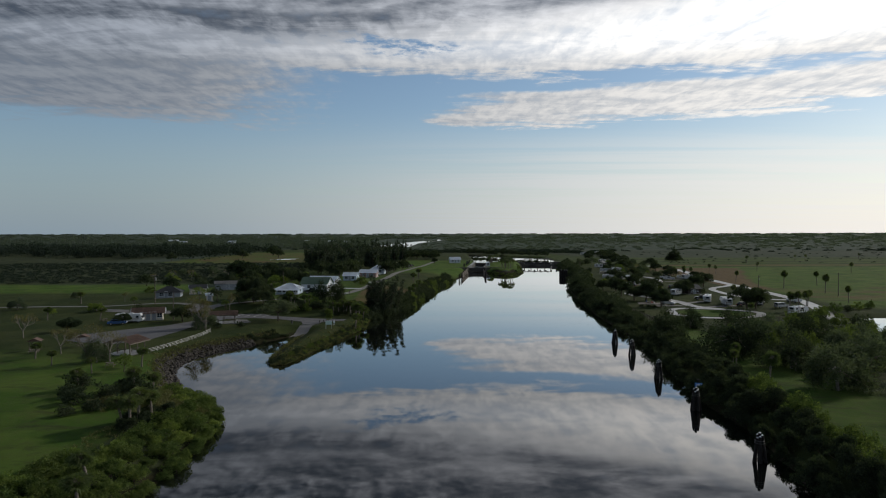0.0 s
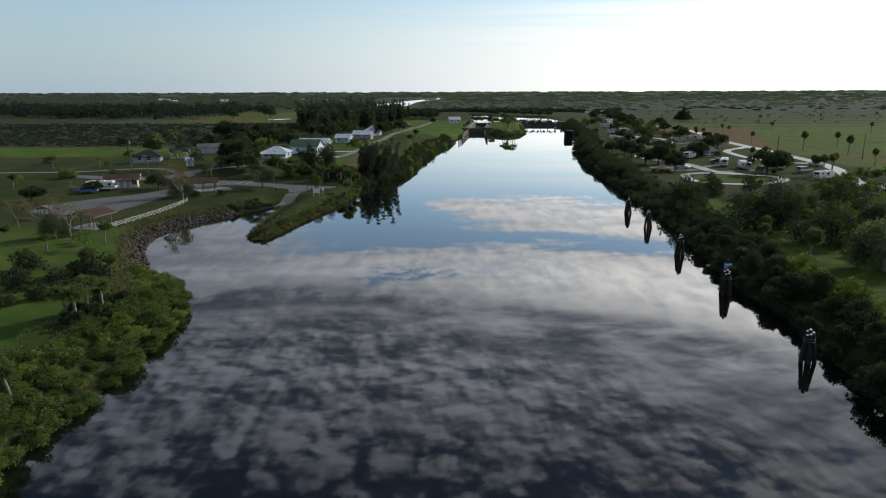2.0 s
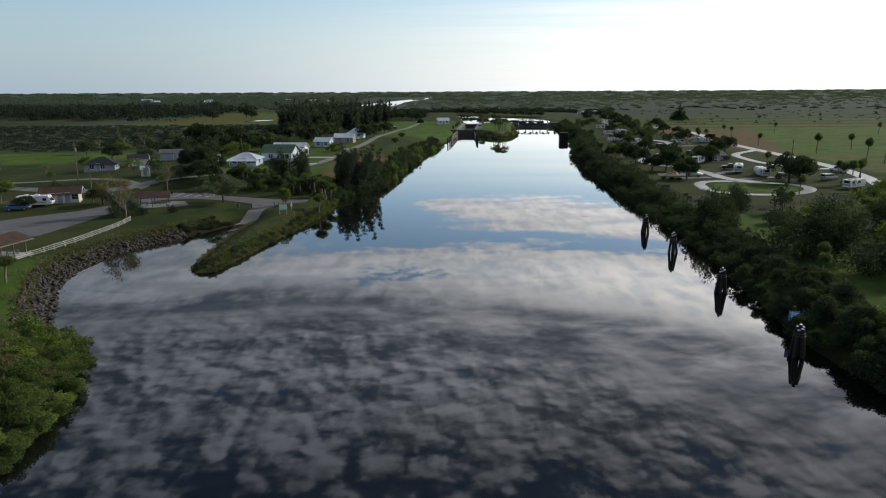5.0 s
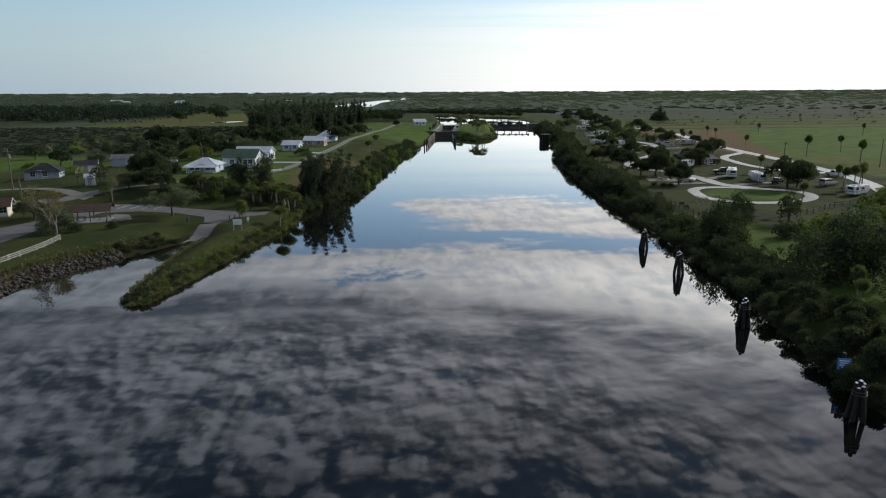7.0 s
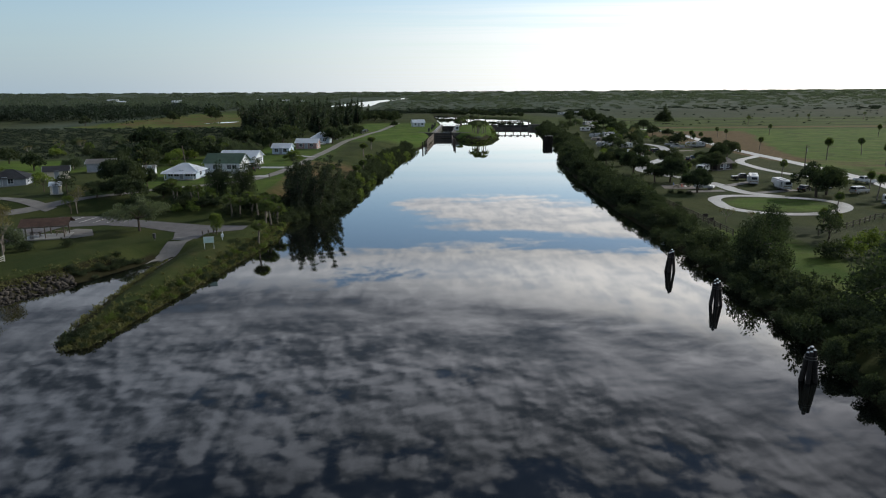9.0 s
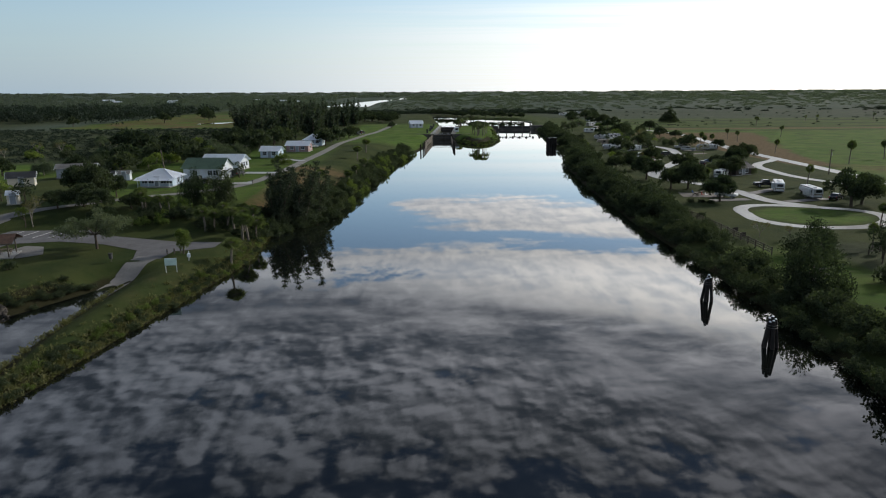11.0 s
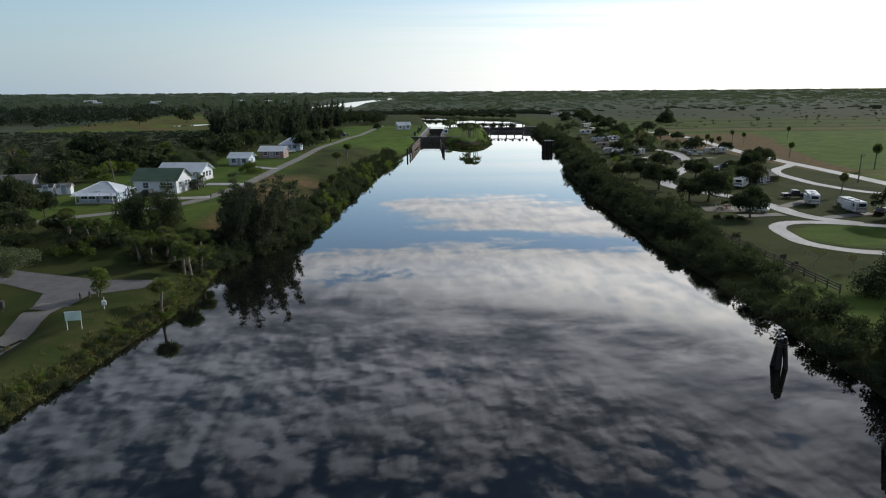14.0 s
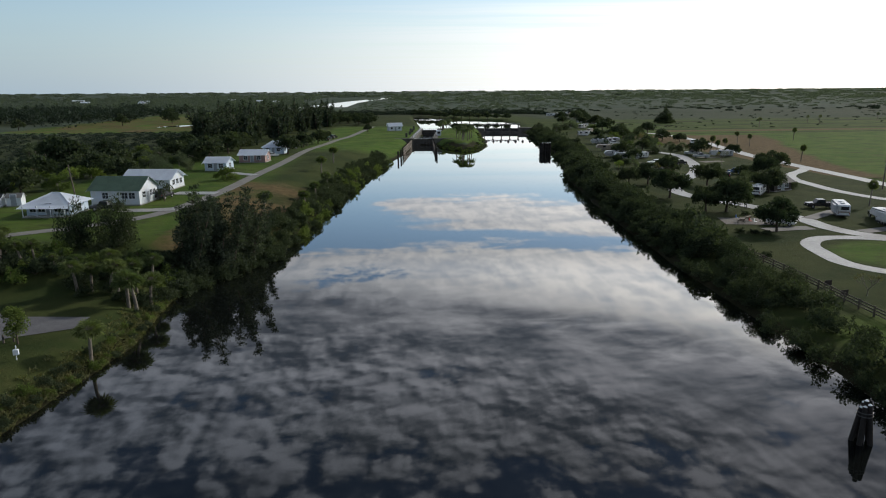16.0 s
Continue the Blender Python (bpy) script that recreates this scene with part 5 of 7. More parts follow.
house("blue_house", "blue-grey house with a pale hipped roof", (-35.8, 353.0, 4.0), -5, 7.2, 6.6, 2.5, 1.9, BLUE_WALL, WHITE_ROOF, True, 0.5, ((0, 0.25), (0, 0.75), (1, 0.5)), ((0, 0.5),))
house("grey_house", "grey house with a dark hipped roof beyond the park", (-97.0, 232.5, 2.9), 14, 8.2, 6.5, 2.1, 1.6, GREY_WALL, DARK_ROOF, True, 0.6, ((0, 0.25), (0, 0.6), (1, 0.3), (1, 0.7)), ((0, 0.45),))
house("garage", "low cream garage beside the grey house", (-89.8, 240.5, 3.0), 24, 5.5, 5.2, 2.2, 1.1, CREAM_PAINT, DARK_ROOF, False, 0.4, ((1, 0.5),), ((0, 0.5),))
house("lock_house", "small white lock-keeper's house on the embankment", (7.0, 497.0, 3.05), 12, 7.4, 5.4, 2.7, 1.6, WHITE_PAINT, WHITE_ROOF, False, 0.5, ((0, 0.2), (0, 0.8), (1, 0.5)), ((0, 0.5),))
house("restroom_block", "long cream block with brown shingle roof and dark doors", (-81.6, 181.6, 2.0), 20, 7.2, 4.6, 2.2, 1.1, CREAM_PAINT, BROWN_ROOF, False, 0.7, ((0, 0.12), (0, 0.9)), ((0, 0.3), (0, 0.5), (0, 0.7)), ribs=False)
house("garden_shed", "small white shed with a low gable roof", (-75.4, 211.2, 3.8), 20, 2.0, 2.2, 1.9, 0.7, CREAM_PAINT, WHITE_ROOF, False, 0.2, (), ((0, 0.5),), ribs=False)
house("storage_shed", "white storage shed behind the white house", (-68.4, 247.0, 4.0), 12, 2.6, 2.8, 1.6, 0.7, WHITE_PAINT, CONCRETE, False, 0.15, (), ((0, 0.5),), ribs=False)
house("tool_shed", "low shed with a dark roof beside the white storage shed", (-72.2, 246.0, 4.0), 12, 3.6, 3.0, 1.7, 0.6, WHITE_PAINT, DARK_ROOF, False, 0.2, (), ((0, 0.65),), ribs=False)
house("open_barn", "low barn with a rusty pale roof behind trees", (-84.0, 256.0, 3.6), 15, 9.0, 5.5, 2.4, 0.9, GREY_WALL, CONCRETE, False, 0.4, (), ((0, 0.5),), ribs=False)
house("camp_hall", "dark brown-roofed camp building among the oaks", (98.0, 268.0, 2.0), 25, 6.5, 5.0, 2.2, 1.3, DARK_SIGN, DARK_ROOF, False, 0.7, ((0, 0.3), (0, 0.7)), ((0, 0.5),), ribs=False)


for x, y, w, k in ((-560, 1430, 16, 0), (-485, 1520, 20, 1), (-430, 1350, 12, 0), (-690, 1700, 24, 1), (-250, 1480, 14, 0), (-205, 1400, 12, 1), (-330, 1600, 18, 0)):
    house("far_building", "distant white building among the woods", (x, y, 2.0), 10 * k, w, w * 0.5, 4.5, 1.8, WHITE_PAINT, WHITE_ROOF, False, 0.5, ((0, 0.25), (0, 0.75)), ((0, 0.5),), ribs=False)


def shelter(label, at, turn, length, depth, height):
    ob = thing("picnic_shelter", label, "shelter", at, turn, "picnic shelters")
    L, D = length / 2, depth / 2
    part("floor_slab", boxes(((length + 0.6, depth + 0.6, 0.3), (0, 0, 0)), bevel=0.02), CONCRETE, ob)
    n = max(2, round(length / 3.2))
    for i in range(n + 1):
        for s in (-1, 1):
            part("post", boxes(((0.16, 0.16, height), (-L + 0.3 + (length - 0.6) * i / n, s * (D - 0.3), height / 2 + 0.1)), bevel=0.015), GREY_WOOD, ob)
    for s in (-1, 1):
        part("beam", boxes(((length, 0.14, 0.28), (0, s * (D - 0.3), height + 0.1)), bevel=0.01), GREY_WOOD, ob)
        bm = bmesh.new()
        q = [bm.verts.new(c) for c in ((-L - 0.6, s * (D + 0.5), height + 0.15), (L + 0.6, s * (D + 0.5), height + 0.15), (L + 0.6, 0, height + 1.15), (-L - 0.6, 0, height + 1.15))]
        bmesh.ops.solidify(bm, geom=[bm.faces.new(q if s < 0 else q[::-1])], thickness=0.13)
        part("roof", bm, BROWN_ROOF, ob)
        part("fascia", boxes(((length + 1.2, 0.06, 0.2), (0, s * (D + 0.52), height + 0.1))), GREY_WOOD, ob)
    return ob


def picnic_table(at, turn, group="picnic tables"):
    ob = thing("picnic_table", "weathered timber picnic table with fixed benches", "picnic table", at, turn, group)
    for i in range(4):
        part("board", boxes(((1.8, 0.17, 0.04), (0, -0.27 + i * 0.18, 0.75)), bevel=0.008), GREY_WOOD, ob)
    for s in (-1, 1):
        part("bench", boxes(((1.8, 0.26, 0.04), (0, s * 0.68, 0.45)), bevel=0.008), GREY_WOOD, ob)
        bm = bmesh.new()
        tube(bm, (s * 0.65, -0.72, 0.0), (s * 0.65, 0.25, 0.74), 0.045, 0.045, 6)
        tube(bm, (s * 0.65, 0.72, 0.0), (s * 0.65, -0.25, 0.74), 0.045, 0.045, 6)
        tube(bm, (s * 0.65, -0.75, 0.42), (s * 0.65, 0.75, 0.42), 0.04, 0.04, 6)
        part("trestle", bm, GREY_WOOD, ob)


shelter("open picnic shelter with a brown gable roof near the cove", (-63.4, 131.0, 2.0), 78, 5.0, 5.0, 2.2)
shelter("long open picnic shelter with a brown gable roof", (-59.0, 175.2, 2.0), 14, 6.2, 4.2, 2.1)
flat_sheet("shelter_path", [(-54.6, 173.5), (-51.9, 175.8), (-54.5, 181.0), (-57.5, 181.8), (-58.5, 179)], 2.07, LANE, "pale concrete apron beside the shelter", "path")
for x, y, t in ((-64.4, 130.4, 22), (-62.2, 131.6, 22), (-61.0, 175.0, 18), (-57.4, 176.2, 18)):
    picnic_table((x, y, 2.15), t)
for x, y, t in ((-72.7, 136.7, 40), (-82, 131, 10), (-60, 117.5, 5), (-92, 178.0, 60), (71.6, 230.8, 30)):
    picnic_table((x, y, lz(x, y) + 0.1 if x > 0 else 2.0), t)
for x, y in ((-83.5, 134.0), (-76.5, 139.0)):
    ob = thing("grill_shelter", "small dark timber table shelter on the lawn", "shelter", (x, y, lz(x, y)), 15, "small table shelters")
    for sx in (-1, 1):
        for sy in (-1, 1):
            part("post", boxes(((0.1, 0.1, 2.1), (sx * 0.9, sy * 0.7, 1.0))), GREY_WOOD, ob)
    bm = bmesh.new()
    prism(bm, [(-1.3, 2.0), (1.3, 2.0), (0, 2.6)], -1.1, 1.1)
    part("roof", bm, BROWN_ROOF, ob)


def utility_pole(x, y, h, lean=0.0, arms=True, label="tall weathered timber utility pole"):
    ob = thing("utility_pole", label, "utility pole", (x, y, lz(x, y)), 20, "utility poles")
    part("pole", tube(bmesh.new(), (0, 0, -0.6), (lean * h, 0, h), 0.17, 0.11, 10), GREY_WOOD, ob)
    if arms:
        part("crossarm", boxes(((2.2, 0.12, 0.14), (lean * h * 0.95, -0.1, h - 0.6)), bevel=0.01), GREY_WOOD, ob)
        for s in (-0.95, 0, 0.95):
            part("insulator", tube(bmesh.new(), (lean * h * 0.95 + s, -0.1, h - 0.53), (lean * h * 0.95 + s, -0.1, h - 0.3), 0.05, 0.03, 8), OLD_CONCRETE, ob)
        part("transformer", tube(bmesh.new(), (0.28, 0.1, h - 2.1), (0.28, 0.1, h - 1.2), 0.2, 0.2, 12), STEEL, ob, "grey transformer can")


for x, y, h, l, a in ((-63.2, 260.3, 6.4, -0.10, False), (-90.2, 205.5, 9.5, 0, True), (-74.6, 181.0, 7.5, 0, False),
                      (124.4, 265.5, 7.5, 0, True), (150, 255, 9.0, 0, False)):
    utility_pole(x, y, h, l, a)


def wire(a, b, sag=0.8):
    pts = [Vector(a).lerp(Vector(b), t) - Vector((0, 0, sag * 4 * t * (1 - t))) for t in np.linspace(0, 1, 9)]
    ring = [Vector((0.02 * math.cos(k * 2.0944), 0, 0.02 * math.sin(k * 2.0944))) for k in range(3)]
    vs = [p + c for p in pts for c in ring]
    fs = [(i * 3 + k, i * 3 + (k + 1) % 3, i * 3 + 3 + (k + 1) % 3, i * 3 + 3 + k) for i in range(len(pts) - 1) for k in range(3)]
    tagged(raw("power_line", [v[:] for v in vs], fs, BLACK_PLASTIC), "thin sagging power line between poles", "power line", "power lines")


wire((-90.2, 205.5, 11), (-150, 214, 11))

# ---- the lock, its island and the spillway ----
def lock():
    ob = thing("lock_chamber", "navigation lock with dark concrete walls and tall steel gates", "lock", (19.95, 430.5, 0), -5.7)
    for s, x in ((-1, -5.45), (1, 5.45)):
        part("chamber_wall", boxes(((2.0, 84, 6.0), (x, 42, 0.0)), bevel=0.06), OLD_CONCRETE, ob)
        part("wall_coping", boxes(((2.3, 84, 0.25), (x, 42, 3.1)), bevel=0.03), LANE if x < 0 else OLD_CONCRETE, ob)
    part("wing_wall", boxes(((7.0, 1.6, 6.0), (-9.9, 1.0, 0.0)), bevel=0.06), OLD_CONCRETE, ob)
    part("wing_wall", boxes(((8.0, 1.6, 6.0), (10.4, 1.0, 0.0)), bevel=0.06), OLD_CONCRETE, ob)
    part("wall_coping", boxes(((7.2, 1.8, 0.22), (-9.9, 1.0, 3.1)), bevel=0.03), OLD_CONCRETE, ob)
    part("wall_coping", boxes(((8.2, 1.8, 0.22), (10.4, 1.0, 3.1)), bevel=0.03), OLD_CONCRETE, ob)
    for y, tilt in ((1.5, 9), (72, 9)):
        for s in (-1, 1):
            g = thing("gate", "", "")
            g.parent = ob
            g.matrix_local = pose(s * 2.22, y + 0.4, -1.5, 0, 0, -s * tilt)
            part("skin", boxes(((4.75, 0.16, 6.6), (0, 0.12, 1.1))), RUST_STEEL, g)
            for h in (-0.9, 0.05, 1.0, 1.95, 2.9, 3.8):
                part("beam", boxes(((4.75, 0.42, 0.26), (0, -0.1, h)), bevel=0.015), GREY_WOOD, g)
            for x in (-2.2, -0.75, 0.75, 2.2):
                part("stiffener", boxes(((0.16, 0.3, 6.4), (x, -0.06, 1.1))), RUST_STEEL, g)
            part("walkway", boxes(((4.75, 0.8, 0.1), (0, 0.2, 4.45))), STEEL, g)
            part("handrail", boxes(((4.7, 0.05, 0.05), (0, -0.15, 5.4)), ((4.7, 0.05, 0.05), (0, -0.15, 4.95)), *[((0.05, 0.05, 1.0), (x, -0.15, 4.95)) for x in (-2.2, -1.1, 0, 1.1, 2.2)]), STEEL, g)
    # railings along the walls
    for x in (-4.9, 4.9):
        rail = bmesh.new()
        for h in (4.4, 4.95):
            box(rail, (0.05, 78, 0.05), (x, 43, h - 0.75))
        for i in range(27):
            box(rail, (0.06, 0.06, 1.1), (x, 4 + i * 3.0, 3.7))
        part("railing", rail, WHITE_PAINT if x < 0 else STEEL, ob)


lock()


def guide_wall(label, a, b, rows, piles):
    """Timber fender in front of the lock."""
    a, b = Vector(a), Vector(b)
    ob = thing("guide_wall", label, "guide wall", a, 0, "lock guide walls")
    d = b - a
    side = Vector((d.y, -d.x, 0)).normalized()
    for i in range(piles):
        p = d * (i / (piles - 1))
        part("timber", tube(bmesh.new(), (p.x, p.y, -2), (p.x, p.y, 3.3), 0.2, 0.18, 8), TAR_WOOD, ob)
    for k in range(rows):
        m = Matrix.Translation(d / 2 + Vector((0, 0, 0.35 + k * 0.62)) + side * 0.24) @ d.to_track_quat("Y", "Z").to_matrix().to_4x4() @ Matrix.Diagonal((0.16, d.length, 0.32, 1))
        bm = bmesh.new()
        bmesh.ops.create_cube(bm, size=1.0, matrix=m)
        part("waler", bm, GREY_WOOD, ob)
    part("walkway", boxes(((1.2, 0.1, 0.1), (0, 0, 3.3))), GREY_WOOD, ob)


guide_wall("slatted timber guide wall leading into the lock", (9.4, 379.0, 0), (14.4, 428, 0), 5, 11)
guide_wall("short timber guide wall beside the island", (24.6, 428, 0), (23.4, 392, 0), 4, 7)
for x, y in ((8.6, 371), (23.0, 380.0), (22.9, 387.0), (7.4, 364)):
    ob = thing("fender_pile", "dark free-standing timber pile before the lock", "pile", (x, y, 0), 0, "fender piles")
    part("timber", tube(bmesh.new(), (0, 0, -2.2), (0, 0, 3.1), 0.34, 0.3, 10), TAR_WOOD, ob)
    part("cap", tube(bmesh.new(), (0, 0, 3.1), (0, 0, 3.25), 0.33, 0.12, 10), OLD_CONCRETE, ob)

ob = thing("control_booth", "small white control booth beside the lock gate", "booth", (28.9, 452, 3.05), 0)
part("wall", boxes(((2.2, 2.2, 2.4), (0, 0, 1.2)), bevel=0.03), WHITE_PAINT, ob)
part("roof", boxes(((2.7, 2.7, 0.2), (0, 0, 2.5)), bevel=0.04), WHITE_ROOF, ob)
part("window", boxes(((1.4, 0.06, 0.9), (0, -1.11, 1.5))), GLASS, ob)
for x, y, h in ((12.4, 442, 2.0), (14.6, 462, 1.6), (16.6, 482, 1.6), (35.4, 506, 2.2), (18.2, 505, 2.0), (15.4, 474, 2.4)):
    ob = thing("gate_machinery", "dark machinery cabinet on the lock wall", "machinery", (x, y, lz(x, y)), 0, "lock machinery")
    part("cabinet", boxes(((1.0, 1.2, h), (0, 0, h / 2)), bevel=0.05), RUST_STEEL, ob)
    part("lid", boxes(((1.1, 1.3, 0.08), (0, 0, h + 0.03)), bevel=0.02), OLD_CONCRETE, ob)


def spillway():
    ob = thing("spillway", "concrete spillway with tall gate piers and an overhead bridge", "spillway", (72.1, 521.0, 0), -8)
    part("sill", boxes(((25, 3.6, 2.4), (0, 0.5, -0.5)), bevel=0.05), OLD_CONCRETE, ob)
    part("abutment", boxes(((9, 5, 4.4), (-15.1, 0.6, 0.3)), bevel=0.06), OLD_CONCRETE, ob)
    part("abutment", boxes(((9, 5, 5.0), (15.2, 0.6, 0.4)), bevel=0.06), OLD_CONCRETE, ob)
    xs = (-10.2, -5.1, 0, 5.1, 10.2)
    for x in xs:
        part("pier", boxes(((0.55, 4.4, 6.2), (x, 0.4, 1.45)), bevel=0.08), OLD_CONCRETE, ob)
        part("pier_cap", boxes(((1.2, 2.4, 0.3), (x, 0.4, 4.5)), bevel=0.05), OLD_CONCRETE, ob)
    part("bridge_deck", boxes(((22, 1.6, 0.3), (0, 0.4, 4.75)), bevel=0.03), OLD_CONCRETE, ob)
    part("service_deck", boxes(((22, 1.0, 0.25), (0, 2.4, 1.15)), bevel=0.03), OLD_CONCRETE, ob)
    for a, b in zip(xs, xs[1:]):
        g = part("spill_gate", boxes(((b - a - 0.5, 0.3, 3.0), ((a + b) / 2, 0.9, 0.95)), bevel=0.02), RUST_STEEL, ob)
        part("hoist", boxes(((1.0, 0.9, 0.6), ((a + b) / 2, 0.4, 5.15)), bevel=0.05), RUST_STEEL, ob)
    rail = bmesh.new()
    for h in (5.3, 5.7):
        box(rail, (22, 0.05, 0.05), (0, -0.35, h))
    for i in range(12):
        box(rail, (0.06, 0.06, 1.0), (-11 + i * 2, -0.35, 5.25))
    part("railing", rail, STEEL, ob)


spillway()
for i in range(7):
    x = 52.6 + i * 3.6
    ob = thing("barrier_buoy", "round dark float in the line before the spillway", "buoy", (x, 448.3 - 0.5 * i + 0.5 * math.sin(i * 1.3), 0.1), 0, "barrier buoys")
    bm = bmesh.new()
    bmesh.ops.create_uvsphere(bm, u_segments=12, v_segments=8, radius=0.62)
    part("float", bm, BLACK_PLASTIC, ob, smooth=True)
    part("eye", tube(bmesh.new(), (0, 0, 0.55), (0, 0, 0.85), 0.08, 0.06, 8), YELLOW, ob)


def mooring_platform(x, y):
    ob = thing("mooring_platform", "square cluster of dark timber piles with a cap frame", "mooring platform", (x, y, 0), 12)
    for i in range(4):
        for j in range(3):
            part("timber", tube(bmesh.new(), (-1.65 + i * 1.1, -1.1 + j * 1.1, -2), (-1.65 + i * 1.1, -1.1 + j * 1.1, 3.9 + 0.25 * ((i + j) % 2)), 0.42, 0.38, 8), TAR_WOOD, ob)
    for h in (0.9, 2.4):
        for s in (-1, 1):
            part("waler", boxes(((4.4, 0.22, 0.3), (0, s * 1.35, h))), TAR_WOOD, ob)
            part("waler", boxes(((0.22, 2.9, 0.3), (s * 2.0, 0, h))), TAR_WOOD, ob)
    for i in range(4):
        part("cap", tube(bmesh.new(), (-1.65 + i * 1.1, -1.1, 4.15), (-1.65 + i * 1.1, -1.1, 4.3), 0.4, 0.15, 8), SIGN_WHITE, ob, "bleached pile cap")


mooring_platform(67.6, 383.0)

# ---- vehicles ----
def wheel(parent, x, y, r, w):
    o = thing("wheel", "", "")
    o.parent = parent
    o.matrix_local = pose(x, y, r)
    part("tyre", tube(bmesh.new(), (0, -w / 2, 0), (0, w / 2, 0), r, r, 18), RUBBER, o)
    part("rim", tube(bmesh.new(), (0, -w / 2 - 0.012, 0), (0, w / 2 + 0.012, 0), r * 0.58, r * 0.58, 14), STEEL, o)


def car(label, at, turn, paint, kind="sedan", group="parked cars"):
    """Nose towards its own +x."""
    at = (at[0], at[1], lz(at[0], at[1]) + 0.07)
    ob = thing({"sedan": "car", "pickup": "pickup_truck", "suv": "car"}[kind], label, {"pickup": "pickup truck"}.get(kind, "car"), at, turn, group)
    if kind == "pickup":
        L, H, W = 5.7, 1.85, 1.95
        body = [(-2.85, 0.5), (2.75, 0.5), (2.85, 0.75), (2.8, 1.1), (1.3, 1.18), (-2.85, 1.15)]
        cab = [(-0.75, 1.14), (1.3, 1.14), (0.75, H), (-0.6, H)]
    elif kind == "suv":
        L, H, W = 4.8, 1.75, 1.88
        body = [(-2.4, 0.42), (2.3, 0.42), (2.4, 0.7), (2.3, 1.0), (1.2, 1.1), (-2.4, 1.1)]
        cab = [(-2.35, 1.08), (1.25, 1.08), (0.55, H), (-2.15, H)]
    else:
        L, H, W = 4.6, 1.45, 1.8
        body = [(-2.3, 0.38), (2.2, 0.38), (2.3, 0.6), (2.2, 0.82), (1.0, 0.95), (-1.7, 0.98), (-2.3, 0.9)]
        cab = [(-1.75, 0.94), (1.05, 0.94), (0.3, H), (-1.15, H)]
    part("body", prism(bmesh.new(), body, -W / 2, W / 2, 0.09), paint, ob)
    part("cabin", prism(bmesh.new(), cab, -W / 2 + 0.1, W / 2 - 0.1, 0.06), paint, ob)
    lo, hi = cab[0][1] + 0.08, H - 0.12
    inset = [(cab[0][0] + 0.18, lo), (cab[1][0] - 0.22, lo), (cab[2][0] - 0.06, hi), (cab[3][0] + 0.06, hi)]
    for s in (-1, 1):
        part("side_window", prism(bmesh.new(), inset, s * (W / 2 - 0.1) - 0.012, s * (W / 2 - 0.1) + 0.012), GLASS, ob)
    for (xa, za), (xb, zb), nm in ((cab[1], cab[2], "windscreen"), (cab[0], cab[3], "rear_window")):
        d = Vector((xb - xa, 0, zb - za))
        n = Vector((d.z, 0, -d.x)).normalized() * (1 if nm == "windscreen" else -1)
        m = Vector(((xa + xb) / 2, 0, (za + zb) / 2)) + n * 0.012
        bm = bmesh.new()
        bmesh.ops.create_cube(bm, size=1, matrix=Matrix.Translation(m) @ Matrix.Rotation(-math.atan2(d.z, d.x), 4, "Y") @ Matrix.Diagonal((d.length * 0.76, W - 0.45, 0.02, 1)))
        part(nm, bm, GLASS, ob)
    if kind == "pickup":
        part("bed_liner", boxes(((1.95, W - 0.3, 0.04), (-1.85, 0, 1.16))), BLACK_PLASTIC, ob)
        for s in (-1, 1):
            part("bed_rail", boxes(((2.0, 0.09, 0.14), (-1.85, s * (W / 2 - 0.09), 1.2)), bevel=0.02), paint, ob)
        part("tailgate", boxes(((0.08, W - 0.1, 0.6), (-2.84, 0, 0.9)), bevel=0.02), paint, ob)
    for s in (-1, 1):
        part("headlight", boxes(((0.06, 0.32, 0.16), (body[2][0] - 0.04, s * (W / 2 - 0.28), body[2][1] + 0.06)), bevel=0.01), SIGN_WHITE, ob)
        part("tail_light", boxes(((0.06, 0.2, 0.26), (body[0][0] + 0.02, s * (W / 2 - 0.18), body[-1][1] - 0.18)), bevel=0.01), RED_PLASTIC, ob)
    part("bumper", boxes(((0.14, W - 0.1, 0.18), (body[1][0] + 0.06, 0, 0.5)), bevel=0.03), BLACK_PLASTIC, ob)
    r = 0.39 if kind == "pickup" else 0.34
    for x in (-L * 0.3, L * 0.31):
        for s in (-1, 1):
            wheel(ob, x, s * (W / 2 - 0.12), r, 0.24)
    return ob


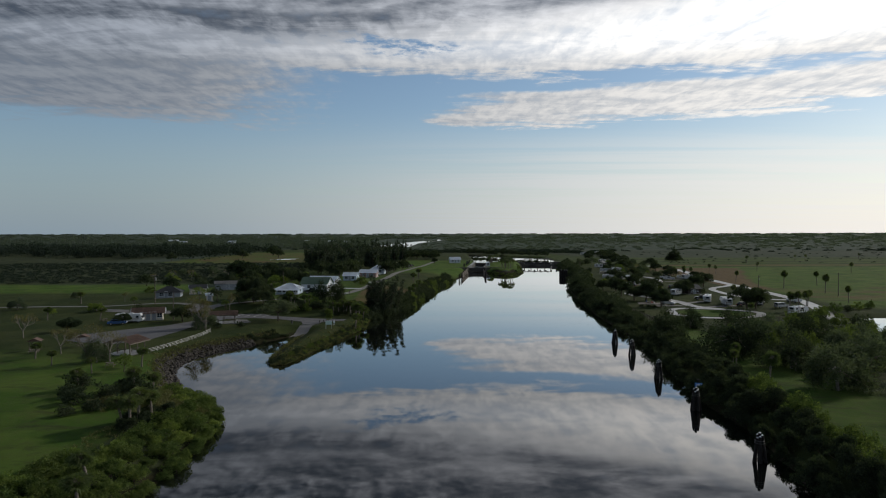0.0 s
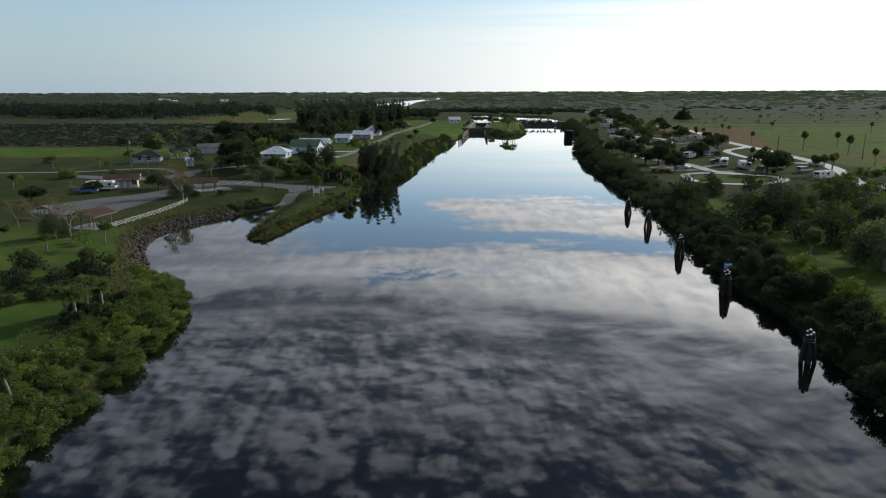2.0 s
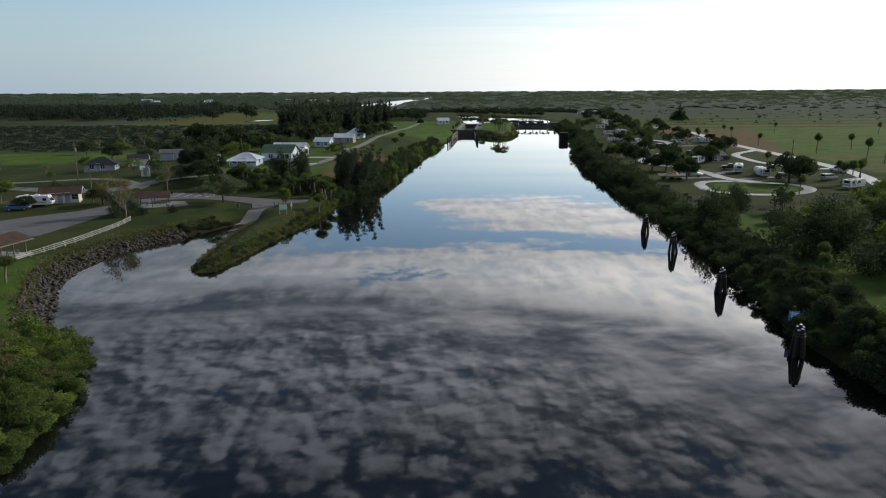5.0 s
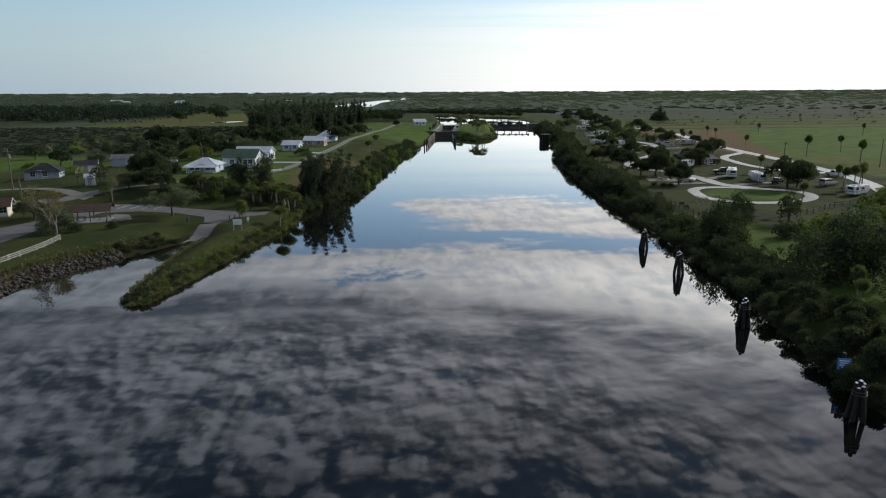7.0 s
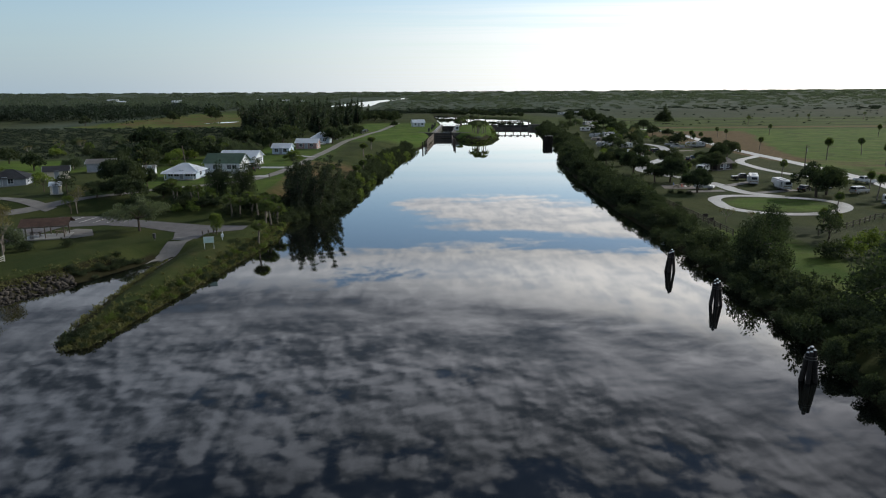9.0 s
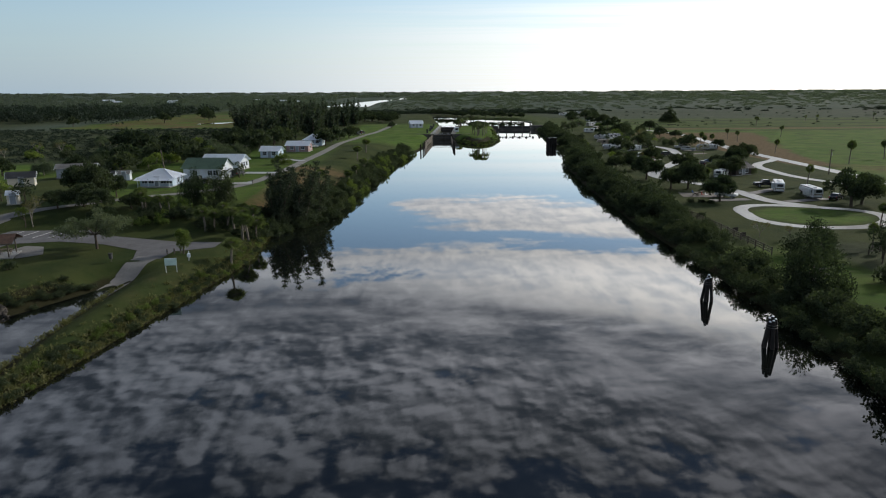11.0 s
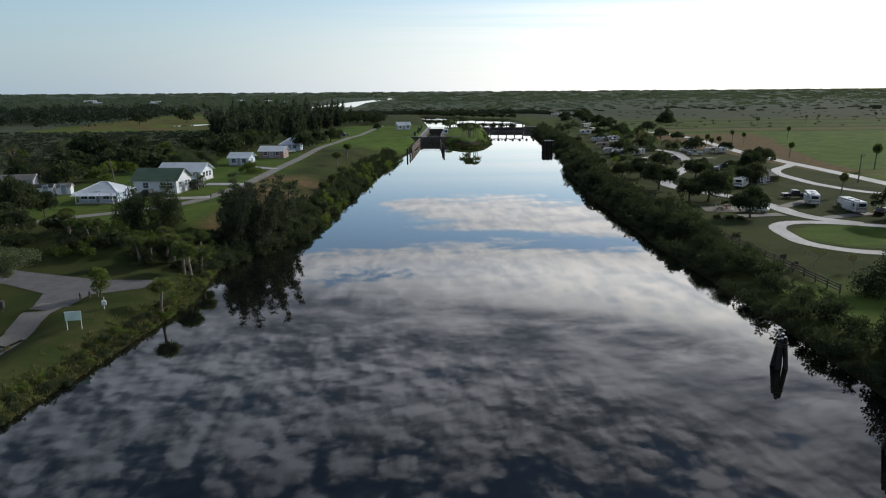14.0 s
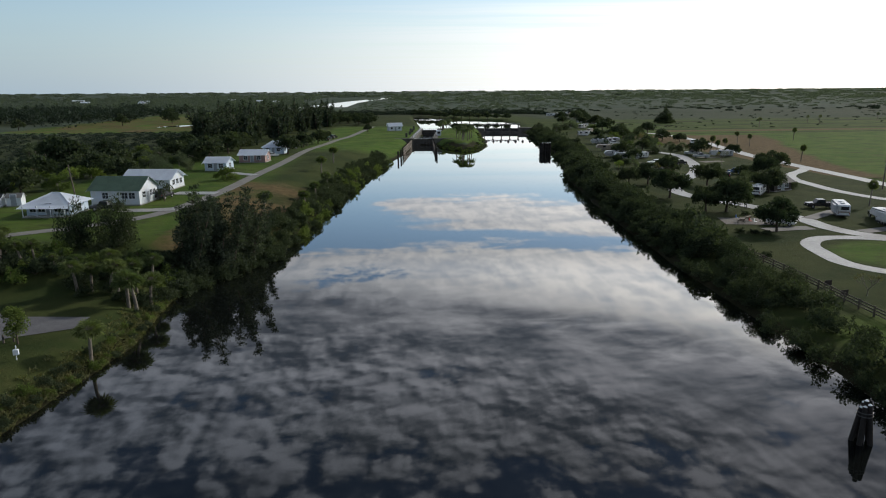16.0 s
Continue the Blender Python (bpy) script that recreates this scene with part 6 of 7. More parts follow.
def trailer(label, at, turn, length=9.5, fifth=True, band=TAN_BAND, group="camping trailers", body=None):
    """Hitch towards its own +x."""
    at = (at[0], at[1], lz(at[0], at[1]) + 0.09)
    ob = thing("camping_trailer", label, "camping trailer", at, turn, group)
    W, z0, H = 2.4, 0.55, 2.8 if fifth else 2.6
    L = length / 2
    if fifth:
        out = [(-L, z0), (L - 2.4, z0), (L - 2.4, z0 + 0.85), (L - 0.1, z0 + 0.95), (L, z0 + 1.3), (L - 0.7, H + 0.15), (-L + 0.3, H), (-L, H - 0.3)]
    else:
        out = [(-L, z0), (L - 0.7, z0), (L, z0 + 0.8), (L - 0.1, H - 0.8), (L - 0.7, H), (-L + 0.25, H), (-L, H - 0.25)]
    part("body", prism(bmesh.new(), out, -W / 2, W / 2, 0.08), body or WHITE_GEL, ob)
    for s in (-1, 1):
        y = s * (W / 2 + 0.008)
        part("stripe", boxes(((length * 0.62, 0.016, 0.22), (-length * 0.12, y, z0 + 0.75))), band, ob)
        part("stripe", boxes(((length * 0.42, 0.016, 0.09), (-length * 0.2, y, z0 + 0.48))), DARK_BAND, ob)
        for i, x in enumerate((-L + 1.4, -L + 4.0, L - 3.6)):
            part("window", boxes(((1.25 if i != 1 else 0.85, 0.03, 0.72), (x, y, z0 + 1.42)), bevel=0.012), GLASS, ob)
        part("skirt", boxes(((length * 0.7, 0.05, 0.3), (-length * 0.12, s * (W / 2 - 0.06), z0 - 0.12))), DARK_BAND, ob)
    d = part("door", boxes(((0.75, 0.04, 1.9), (L - 5.0, -W / 2 - 0.012, z0 + 1.05)), bevel=0.012), WHITE_GEL, ob)
    part("handle", boxes(((0.1, 0.05, 0.14), (L - 4.72, -W / 2 - 0.04, z0 + 1.0))), BLACK_PLASTIC, d)
    part("slide_out", boxes(((3.2, 0.55, 1.6), (-L + 3.0, W / 2 + 0.25, z0 + 1.2)), bevel=0.04), body or WHITE_GEL, ob)
    part("awning", tube(bmesh.new(), (-L + 2.2, -W / 2 - 0.1, H - 0.35), (L - 2.6, -W / 2 - 0.1, H - 0.35), 0.09, 0.09, 8), band, ob)
    for x in (-L + 2.0, 0.4):
        part("roof_unit", boxes(((0.95, 0.75, 0.3), (x, 0.1, H + 0.13)), bevel=0.06), WHITE_GEL, ob)
    part("vent", boxes(((0.4, 0.4, 0.16), (-L + 3.6, -0.4, H + 0.07)), bevel=0.03), DARK_BAND, ob)
    part("rear_window", boxes(((0.03, 1.5, 0.75), (-L - 0.008, -0.1, z0 + 1.55)), bevel=0.012), GLASS, ob)
    part("rear_band", boxes(((0.016, W - 0.3, 0.3), (-L - 0.008, 0, z0 + 0.72))), band, ob)
    part("rear_bumper", boxes(((0.14, W - 0.2, 0.18), (-L - 0.05, 0, z0 - 0.02)), bevel=0.03), DARK_BAND, ob)
    for s in (-1, 1):
        part("tail_light", boxes(((0.03, 0.12, 0.3), (-L - 0.012, s * (W / 2 - 0.15), z0 + 0.45))), RED_PLASTIC, ob)
        part("roof_edge", boxes(((length - 1.4, 0.06, 0.1), (-0.2, s * (W / 2 + 0.01), H - 0.1))), DARK_BAND, ob)
    part("ladder", boxes(((0.04, 0.04, 2.4), (-L - 0.08, 0.75, z0 + 1.4)), ((0.04, 0.04, 2.4), (-L - 0.08, 1.1, z0 + 1.4)), *[((0.03, 0.35, 0.03), (-L - 0.08, 0.92, z0 + 0.5 + 0.35 * i)) for i in range(6)]), STEEL, ob)
    for x in (-L * 0.28, -L * 0.28 + 0.9):
        for s in (-1, 1):
            wheel(ob, x, s * (W / 2 - 0.15), 0.38, 0.24)
    legs = bmesh.new()
    for s in (-1, 1):
        box(legs, (0.12, 0.12, z0 + 0.1), (L - 2.9 if fifth else L - 0.8, s * 0.8, (z0 + 0.1) / 2))
    part("landing_leg", legs, STEEL, ob)
    ob.scale = (0.88, 0.88, 0.88)
    return ob


def motorhome(label, at, turn, length=9.0, band=TAN_BAND):
    ob = thing("motorhome", label, "motorhome", at, turn, "motorhomes")
    L, W, H = length / 2, 2.3, 2.75
    out = [(-L, 0.55), (L - 0.25, 0.55), (L, 1.0), (L - 0.05, 1.35), (L - 0.75, 2.1), (L - 0.5, 2.35), (L - 0.8, H), (-L + 0.2, H), (-L, H - 0.25)]
    part("body", prism(bmesh.new(), out, -W / 2, W / 2, 0.09), WHITE_GEL, ob)
    for s in (-1, 1):
        y = s * (W / 2 + 0.008)
        part("stripe", boxes(((length * 0.8, 0.016, 0.25), (-0.4, y, 1.2))), band, ob)
        for x, w in ((-L + 1.3, 0.9), (-L + 3.4, 1.1), (-0.2, 0.8), (L - 1.6, 0.8)):
            part("window", boxes(((w, 0.03, 0.65), (x, y, 1.85)), bevel=0.012), GLASS, ob)
    d = Vector((-0.7, 0, 0.75))
    bm = bmesh.new()
    bmesh.ops.create_cube(bm, size=1, matrix=Matrix.Translation((L - 0.385, 0, 1.74)) @ Matrix.Rotation(-math.atan2(d.z, d.x), 4, "Y") @ Matrix.Diagonal((0.8, W - 0.35, 0.03, 1)))
    part("windscreen", bm, GLASS, ob)
    for x in (-L + 2, 0.5):
        part("roof_unit", boxes(((1.0, 0.8, 0.3), (x, 0, H + 0.12)), bevel=0.06), WHITE_GEL, ob)
    for x in (-L + 2.2, L - 1.3):
        for s in (-1, 1):
            wheel(ob, x, s * (W / 2 - 0.15), 0.42, 0.26)
    ob.scale = (0.86, 0.86, 0.86)


trailer("large white fifth-wheel trailer with tan stripes on its pad", (91.9, 234.2, 2.1), 66, 8.2)
trailer("long white fifth-wheel trailer with tan stripes on its pad", (94.2, 224.6, 2.1), 84, 8.2)
car("black pickup truck parked on the grass beside a trailer", (93.0, 242.0, 2.0), 170, BLACK_CAR, "pickup")
car("white van parked under an oak", (75.2, 226.0, 2.1), -40, WHITE_GEL, "suv")
car("dark pickup truck towing position beside a trailer", (96.5, 229.5, 2.0), 75, BLACK_CAR, "pickup")
trailer("white and blue camping trailer between the trees", (87.5, 314.0, 2.05), 175, 8.5, False, BLUE_CAR)
trailer("white camping trailer in the far row", (86.5, 341.0, 2.05), 172, 9.0, True, DARK_BAND, body=SILVER_CAR)
trailer("grey-white camping trailer in the far row", (92.5, 346.0, 2.05), 178, 8.5, False, TAN_BAND)
trailer("tan camping trailer in the far row", (91.0, 377.0, 2.05), 172, 9.0, True, DARK_BAND, body=TAN_BAND)
trailer("tan camping trailer in the far row", (98.0, 381.5, 2.05), 170, 8.0, False, DARK_BAND, body=TAN_BAND)
# grey body stands in for the shade on this backlit trailer's near side
trailer("long trailer beside the road, its shaded side put into a grey body", (124.5, 348.0, 2.05), 170, 9.0, False, DARK_BAND, body=SILVER_CAR)
car("silver car parked beside the camp road", (115.2, 344.0, 2.0), 160, SILVER_CAR, "pickup")
car("dark car parked beside the camp road", (98.6, 324.0, 2.0), 20, BLACK_CAR, "suv")
car("dark car parked under the oaks", (77.0, 257.5, 2.1), 10, BLACK_CAR, "suv")
car("black car parked under the oaks", (80.3, 264.5, 2.1), 30, BLACK_CAR, "sedan")
trailer("white trailer beside the camp hall", (90.0, 260.5, 2.05), 50, 8.0, False, DARK_BAND)
car("silver car beside the pasture road", (108.6, 216.0, 2.0), 20, SILVER_CAR, "suv")
car("white pickup truck beside the pasture road", (121.5, 233.0, 2.0), 100, WHITE_GEL, "pickup")
trailer("white trailer beyond the shrubs", (105.5, 199.8, 2.05), 30, 8.0, False, TAN_BAND)
trailer("grey trailer beyond the spreading oak", (106.0, 225.0, 2.05), 60, 8.0, False, DARK_BAND)
motorhome("white motorhome with tan stripe beside the restroom block", (-84.2, 176.2, 2.0), 10, 8.0)
car("blue car parked in front of the motorhome", (-85.2, 171.4, 2.06), 15, BLUE_CAR, "sedan")
car("black pickup truck on the drive of the white house", (-47.9, 238.4, 4.08), 172, BLACK_CAR, "pickup")
car("dark car beside the green-roofed house", (-42.0, 252.5, 4.0), 80, BLACK_CAR, "suv")
car("dark car on the verge of the lane", (-23.8, 426, 4.0), 75, BLACK_CAR, "suv")
car("dark car parked beside the lane", (-22.4, 438, 4.0), 70, BLACK_CAR, "suv")
car("dark pickup truck in a yard", (-33.6, 374, 4.0), 40, BLACK_CAR, "pickup")
car("white car at a house", (-35.0, 340, 4.0), 30, WHITE_GEL, "sedan")
for i, (x, y) in enumerate(((146, 705), (150.5, 711), (156, 716), (160, 727), (166, 735), (171, 742), (136, 573), (142, 581), (135, 552), (140, 557), (117, 500), (112, 470), (104, 452))):
    x, y = 4.9 + (x - 4.9) * 1.04, 112 + (y - 112) * 1.04
    # silver and tan bodies carry the shade of the trees as colour
    trailer(("distant white trailer in the far campground", "distant trailer in the far campground, tree shade put into a silver body", "distant trailer in the far campground, tree shade put into a tan body")[i % 3], (x, y, 0), 20 * (i % 4), 8.5, i % 2 == 0, (TAN_BAND, DARK_BAND)[i % 2], "far camping trailers", (None, SILVER_CAR, TAN_BAND)[i % 3])
for i, (x, y, turn, kind) in enumerate(((92.4, 325.2, 20, "suv"), (117.1, 355.6, 160, "pickup"), (98.9, 292.8, 60, "sedan"), (104.5, 298.6, 120, "suv"), (103.9, 406.9, 10, "pickup"), (100.7, 383, 75, "sedan"), (140.7, 407.3, 70, "suv"), (76.5, 284.5, 30, "suv"), (98.1, 221.1, 40, "sedan"), (108, 431.3, 20, "suv"), (95.5, 366, 100, "pickup"), (84.5, 303.5, 140, "sedan"))):
    paint = (WHITE_GEL, SILVER_CAR, BLACK_CAR, BLUE_CAR, WHITE_GEL, BLACK_CAR)[i % 6]
    car(("white", "silver", "black", "blue", "white", "black")[i % 6] + " car parked among the camping pads", (x, y, 0), turn, paint, kind, "camp cars")
for x, y, turn, fifth in ((98.5, 411.0, 165, False), (106.0, 414.0, 20, True), (86.0, 352.0, 170, False)):
    trailer("silver-grey camping trailer among the camp trees", (x, y, 0), turn, 8.0, fifth, DARK_BAND, body=SILVER_CAR)
picnic_table((69.4, 229.2, lz(69.4, 229.2) + 0.06), 60)
for x, y, c in ((70.6, 228.2, RED_PLASTIC), (71.2, 227.6, SIGN_WHITE), (69.8, 231.6, BLUE_CAR)):
    ob = thing("camp_chair", "folding camp chair on the gravel pad", "chair", (x, y, lz(x, y) + 0.06), 40, "camp chairs")
    part("seat", boxes(((0.5, 0.5, 0.05), (0, 0, 0.42))), c, ob)
    part("backrest", boxes(((0.5, 0.05, 0.5), (0, 0.25, 0.68))), c, ob)
    for sx in (-1, 1):
        for sy in (-1, 1):
            part("leg", boxes(((0.03, 0.03, 0.42), (sx * 0.22, sy * 0.22, 0.21))), STEEL, ob)

# ---- planting ----
CANAL_RIGHT = 52


def bank_line(y, side):
    """x of the canal shore at that y on one side (-1 left, 1 right)."""
    ys, xs = [], []
    pts = (CANAL[:8] if y < 110 else CANAL[22:38]) if side < 0 else CANAL[CANAL_RIGHT:][::-1]
    for (ax, ay) in pts:
        if not ys or ay > ys[-1]:
            ys.append(ay)
            xs.append(ax)
    return float(np.interp(y, ys, xs))


def belts():
    r = np.random.default_rng(11)
    # right bank: an unbroken ragged belt that hangs over the water
    y = 30.0
    while y < 498:
        near = y < 190
        x0 = bank_line(y, 1)
        width = 7.5 if y < 190 else 9.0
        n = 2 if 150 < y < 205 else 3 if y < 190 or y > 330 else 4
        for j in range(n):
            off = (1.5 if near else 2.2) + (j + r.uniform(-0.25, 0.35)) * (width / n) - (r.uniform(0, 1.6) if j == 0 else 0)
            s = r.uniform(0.7, 1.2) * ((1.0, 1.0, 0.95) if near else (1.0, 1.2, 1.25, 1.0))[j] * (0.8 if j == 0 else 1.0)
            s *= 1.4 if r.random() < 0.14 and not 150 < y < 205 else 1.0
            # dark leaf (k=1) puts the shade of this bank's water side into colour
            grow("shrub_near" if y < 120 else "shrub_mid", x0 + off, y + r.uniform(-1.2, 1.2), s, r.uniform(0.8, 1.3), "dense shrub overhanging the canal bank, its shade put into dark green leaves", "right bank shrubs", k=2 if j == 2 and y < 100 else 1, mass=y > 92)
        if y > 185 and r.random() < 0.42:
            grow("hazy", x0 + r.uniform(3.0, 8.5), y, r.uniform(0.6, 0.95), r.uniform(0.8, 1.1), "ragged dark tree in the bank's shrub belt", "bank trees", k=1)
        y += 2.7 if near else 3.4
    # left bank near the camera
    y = 34.0
    while y < 104:
        x0 = bank_line(y, -1) if y < 97 else -33.5 - (y - 97) * 1.0
        for j in range(6 if y < 69 else 4 if y < 86 else 3):
            s = r.uniform(0.6, 1.0) * (1.0 if j else 0.8)
            grow("shrub_near", x0 - 0.1 - (j + r.uniform(-0.15, 0.25)) * 2.0, y + r.uniform(-1, 1), s, r.uniform(0.55, 0.95), "leafy green shrub on the canal bank", "left bank shrubs", k=int(r.choice([0, 2, 0, 2, 3])), mass=y < 56)
        y += 1.9
    # left bank beyond the casuarinas
    y = 214.0
    while y < 352:
        x0 = bank_line(y, -1)
        for j in range(3):
            s = r.uniform(0.6, 1.05) * (1.0 if j else 0.75)
            grow("shrub_mid", x0 - 0.1 - j * 2.2 + r.uniform(-0.5, 0.5), y + r.uniform(-1.5, 1.5), s, r.uniform(0.9, 1.5), "green shrub on the far canal bank", "far left bank shrubs", k=int(r.choice([0, 1, 1, 1])), mass=True)
        y += 3.2
    # at the feet of the casuarinas
    y = 196.0
    while y < 215:
        for j in range(3):
            grow("shrub_mid", bank_line(y, -1) + 0.5 - j * 1.7 + r.uniform(-0.4, 0.4), y + r.uniform(-0.8, 0.8), r.uniform(0.5, 0.85), r.uniform(0.8, 1.4), "dark shrub at the foot of the casuarinas", "casuarina shrubs", k=1, mass=True)
        y += 1.7
    # low growth on the spit and along its shore
    y = 129.5
    while y < 196:
        x0 = bank_line(y, -1)
        for j in range(2):
            grow("shrub_mid", x0 - 0.6 - j * 1.3 + r.uniform(-0.3, 0.3), y + r.uniform(-0.6, 0.6), r.uniform(0.24, 0.44), r.uniform(0.7, 1.15), "low tufted shrub on the spit", "low shore shrubs", k=int(r.choice([1, 1, 0])), mass=True)
        y += 1.25
    for k in range(14):
        grow("shrub_mid", -34.2 + r.normal() * 0.8, 129.6 + abs(r.normal()) * 1.6, r.uniform(0.2, 0.42), 0.8, "low tufted shrub on the spit", "low shore shrubs", k=1, mass=True)
    # beyond the riprap, on the way to the ramp
    for k in range(22):
        a = k / 22
        grow("shrub_mid", -44.2 + 4.6 * a - r.uniform(-0.4, 2.6), 155 + 9 * a + r.uniform(-1, 1), r.uniform(0.3, 0.5), 0.8, "low shrub on the cove's bank", "low shore shrubs", k=1, mass=True)
    # island shore
    for k in range(34 * 10):
        p = CANAL[43 + k // 50] + (CANAL[44 + k // 50] - CANAL[43 + k // 50]) * ((k % 50) / 50)
        inward = np.array((35.0, max(p[1], 400.0))) - p
        inward /= np.linalg.norm(inward)
        q = p + inward * r.uniform(0.4, 8.0 if p[1] < 385 else 4.0)
        grow("shrub_far", q[0], q[1], r.uniform(0.2, 0.4), 0.6, "low shrub on the lock island's bank", "island shrubs", mass=True)


def thickets():
    r = np.random.default_rng(12)
    # thicket between the right bank and the pond, with a grassy lane through it
    spots = [(r.uniform(50, 112), r.uniform(45, 186)) for _ in range(1500)]
    ok = []
    for x, y in spots:
        lane = abs(x - (56.5 + 0.02 * (y - 60))) < 6.0 + 1.2 * math.sin(y * 0.11)
        wet = shore_distance(np.array([x]), np.array([y]), POND)[0] < 2
        camp = y > 168 + max(0, 0.35 * (x - 70)) and x > 55
        if lane or wet or camp or x - bank_line(y, 1) < 9.5:
            continue
        ok.append((x, y))
    for x, y in scatter(ok, 3.8, r)[:130]:
        near = x < 85 and y < 150
        grow("shrub_near" if near and y < 100 else "shrub_mid", x, y, r.uniform(0.9, 1.6), r.uniform(0.8, 1.25), "dense green bush in the thicket behind the bank", "thicket bushes", k=int(r.choice([0, 1, 2, 2, 0])), mass=not (near and y < 100))
    # bushes round the near left lawn
    for x, y, s in ((-52, 92, 1.1), (-49, 94, 1.1), (-46.5, 97.5, 1.4), (-55, 95, 0.9), (-44, 95, 1.0), (-56.4, 100, 1.2), (-47.5, 88, 0.8), (-50, 86, 0.7), (-45, 90, 0.9)):
        grow("shrub_mid", x, y, s, 0.9, "dark bush beside the lawn", "lawn bushes", k=1)
    for x, y, s in ((-38.2, 78.4, 0.75), (-39.6, 79.6, 0.6), (-37.4, 80.6, 0.8), (-39.8, 81.6, 0.65), (-38.2, 83.6, 0.8), (-40.6, 82.8, 0.55), (-36.6, 85.4, 0.8), (-39.0, 86.2, 0.6)):
        grow("shrub_near", x, y, s, 0.95, "dark bush among the palms", "palm bushes", k=1)


belts()
thickets()

# trees of the left park
grow("hazy", -60.4, 164.9, 1.05, 1.05, "thin-leaved tree beside the open shelter", "park oaks", k=0)
grow("hazy", -64.5, 121.4, 0.9, 1.15, "thin-leaved tree beside the open shelter", "park oaks", k=2)
grow("park", -45.6, 179.2, 1.2, 1.12, "spreading thin-leaved tree at the edge of the parking lot", "park oaks")
for x, y, s in ((-91.4, 159.7, 0.62), (-70.8, 177.6, 0.72), (-84.4, 172.2, 0.5)):
    grow("oak", x, y, s, 1.0, "spreading oak at the edge of the parking lot", "park oaks")
for x, y, s in ((-66.0, 120.8, 1.3), (-62.5, 122.2, 1.2), (-60.8, 163.4, 1.5), (-59.2, 162.6, 1.2), (-62.4, 164.8, 1.3), (-96, 150, 1.2), (-64, 196, 1.0), (-76, 130, 1.1)):
    grow("bare", x, y, s, 1.0, "nearly leafless tree on the park lawn", "bare park trees")
for x, y, s in ((-65.2, 195.8, 0.8), (-55.5, 113, 0.8), (-72.5, 210, 1.1), (-69.0, 231, 1.0), (-80, 215, 1.1), (-40.8, 248.6, 0.9)):
    grow("tree_small", x, y, s, 1.0, "small round green tree on the grass", "small park trees")
for x, y, s in ((-56.4, 100.4, 0.75), (-43.4, 96.7, 0.75), (-46.8, 98, 0.85), (-38.8, 79.7, 0.95), (-38.9, 82.2, 1.0), (-40.4, 81.0, 0.85), (-37.6, 83.0, 0.9), (-32.7, 57, 0.9), (-34.5, 62, 0.8), (-38.5, 84, 0.7), (-60.5, 112.0, 0.6), (-54.5, 117.5, 0.75), (-78, 125, 0.7), (-71.3, 118.8, 0.6),
                (-24.0, 173.6, 0.95), (-32.6, 190.9, 0.95), (-31.4, 192.0, 0.8), (-29.1, 191.7, 0.9), (-27.6, 190.2, 1.0), (-25.6, 187.6, 1.0), (-24.6, 187.2, 1.1), (-24.0, 190.0, 0.95), (-26.4, 192.4, 0.95), (-42.1, 197.7, 0.8), (-41.2, 199, 0.75),
                (-37.6, 196.5, 0.5), (-34.5, 195.0, 0.7), (-45.7, 199.5, 0.7), (-47.5, 203, 0.8), (-48.6, 206, 0.85), (-30.5, 197.0, 0.9), (-28.0, 197.5, 0.85), (-25.8, 196.5, 0.9), (-19.7, 240.5, 1.0), (-13.4, 325, 1.1), (-14.8, 301, 1.05),
                (-13.0, 250, 0.9), (-12.2, 262, 0.9), (-11.0, 278, 0.9), (-120, 218, 0.9), (-109, 181, 0.8), (-94.6, 181, 0.8)):
    grow("palm", x, y, s * 1.28, 0.63, "cabbage palm with a shaggy round head", "left bank palms")
for x, y, s in ((-24.5, 190, 0.9), (-22.9, 196, 1.0), (-25.5, 203, 1.2), (-28.5, 203.5, 1.1), (-31, 201, 1.0), (-29, 195, 0.8), (-31.5, 190.5, 0.6), (-49.5, 207, 0.9), (-34, 194, 0.8), (-37, 196, 0.7), (-44, 201, 0.8), (-23.5, 193, 0.9), (-26.8, 188.8, 0.6), (-39.5, 197, 0.6), (-46.5, 205.5, 0.9), (-24.2, 199, 1.1), (-27, 200, 1.0)):
    grow("shrub_mid", x, y, s, 0.9, "dark bush among the palms", "palm grove bushes", k=1)
r = np.random.default_rng(35)
for k in range(22):
    x = r.uniform(-46, -23)
    grow("shrub_mid", x, 195.5 + 0.25 * (-24 - x) * 0.5 + r.uniform(-5, 6), r.uniform(0.5, 1.0), 0.95, "dark bush among the palms", "palm grove bushes", k=int(r.choice([1, 1, 0])))
for x, y, s in ((-57.3, 165.0, 0.62), (-52.2, 167.4, 0.55)):
    grow("shrub_mid", x, y, s, 1.15, "dense round bush on the park lawn", "park bushes", k=1)
grow("ball", -31.2, 175.0, 1.0, 1.0, "dense round light green tree at the head of the ramp", "small park trees")
# tall trees at the water beyond the ramp
for x, y, s in ((-22.2, 203.5, 0.95), (-20.2, 205.5, 1.03), (-17.8, 209.0, 0.98), (-22.6, 207.5, 0.9), (-20.4, 210.5, 0.9), (-17.2, 213.0, 0.78), (-16.2, 217.5, 0.62)):
    grow("wispy", x, y, s, 1.0, "", "waterside casuarinas")
for x, y, s, t in ((-39.8, 207.6, 0.8, 1.6), (-34.6, 208.9, 0.98, 1.35)):
    grow("hazy", x, y, s * 1.06, t * 1.2, "dark broad ragged tree beside the lane", "lane trees", k=1)
for x, y, s in ((-52.5, 197.5, 0.55), (-56, 203, 0.7), (-60.1, 207, 0.75), (-50, 204, 0.5), (-64, 205, 0.6)):
    grow("oak", x, y, s, 1.05, "dense dark tree among the palms", "lane oaks")
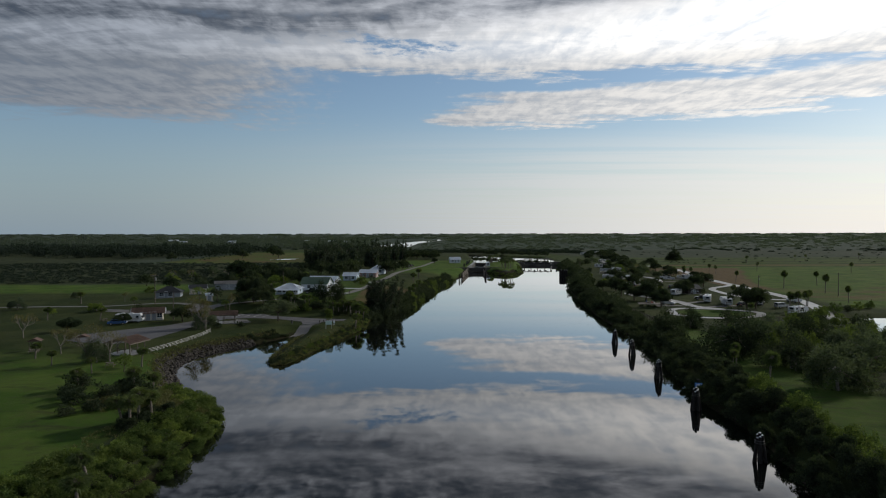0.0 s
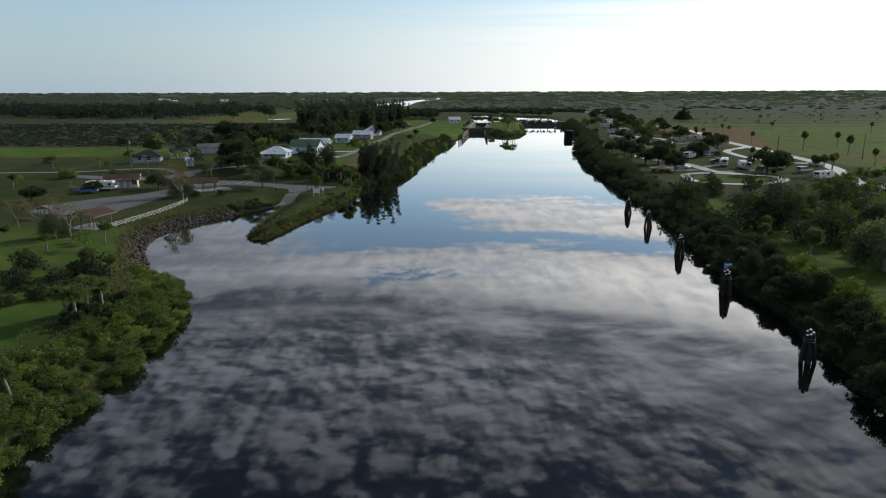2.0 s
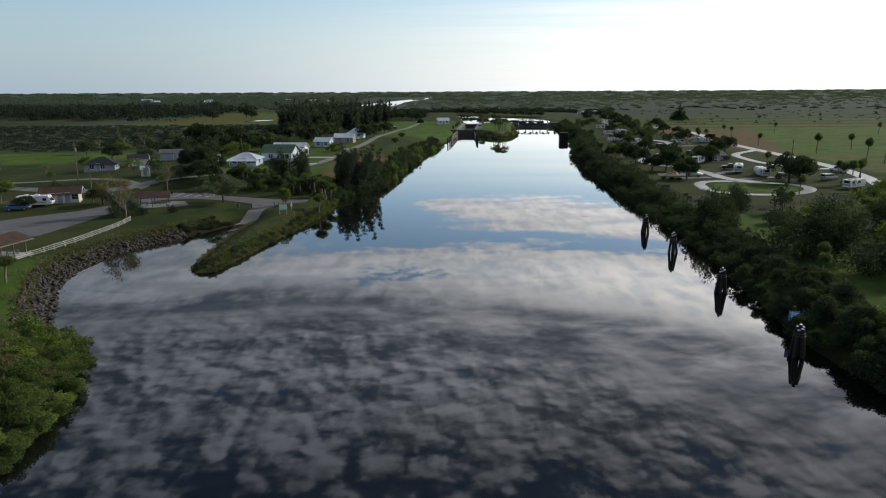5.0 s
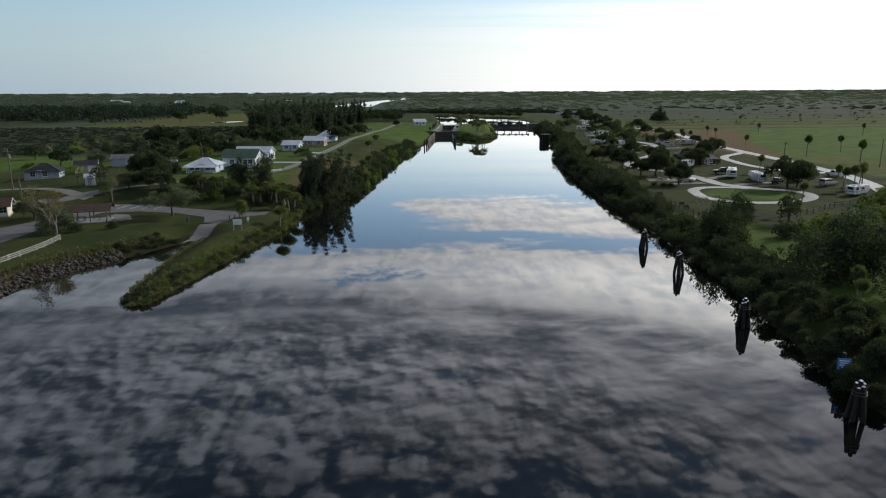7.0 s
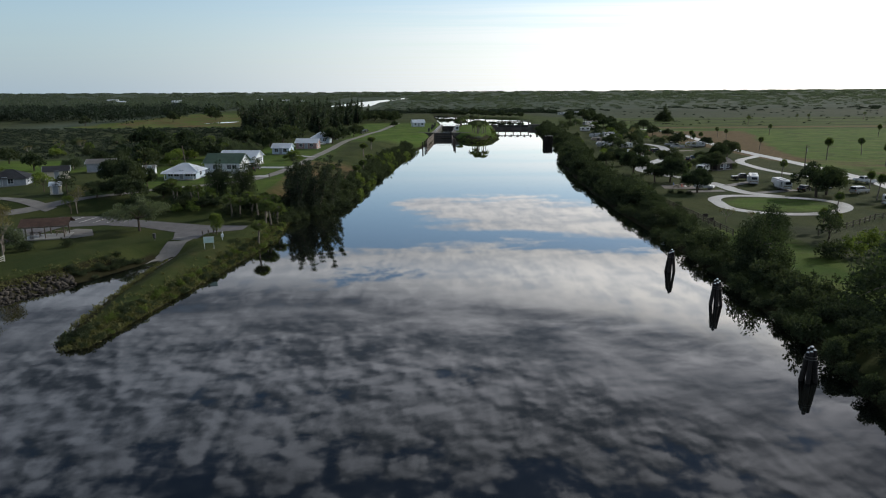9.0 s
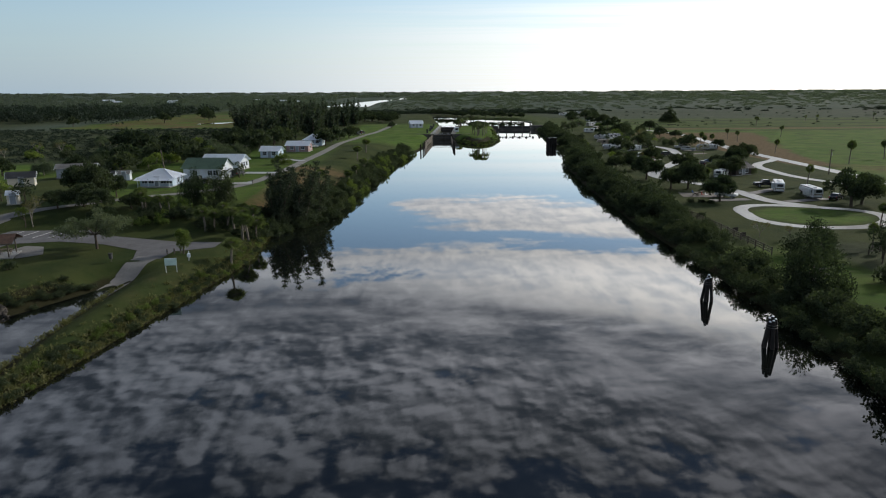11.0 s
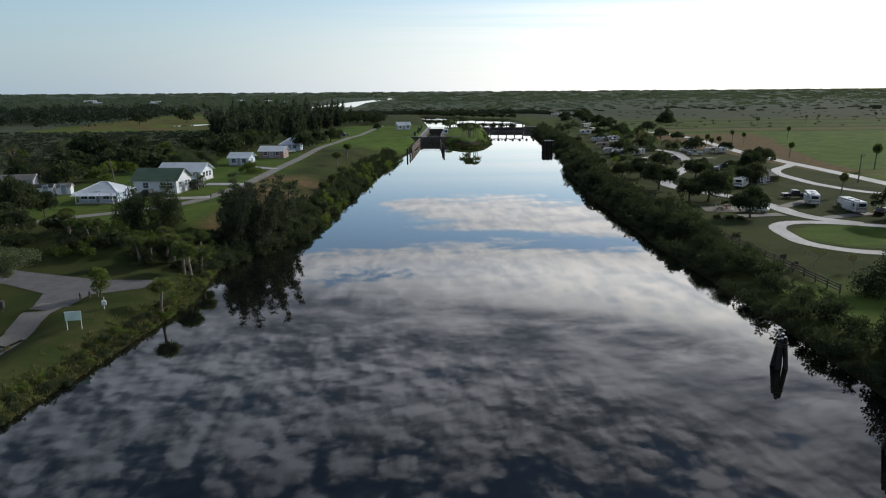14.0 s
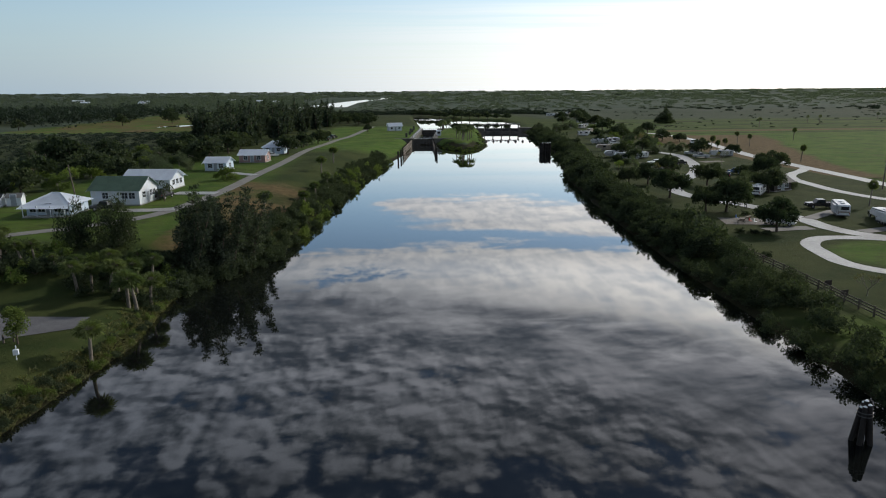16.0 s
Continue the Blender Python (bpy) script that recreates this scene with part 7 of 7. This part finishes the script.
for x, y, s in ((-60.9, 214.5, 0.8), (-63.4, 217.0, 0.85), (-66.0, 218.5, 0.75), (-58.6, 218.2, 0.5)):
    grow("oak", x, y, s, 1.6, "dense dark tree beside the lane", "lane oaks")
grow("airy", -35.9, 281, 0.85, 1.0, "round tree on the verge before the pale house")
# trees round and behind the houses
r = np.random.default_rng(31)
for x, y in scatter([(r.uniform(-100, -58), r.uniform(252, 330)) for _ in range(240)], 6.5, r)[:28]:
    if x > -62 and y < 280 or abs(x + 69) < 4 and abs(y - 246) < 6 or abs(x + 57) < 6 and y < 260 or abs(x + 73) < 4 and abs(y - 255) < 5 or abs(x + 88) < 7 and abs(y - 262) < 6:
        continue
    kind = r.choice(["oak_far", "airy", "tree_small", "hazy", "airy"])
    grow(str(kind), x, y, r.uniform(0.6, 1.1) if kind != "shrub_far" else 1.6, 1.0, "green tree behind the houses", "yard trees")
for x, y in scatter([(r.uniform(-135, -78), r.uniform(184, 300)) for _ in range(260)], 8.0, r)[:28]:
    if (-112 < x < -86 and 228 < y < 254) or abs(y - (214 - 0)) < 9 or (x > -84 and y < 230) or (x < -88 and 262 < y < 330):
        continue
    kind = r.choice(["airy", "tree_small", "airy", "hazy", "bare"])
    grow(str(kind), x, y, r.uniform(0.5, 0.95), 1.0, "green tree round the grey house", "yard trees")
for x, y in scatter([(r.uniform(-78, -52), r.uniform(285, 390)) for _ in range(240)], 6.0, r)[:30]:
    grow("oak_far" if r.random() < 0.6 else "hazy", x, y, r.uniform(0.7, 1.2), 1.1, "tree behind the far houses", "yard trees")
for x, y, s in ((-30, 384.6, 0.9), (-36, 379, 0.8), (-31.0, 350, 1.0), (-30, 396, 0.7), (-26.4, 405, 0.95), (-25.5, 443, 0.5), (-8, 490, 0.6)):
    grow("oak_far", x, y, s, 1.1, "dark tree beside the lane", "lane trees")
# tall dark stand beyond the houses
for x, y in scatter([(r.uniform(-112, -20), r.uniform(385, 640)) for _ in range(700)], 8.0, r)[:130]:
    if x > -50 + (y - 385) * 0.10 or x < 3.7 - (y - 98) * 0.27:
        continue
    grow("wispy_far", x, y, r.uniform(1.0, 1.55), r.uniform(0.9, 1.15), "tall dark tree in the stand beyond the houses", "tall stand")
for x, y in scatter([(r.uniform(-40, -4), r.uniform(540, 640)) for _ in range(120)], 8.0, r)[:16]:
    grow("oak_far", x, y, r.uniform(0.8, 1.3), 1.1, "tree beyond the lock", "trees beyond the lock")
# trees in the left meadow
for x, y, s in ((-131.5, 292.3, 0.8), (-111.5, 270, 0.8), (-97.0, 283, 0.6), (-104, 345, 1.4), (-110, 352, 1.3), (-98, 340, 1.2), (-92, 352, 1.2), (-185, 610, 1.2), (-178, 690, 1.6), (-160, 640, 1.3), (-230, 560, 1.0)):
    grow("oak_far", x, y, s, 1.1, "single tree in the meadow", "meadow trees")
# lock island palms
for x, y in ((36.3, 424), (36.7, 413.6), (39.2, 413), (43.1, 431), (39.9, 452), (40.5, 439), (38, 420), (41, 422), (36, 432), (38.5, 428), (31.7, 477), (33, 484), (35, 497), (37.5, 508), (39.5, 514), (34, 490), (38.5, 502)):
    grow("feather", x, y, r.uniform(0.85, 1.1), 1.0, "", "island palms")
# right bank and campground
for x, y, s in ((49.2, 101.9, 1.15), (74.0, 174.5, 0.75), (75.6, 173.2, 0.65), (87.0, 191.0, 0.8), (52.5, 121, 0.8), (50.5, 118, 0.7), (66.0, 126, 0.8), (69, 118, 0.75), (61.5, 117.5, 0.8)):
    grow("palm", x, y, s, 1.0, "single cabbage palm above the shrubs", "right bank palms")
for x, y, s in ((70.0, 147.0, 1.6), (62.0, 120.0, 1.7), (71.0, 112.0, 1.8), (78.0, 128.0, 1.7), (81.0, 148.0, 1.6), (60.5, 103.0, 1.8), (76.0, 100.0, 1.8), (67.0, 88.0, 1.7), (88.0, 112.0, 1.8), (92.0, 135.0, 1.5)):
    grow("hazy", x, y, s, 1.0, "soft grey-green tree above the bank shrubs", "bank trees")
for x, y, s in ((56.6, 131.5, 2.1), (62.5, 171.0, 1.3), (48.5, 186, 0.85), (50.0, 193, 0.85), (50.5, 214, 0.8)):
    grow("hazy", x, y, s, 1.0, "dark rounded tree in the bank's shrub belt", "bank trees", k=1)
for x, y, s in ((112.1, 430.8, 1.0), (78.5, 368.5, 0.8), (120.3, 494.2, 0.8)):
    grow("airy", x, y, s, 1.1, "soft pale green tree behind the bank's shrub belt", "camp edge trees", k=0)
grow("hazy", 50.9, 151.6, 1.3, 1.35, "tall dark rounded tree above the bank shrubs", "bank trees", k=1)
for x, y, s in ((71.5, 168.6, 0.95), (69.5, 166, 0.8)):
    grow("tree_small", x, y, s * 1.3, 1.0, "dense dark round tree at the field fence", "fence trees", k=2)
for x, y, s in ((95.6, 212.0, 1.2), (99.5, 214.5, 1.0), (67.9, 258.6, 0.95), (67.8, 240.3, 0.8), (72.0, 240.3, 1.0), (71.2, 220.6, 0.85), (115.2, 298.5, 1.05), (108.8, 291.5, 0.85), (94.0, 263, 0.85), (64.5, 300, 0.7), (66, 280, 0.7), (71.5, 281, 0.8), (85.5, 277, 0.9), (131.5, 353, 0.6)):
    grow("oak", x, y, s, 1.2, "spreading dark oak among the camping pads", "camp oaks")
for x, y, s in ((104.5, 243.0, 0.95), (78.0, 243.5, 0.85), (106.4, 206.6, 1.0), (109.1, 206.4, 1.1), (111.5, 216.7, 0.9), (117.3, 216.4, 1.0), (113.5, 210, 1.05), (124.5, 363.6, 1.0), (132.3, 372, 1.0), (134.0, 364, 0.95), (127.8, 358, 0.9),
                (143.1, 329.0, 0.95), (147.7, 291.5, 1.35), (153.0, 269, 1.3), (170.8, 307, 1.1), (196.0, 420.0, 1.0), (243.0, 400.0, 1.1), (160.5, 405, 0.9), (157.6, 389, 0.9), (140, 232, 1.0)):
    grow("palm", x, y, s * 0.92, 1.15, "slender cabbage palm standing in the open", "field palms")
for k in range(12):
    grow("palm_far", r.uniform(160, 560), r.uniform(330, 820), r.uniform(0.9, 1.4), 1.0, "distant cabbage palm in the pasture", "pasture palms")
for x, y in scatter([(r.uniform(60, 122), r.uniform(268, 420)) for _ in range(300)], 7.0, r)[:60]:
    d_road = min(math.hypot(x - a, y - b) for a, b in ((111, 351), (108, 339), (104, 326), (98.3, 311), (92.5, 300), (85, 289), (77, 276.5), (88, 314), (90, 343), (95, 379), (113, 341), (100, 317)))
    if d_road < 7.5 or x < bank_line(y, 1) + 14 or 108 < x < 122 and y < 305:
        continue
    grow(str(r.choice(["hazy", "oak_far", "bare", "tree_small"])), x, y, r.uniform(0.6, 1.0), 1.0, "tree among the camping pads", "camp trees")
for x, y in ((108, 193), (113, 200.5), (118, 203), (124, 206), (103, 188), (130, 211), (136, 214), (99, 186.5), (142, 208), (150, 205)):
    grow("shrub_mid", x, y, r.uniform(0.9, 1.4), 0.9, "bush on the pond's far bank", "pond bushes")
for x, y, s in ((61.1, 184.2, 0.6), (64.5, 181, 0.5)):
    grow("bare", x, y, s, 1.0, "thin leafless sapling beside the fence", "saplings")
for x, y in ((66.5, 219.5), (68.2, 218.4), (64.8, 221), (74.0, 236.5), (60.0, 204)):
    grow("shrub_mid", x, y, 0.5, 0.7, "low dark bush by the camping pad", "camp bushes", k=1)
for dx, dy, s, t in ((0, 0, 1.75, 1.12), (4, 3, 1.4, 0.9), (-3.8, 2, 1.4, 0.85)):
    grow("cone", 200 + dx, 582 + dy, s, t, "tall dark tree standing alone in the pasture", "lone stand")


for x, y, s in ((58, 686, 1.0), (64, 678, 1.1), (70, 672, 1.0), (77, 667, 0.9), (52, 699, 0.9), (46, 716, 1.0), (40, 734, 1.1), (34, 752, 1.1), (28, 766, 1.0), (48, 708, 1.2), (61, 690, 1.2), (84, 664, 1.0), (91, 658, 0.9), (98, 652, 0.9)):
    grow("oak_far", x, y, s, 0.9, "dark tree on the far shore above the lock", "trees above the lock")
# the far end of the campground
for x, y, s in ((138.3, 592, 1.3), (146, 600, 1.1), (131.4, 526, 1.2), (126, 532, 1.0), (137, 520, 1.0), (112.6, 429, 1.1), (118, 434, 0.9), (106, 436, 0.8), (142.5, 467, 1.0), (128.4, 412, 0.9), (133.5, 405, 0.7), (85, 329.6, 0.7), (81, 292, 0.9), (122, 480, 1.0),
                (150, 640, 1.1), (158, 660, 1.0), (170, 690, 1.1), (140, 640, 1.0), (128, 600, 1.0), (120, 560, 0.9)):
    x, y = 4.9 + (x - 4.9) * 1.04, 112 + (y - 112) * 1.04
    grow("oak_far", x, y, s, 1.0, "round dark oak at the far end of the campground", "far camp oaks")
for x, y, s in ((96.4, 481, 1.2), (108, 494.6, 1.3), (102, 488, 1.0), (114.2, 414, 1.0), (109.4, 377.6, 1.1), (131.7, 450.5, 1.2), (121, 440, 1.0), (117, 395, 1.0), (104, 392, 0.8), (113, 366, 0.9), (124, 425, 1.0), (101, 352, 0.8), (136, 488, 1.1), (88, 470, 0.9), (90, 500, 1.0)):
    x, y = 4.9 + (x - 4.9) * 1.04, 112 + (y - 112) * 1.04
    grow("hazy", x, y, s, 0.95, "thin olive tree at the far end of the campground", "far camp trees")
# dense growth at the grey house's side of the lane and behind the white house
r = np.random.default_rng(33)
for x, y in scatter([(r.uniform(-150, -78), r.uniform(322, 392)) for _ in range(200)], 10.0, r)[:22]:
    grow(str(r.choice(["hazy", "bare", "airy", "airy"])), x, y, r.uniform(0.7, 1.15), 1.0, "thin brownish tree in the scrub behind the houses", "scrub trees")


def far_woods(name, mat, label, plain):
    """Distant woods and scrub: countless low clumps, larger and sparser with distance."""
    r = np.random.default_rng(77)
    rows = []

    def fill(n, x0, x1, y0, y1, size, high, test=None):
        x, y = r.uniform(x0, x1, n), r.uniform(y0, y1, n)
        s, h = r.uniform(0.6, 1.3, n) * size, r.uniform(0.6, 1.25, n) * high
        for row in zip(x, y, s, h):
            if test is None or test(row[0], row[1]):
                rows.append(row)

    fill(2300, -330, -88, 300, 520, 1.9, 1.0, lambda x, y: y > 296 + 0.08 * (x + 330))          # rough scrub
    fill(900, -750, -215, 520, 860, 7.0, 10.5, lambda x, y: y > 590 - 0.30 * (x + 225))        # woods behind the scrub
    fill(800, -1000, -130, 940, 1250, 8.0, 8.0)
    fill(1300, -2200, -150, 1200, 2300, 13.0, 7.0, lambda x, y: abs(x) < y * 0.85 and x < -150 - 0.02 * y)
    fill(1500, -4200, 4200, 2300, 4900, 26.0, 5.0, lambda x, y: abs(x) < y * 0.9)
    fill(420, -60, 160, 772, 840, 4.0, 2.6)
    fill(900, 130, 1300, 820, 1500, 5.0, 1.8, lambda x, y: x < y * 0.95)
    fill(900, 0, 2200, 1500, 2400, 11.0, 2.8, lambda x, y: x < y * 0.9)
    fill(240, 150, 900, 520, 820, 1.7, 1.1, lambda x, y: x < y * 1.1)
    fill(420, -250, 200, 830, 1500, 5.0, 2.0, lambda x, y: not -150 < x < -40)
    rows = np.array(rows)
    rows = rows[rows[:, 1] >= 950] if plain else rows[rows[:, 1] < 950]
    z = land(rows[:, 0], rows[:, 1])
    vs, fs, n = [], [], 0
    for (x, y, s, h), g in zip(rows, z):
        bl = [(x + r.normal() * s * 0.3, y + r.normal() * s * 0.3, g + h * 0.45, s * 0.75, s * 0.75, h * 0.55), (x + r.normal() * s * 0.5, y, g + h * 0.3, s * 0.7, s * 0.7, h * 0.4)]
        v, f = leaves(bl, (48 if s < 2.6 else 110) if y < 900 else 60, max(0.4, s * 0.24), (0.6, 1.05), 0.85, r=r)
        vs.append(v)
        fs.append(f + n)
        n += len(v)
    tagged(raw(name, np.concatenate(vs), np.concatenate(fs), mat), label, "woods", kind="stuff")


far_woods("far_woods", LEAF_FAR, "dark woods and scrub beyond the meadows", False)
far_woods("plain_scrub", LEAF_HAZED_PLAIN, "low scrub and woods on the distant plain, haze put into their grey-green", True)


def grass_tufts():
    """Tussocks along the shores and under the shrubs."""
    r = np.random.default_rng(78)
    bl = []
    for y in np.arange(128, 200, 0.045):
        x0 = bank_line(y, -1)
        bl.append((x0 - abs(r.normal()) * 1.5 - 0.1, y, 0, 0.35, 0.35, 0.26))
    for _ in range(160):
        a = r.uniform(0, 1)
        bl.append((-36.3 + r.normal() * 0.5, 130 + 34 * a, 0, 0.4, 0.4, 0.3))
    for y in np.arange(40, 104, 0.3):
        bl.append((bank_line(min(y, 96), -1) - r.uniform(4, 12), y, 0, 0.5, 0.5, 0.4))
    shore = curve_through([(-43.4, 106.5), (-47.2, 115), (-51.4, 124.3), (-52.7, 132), (-51.8, 140), (-48.2, 147.5), (-43.3, 155), (-39.6, 162)], step=0.4)
    for p, q in zip(shore, shore[1:]):
        d = (q - p).normalized()
        for _ in range(5):
            k = 2.0 + abs(r.normal()) * 1.3
            bl.append((p.x - d.y * k, p.y + d.x * k, 0, 0.3, 0.3, 0.2))
    for _ in range(900):
        x = r.uniform(-50, -33.5)
        bl.append((x, 91.5 + 0.25 * (-34 - x) * 0.6 + r.normal() * 1.7, 0, 0.45, 0.45, 0.7))
    bl = np.array(bl)
    bl[:, 2] = land(bl[:, 0], bl[:, 1]) + 0.15
    v, f = leaves(bl, len(bl) * 16, 0.42, (0.4, 1.1), 0.2, -0.8, r)
    tagged(raw("bank_grass", v, f, LEAF_DRY), "tussocks of tan and green grass along the shore", "grass", kind="stuff")


grass_tufts()

join_masses()
for kind in PROTO:
    for ob in PROTO[kind]:
        for o in (*ob.children_recursive, ob):
            bpy.data.objects.remove(o)
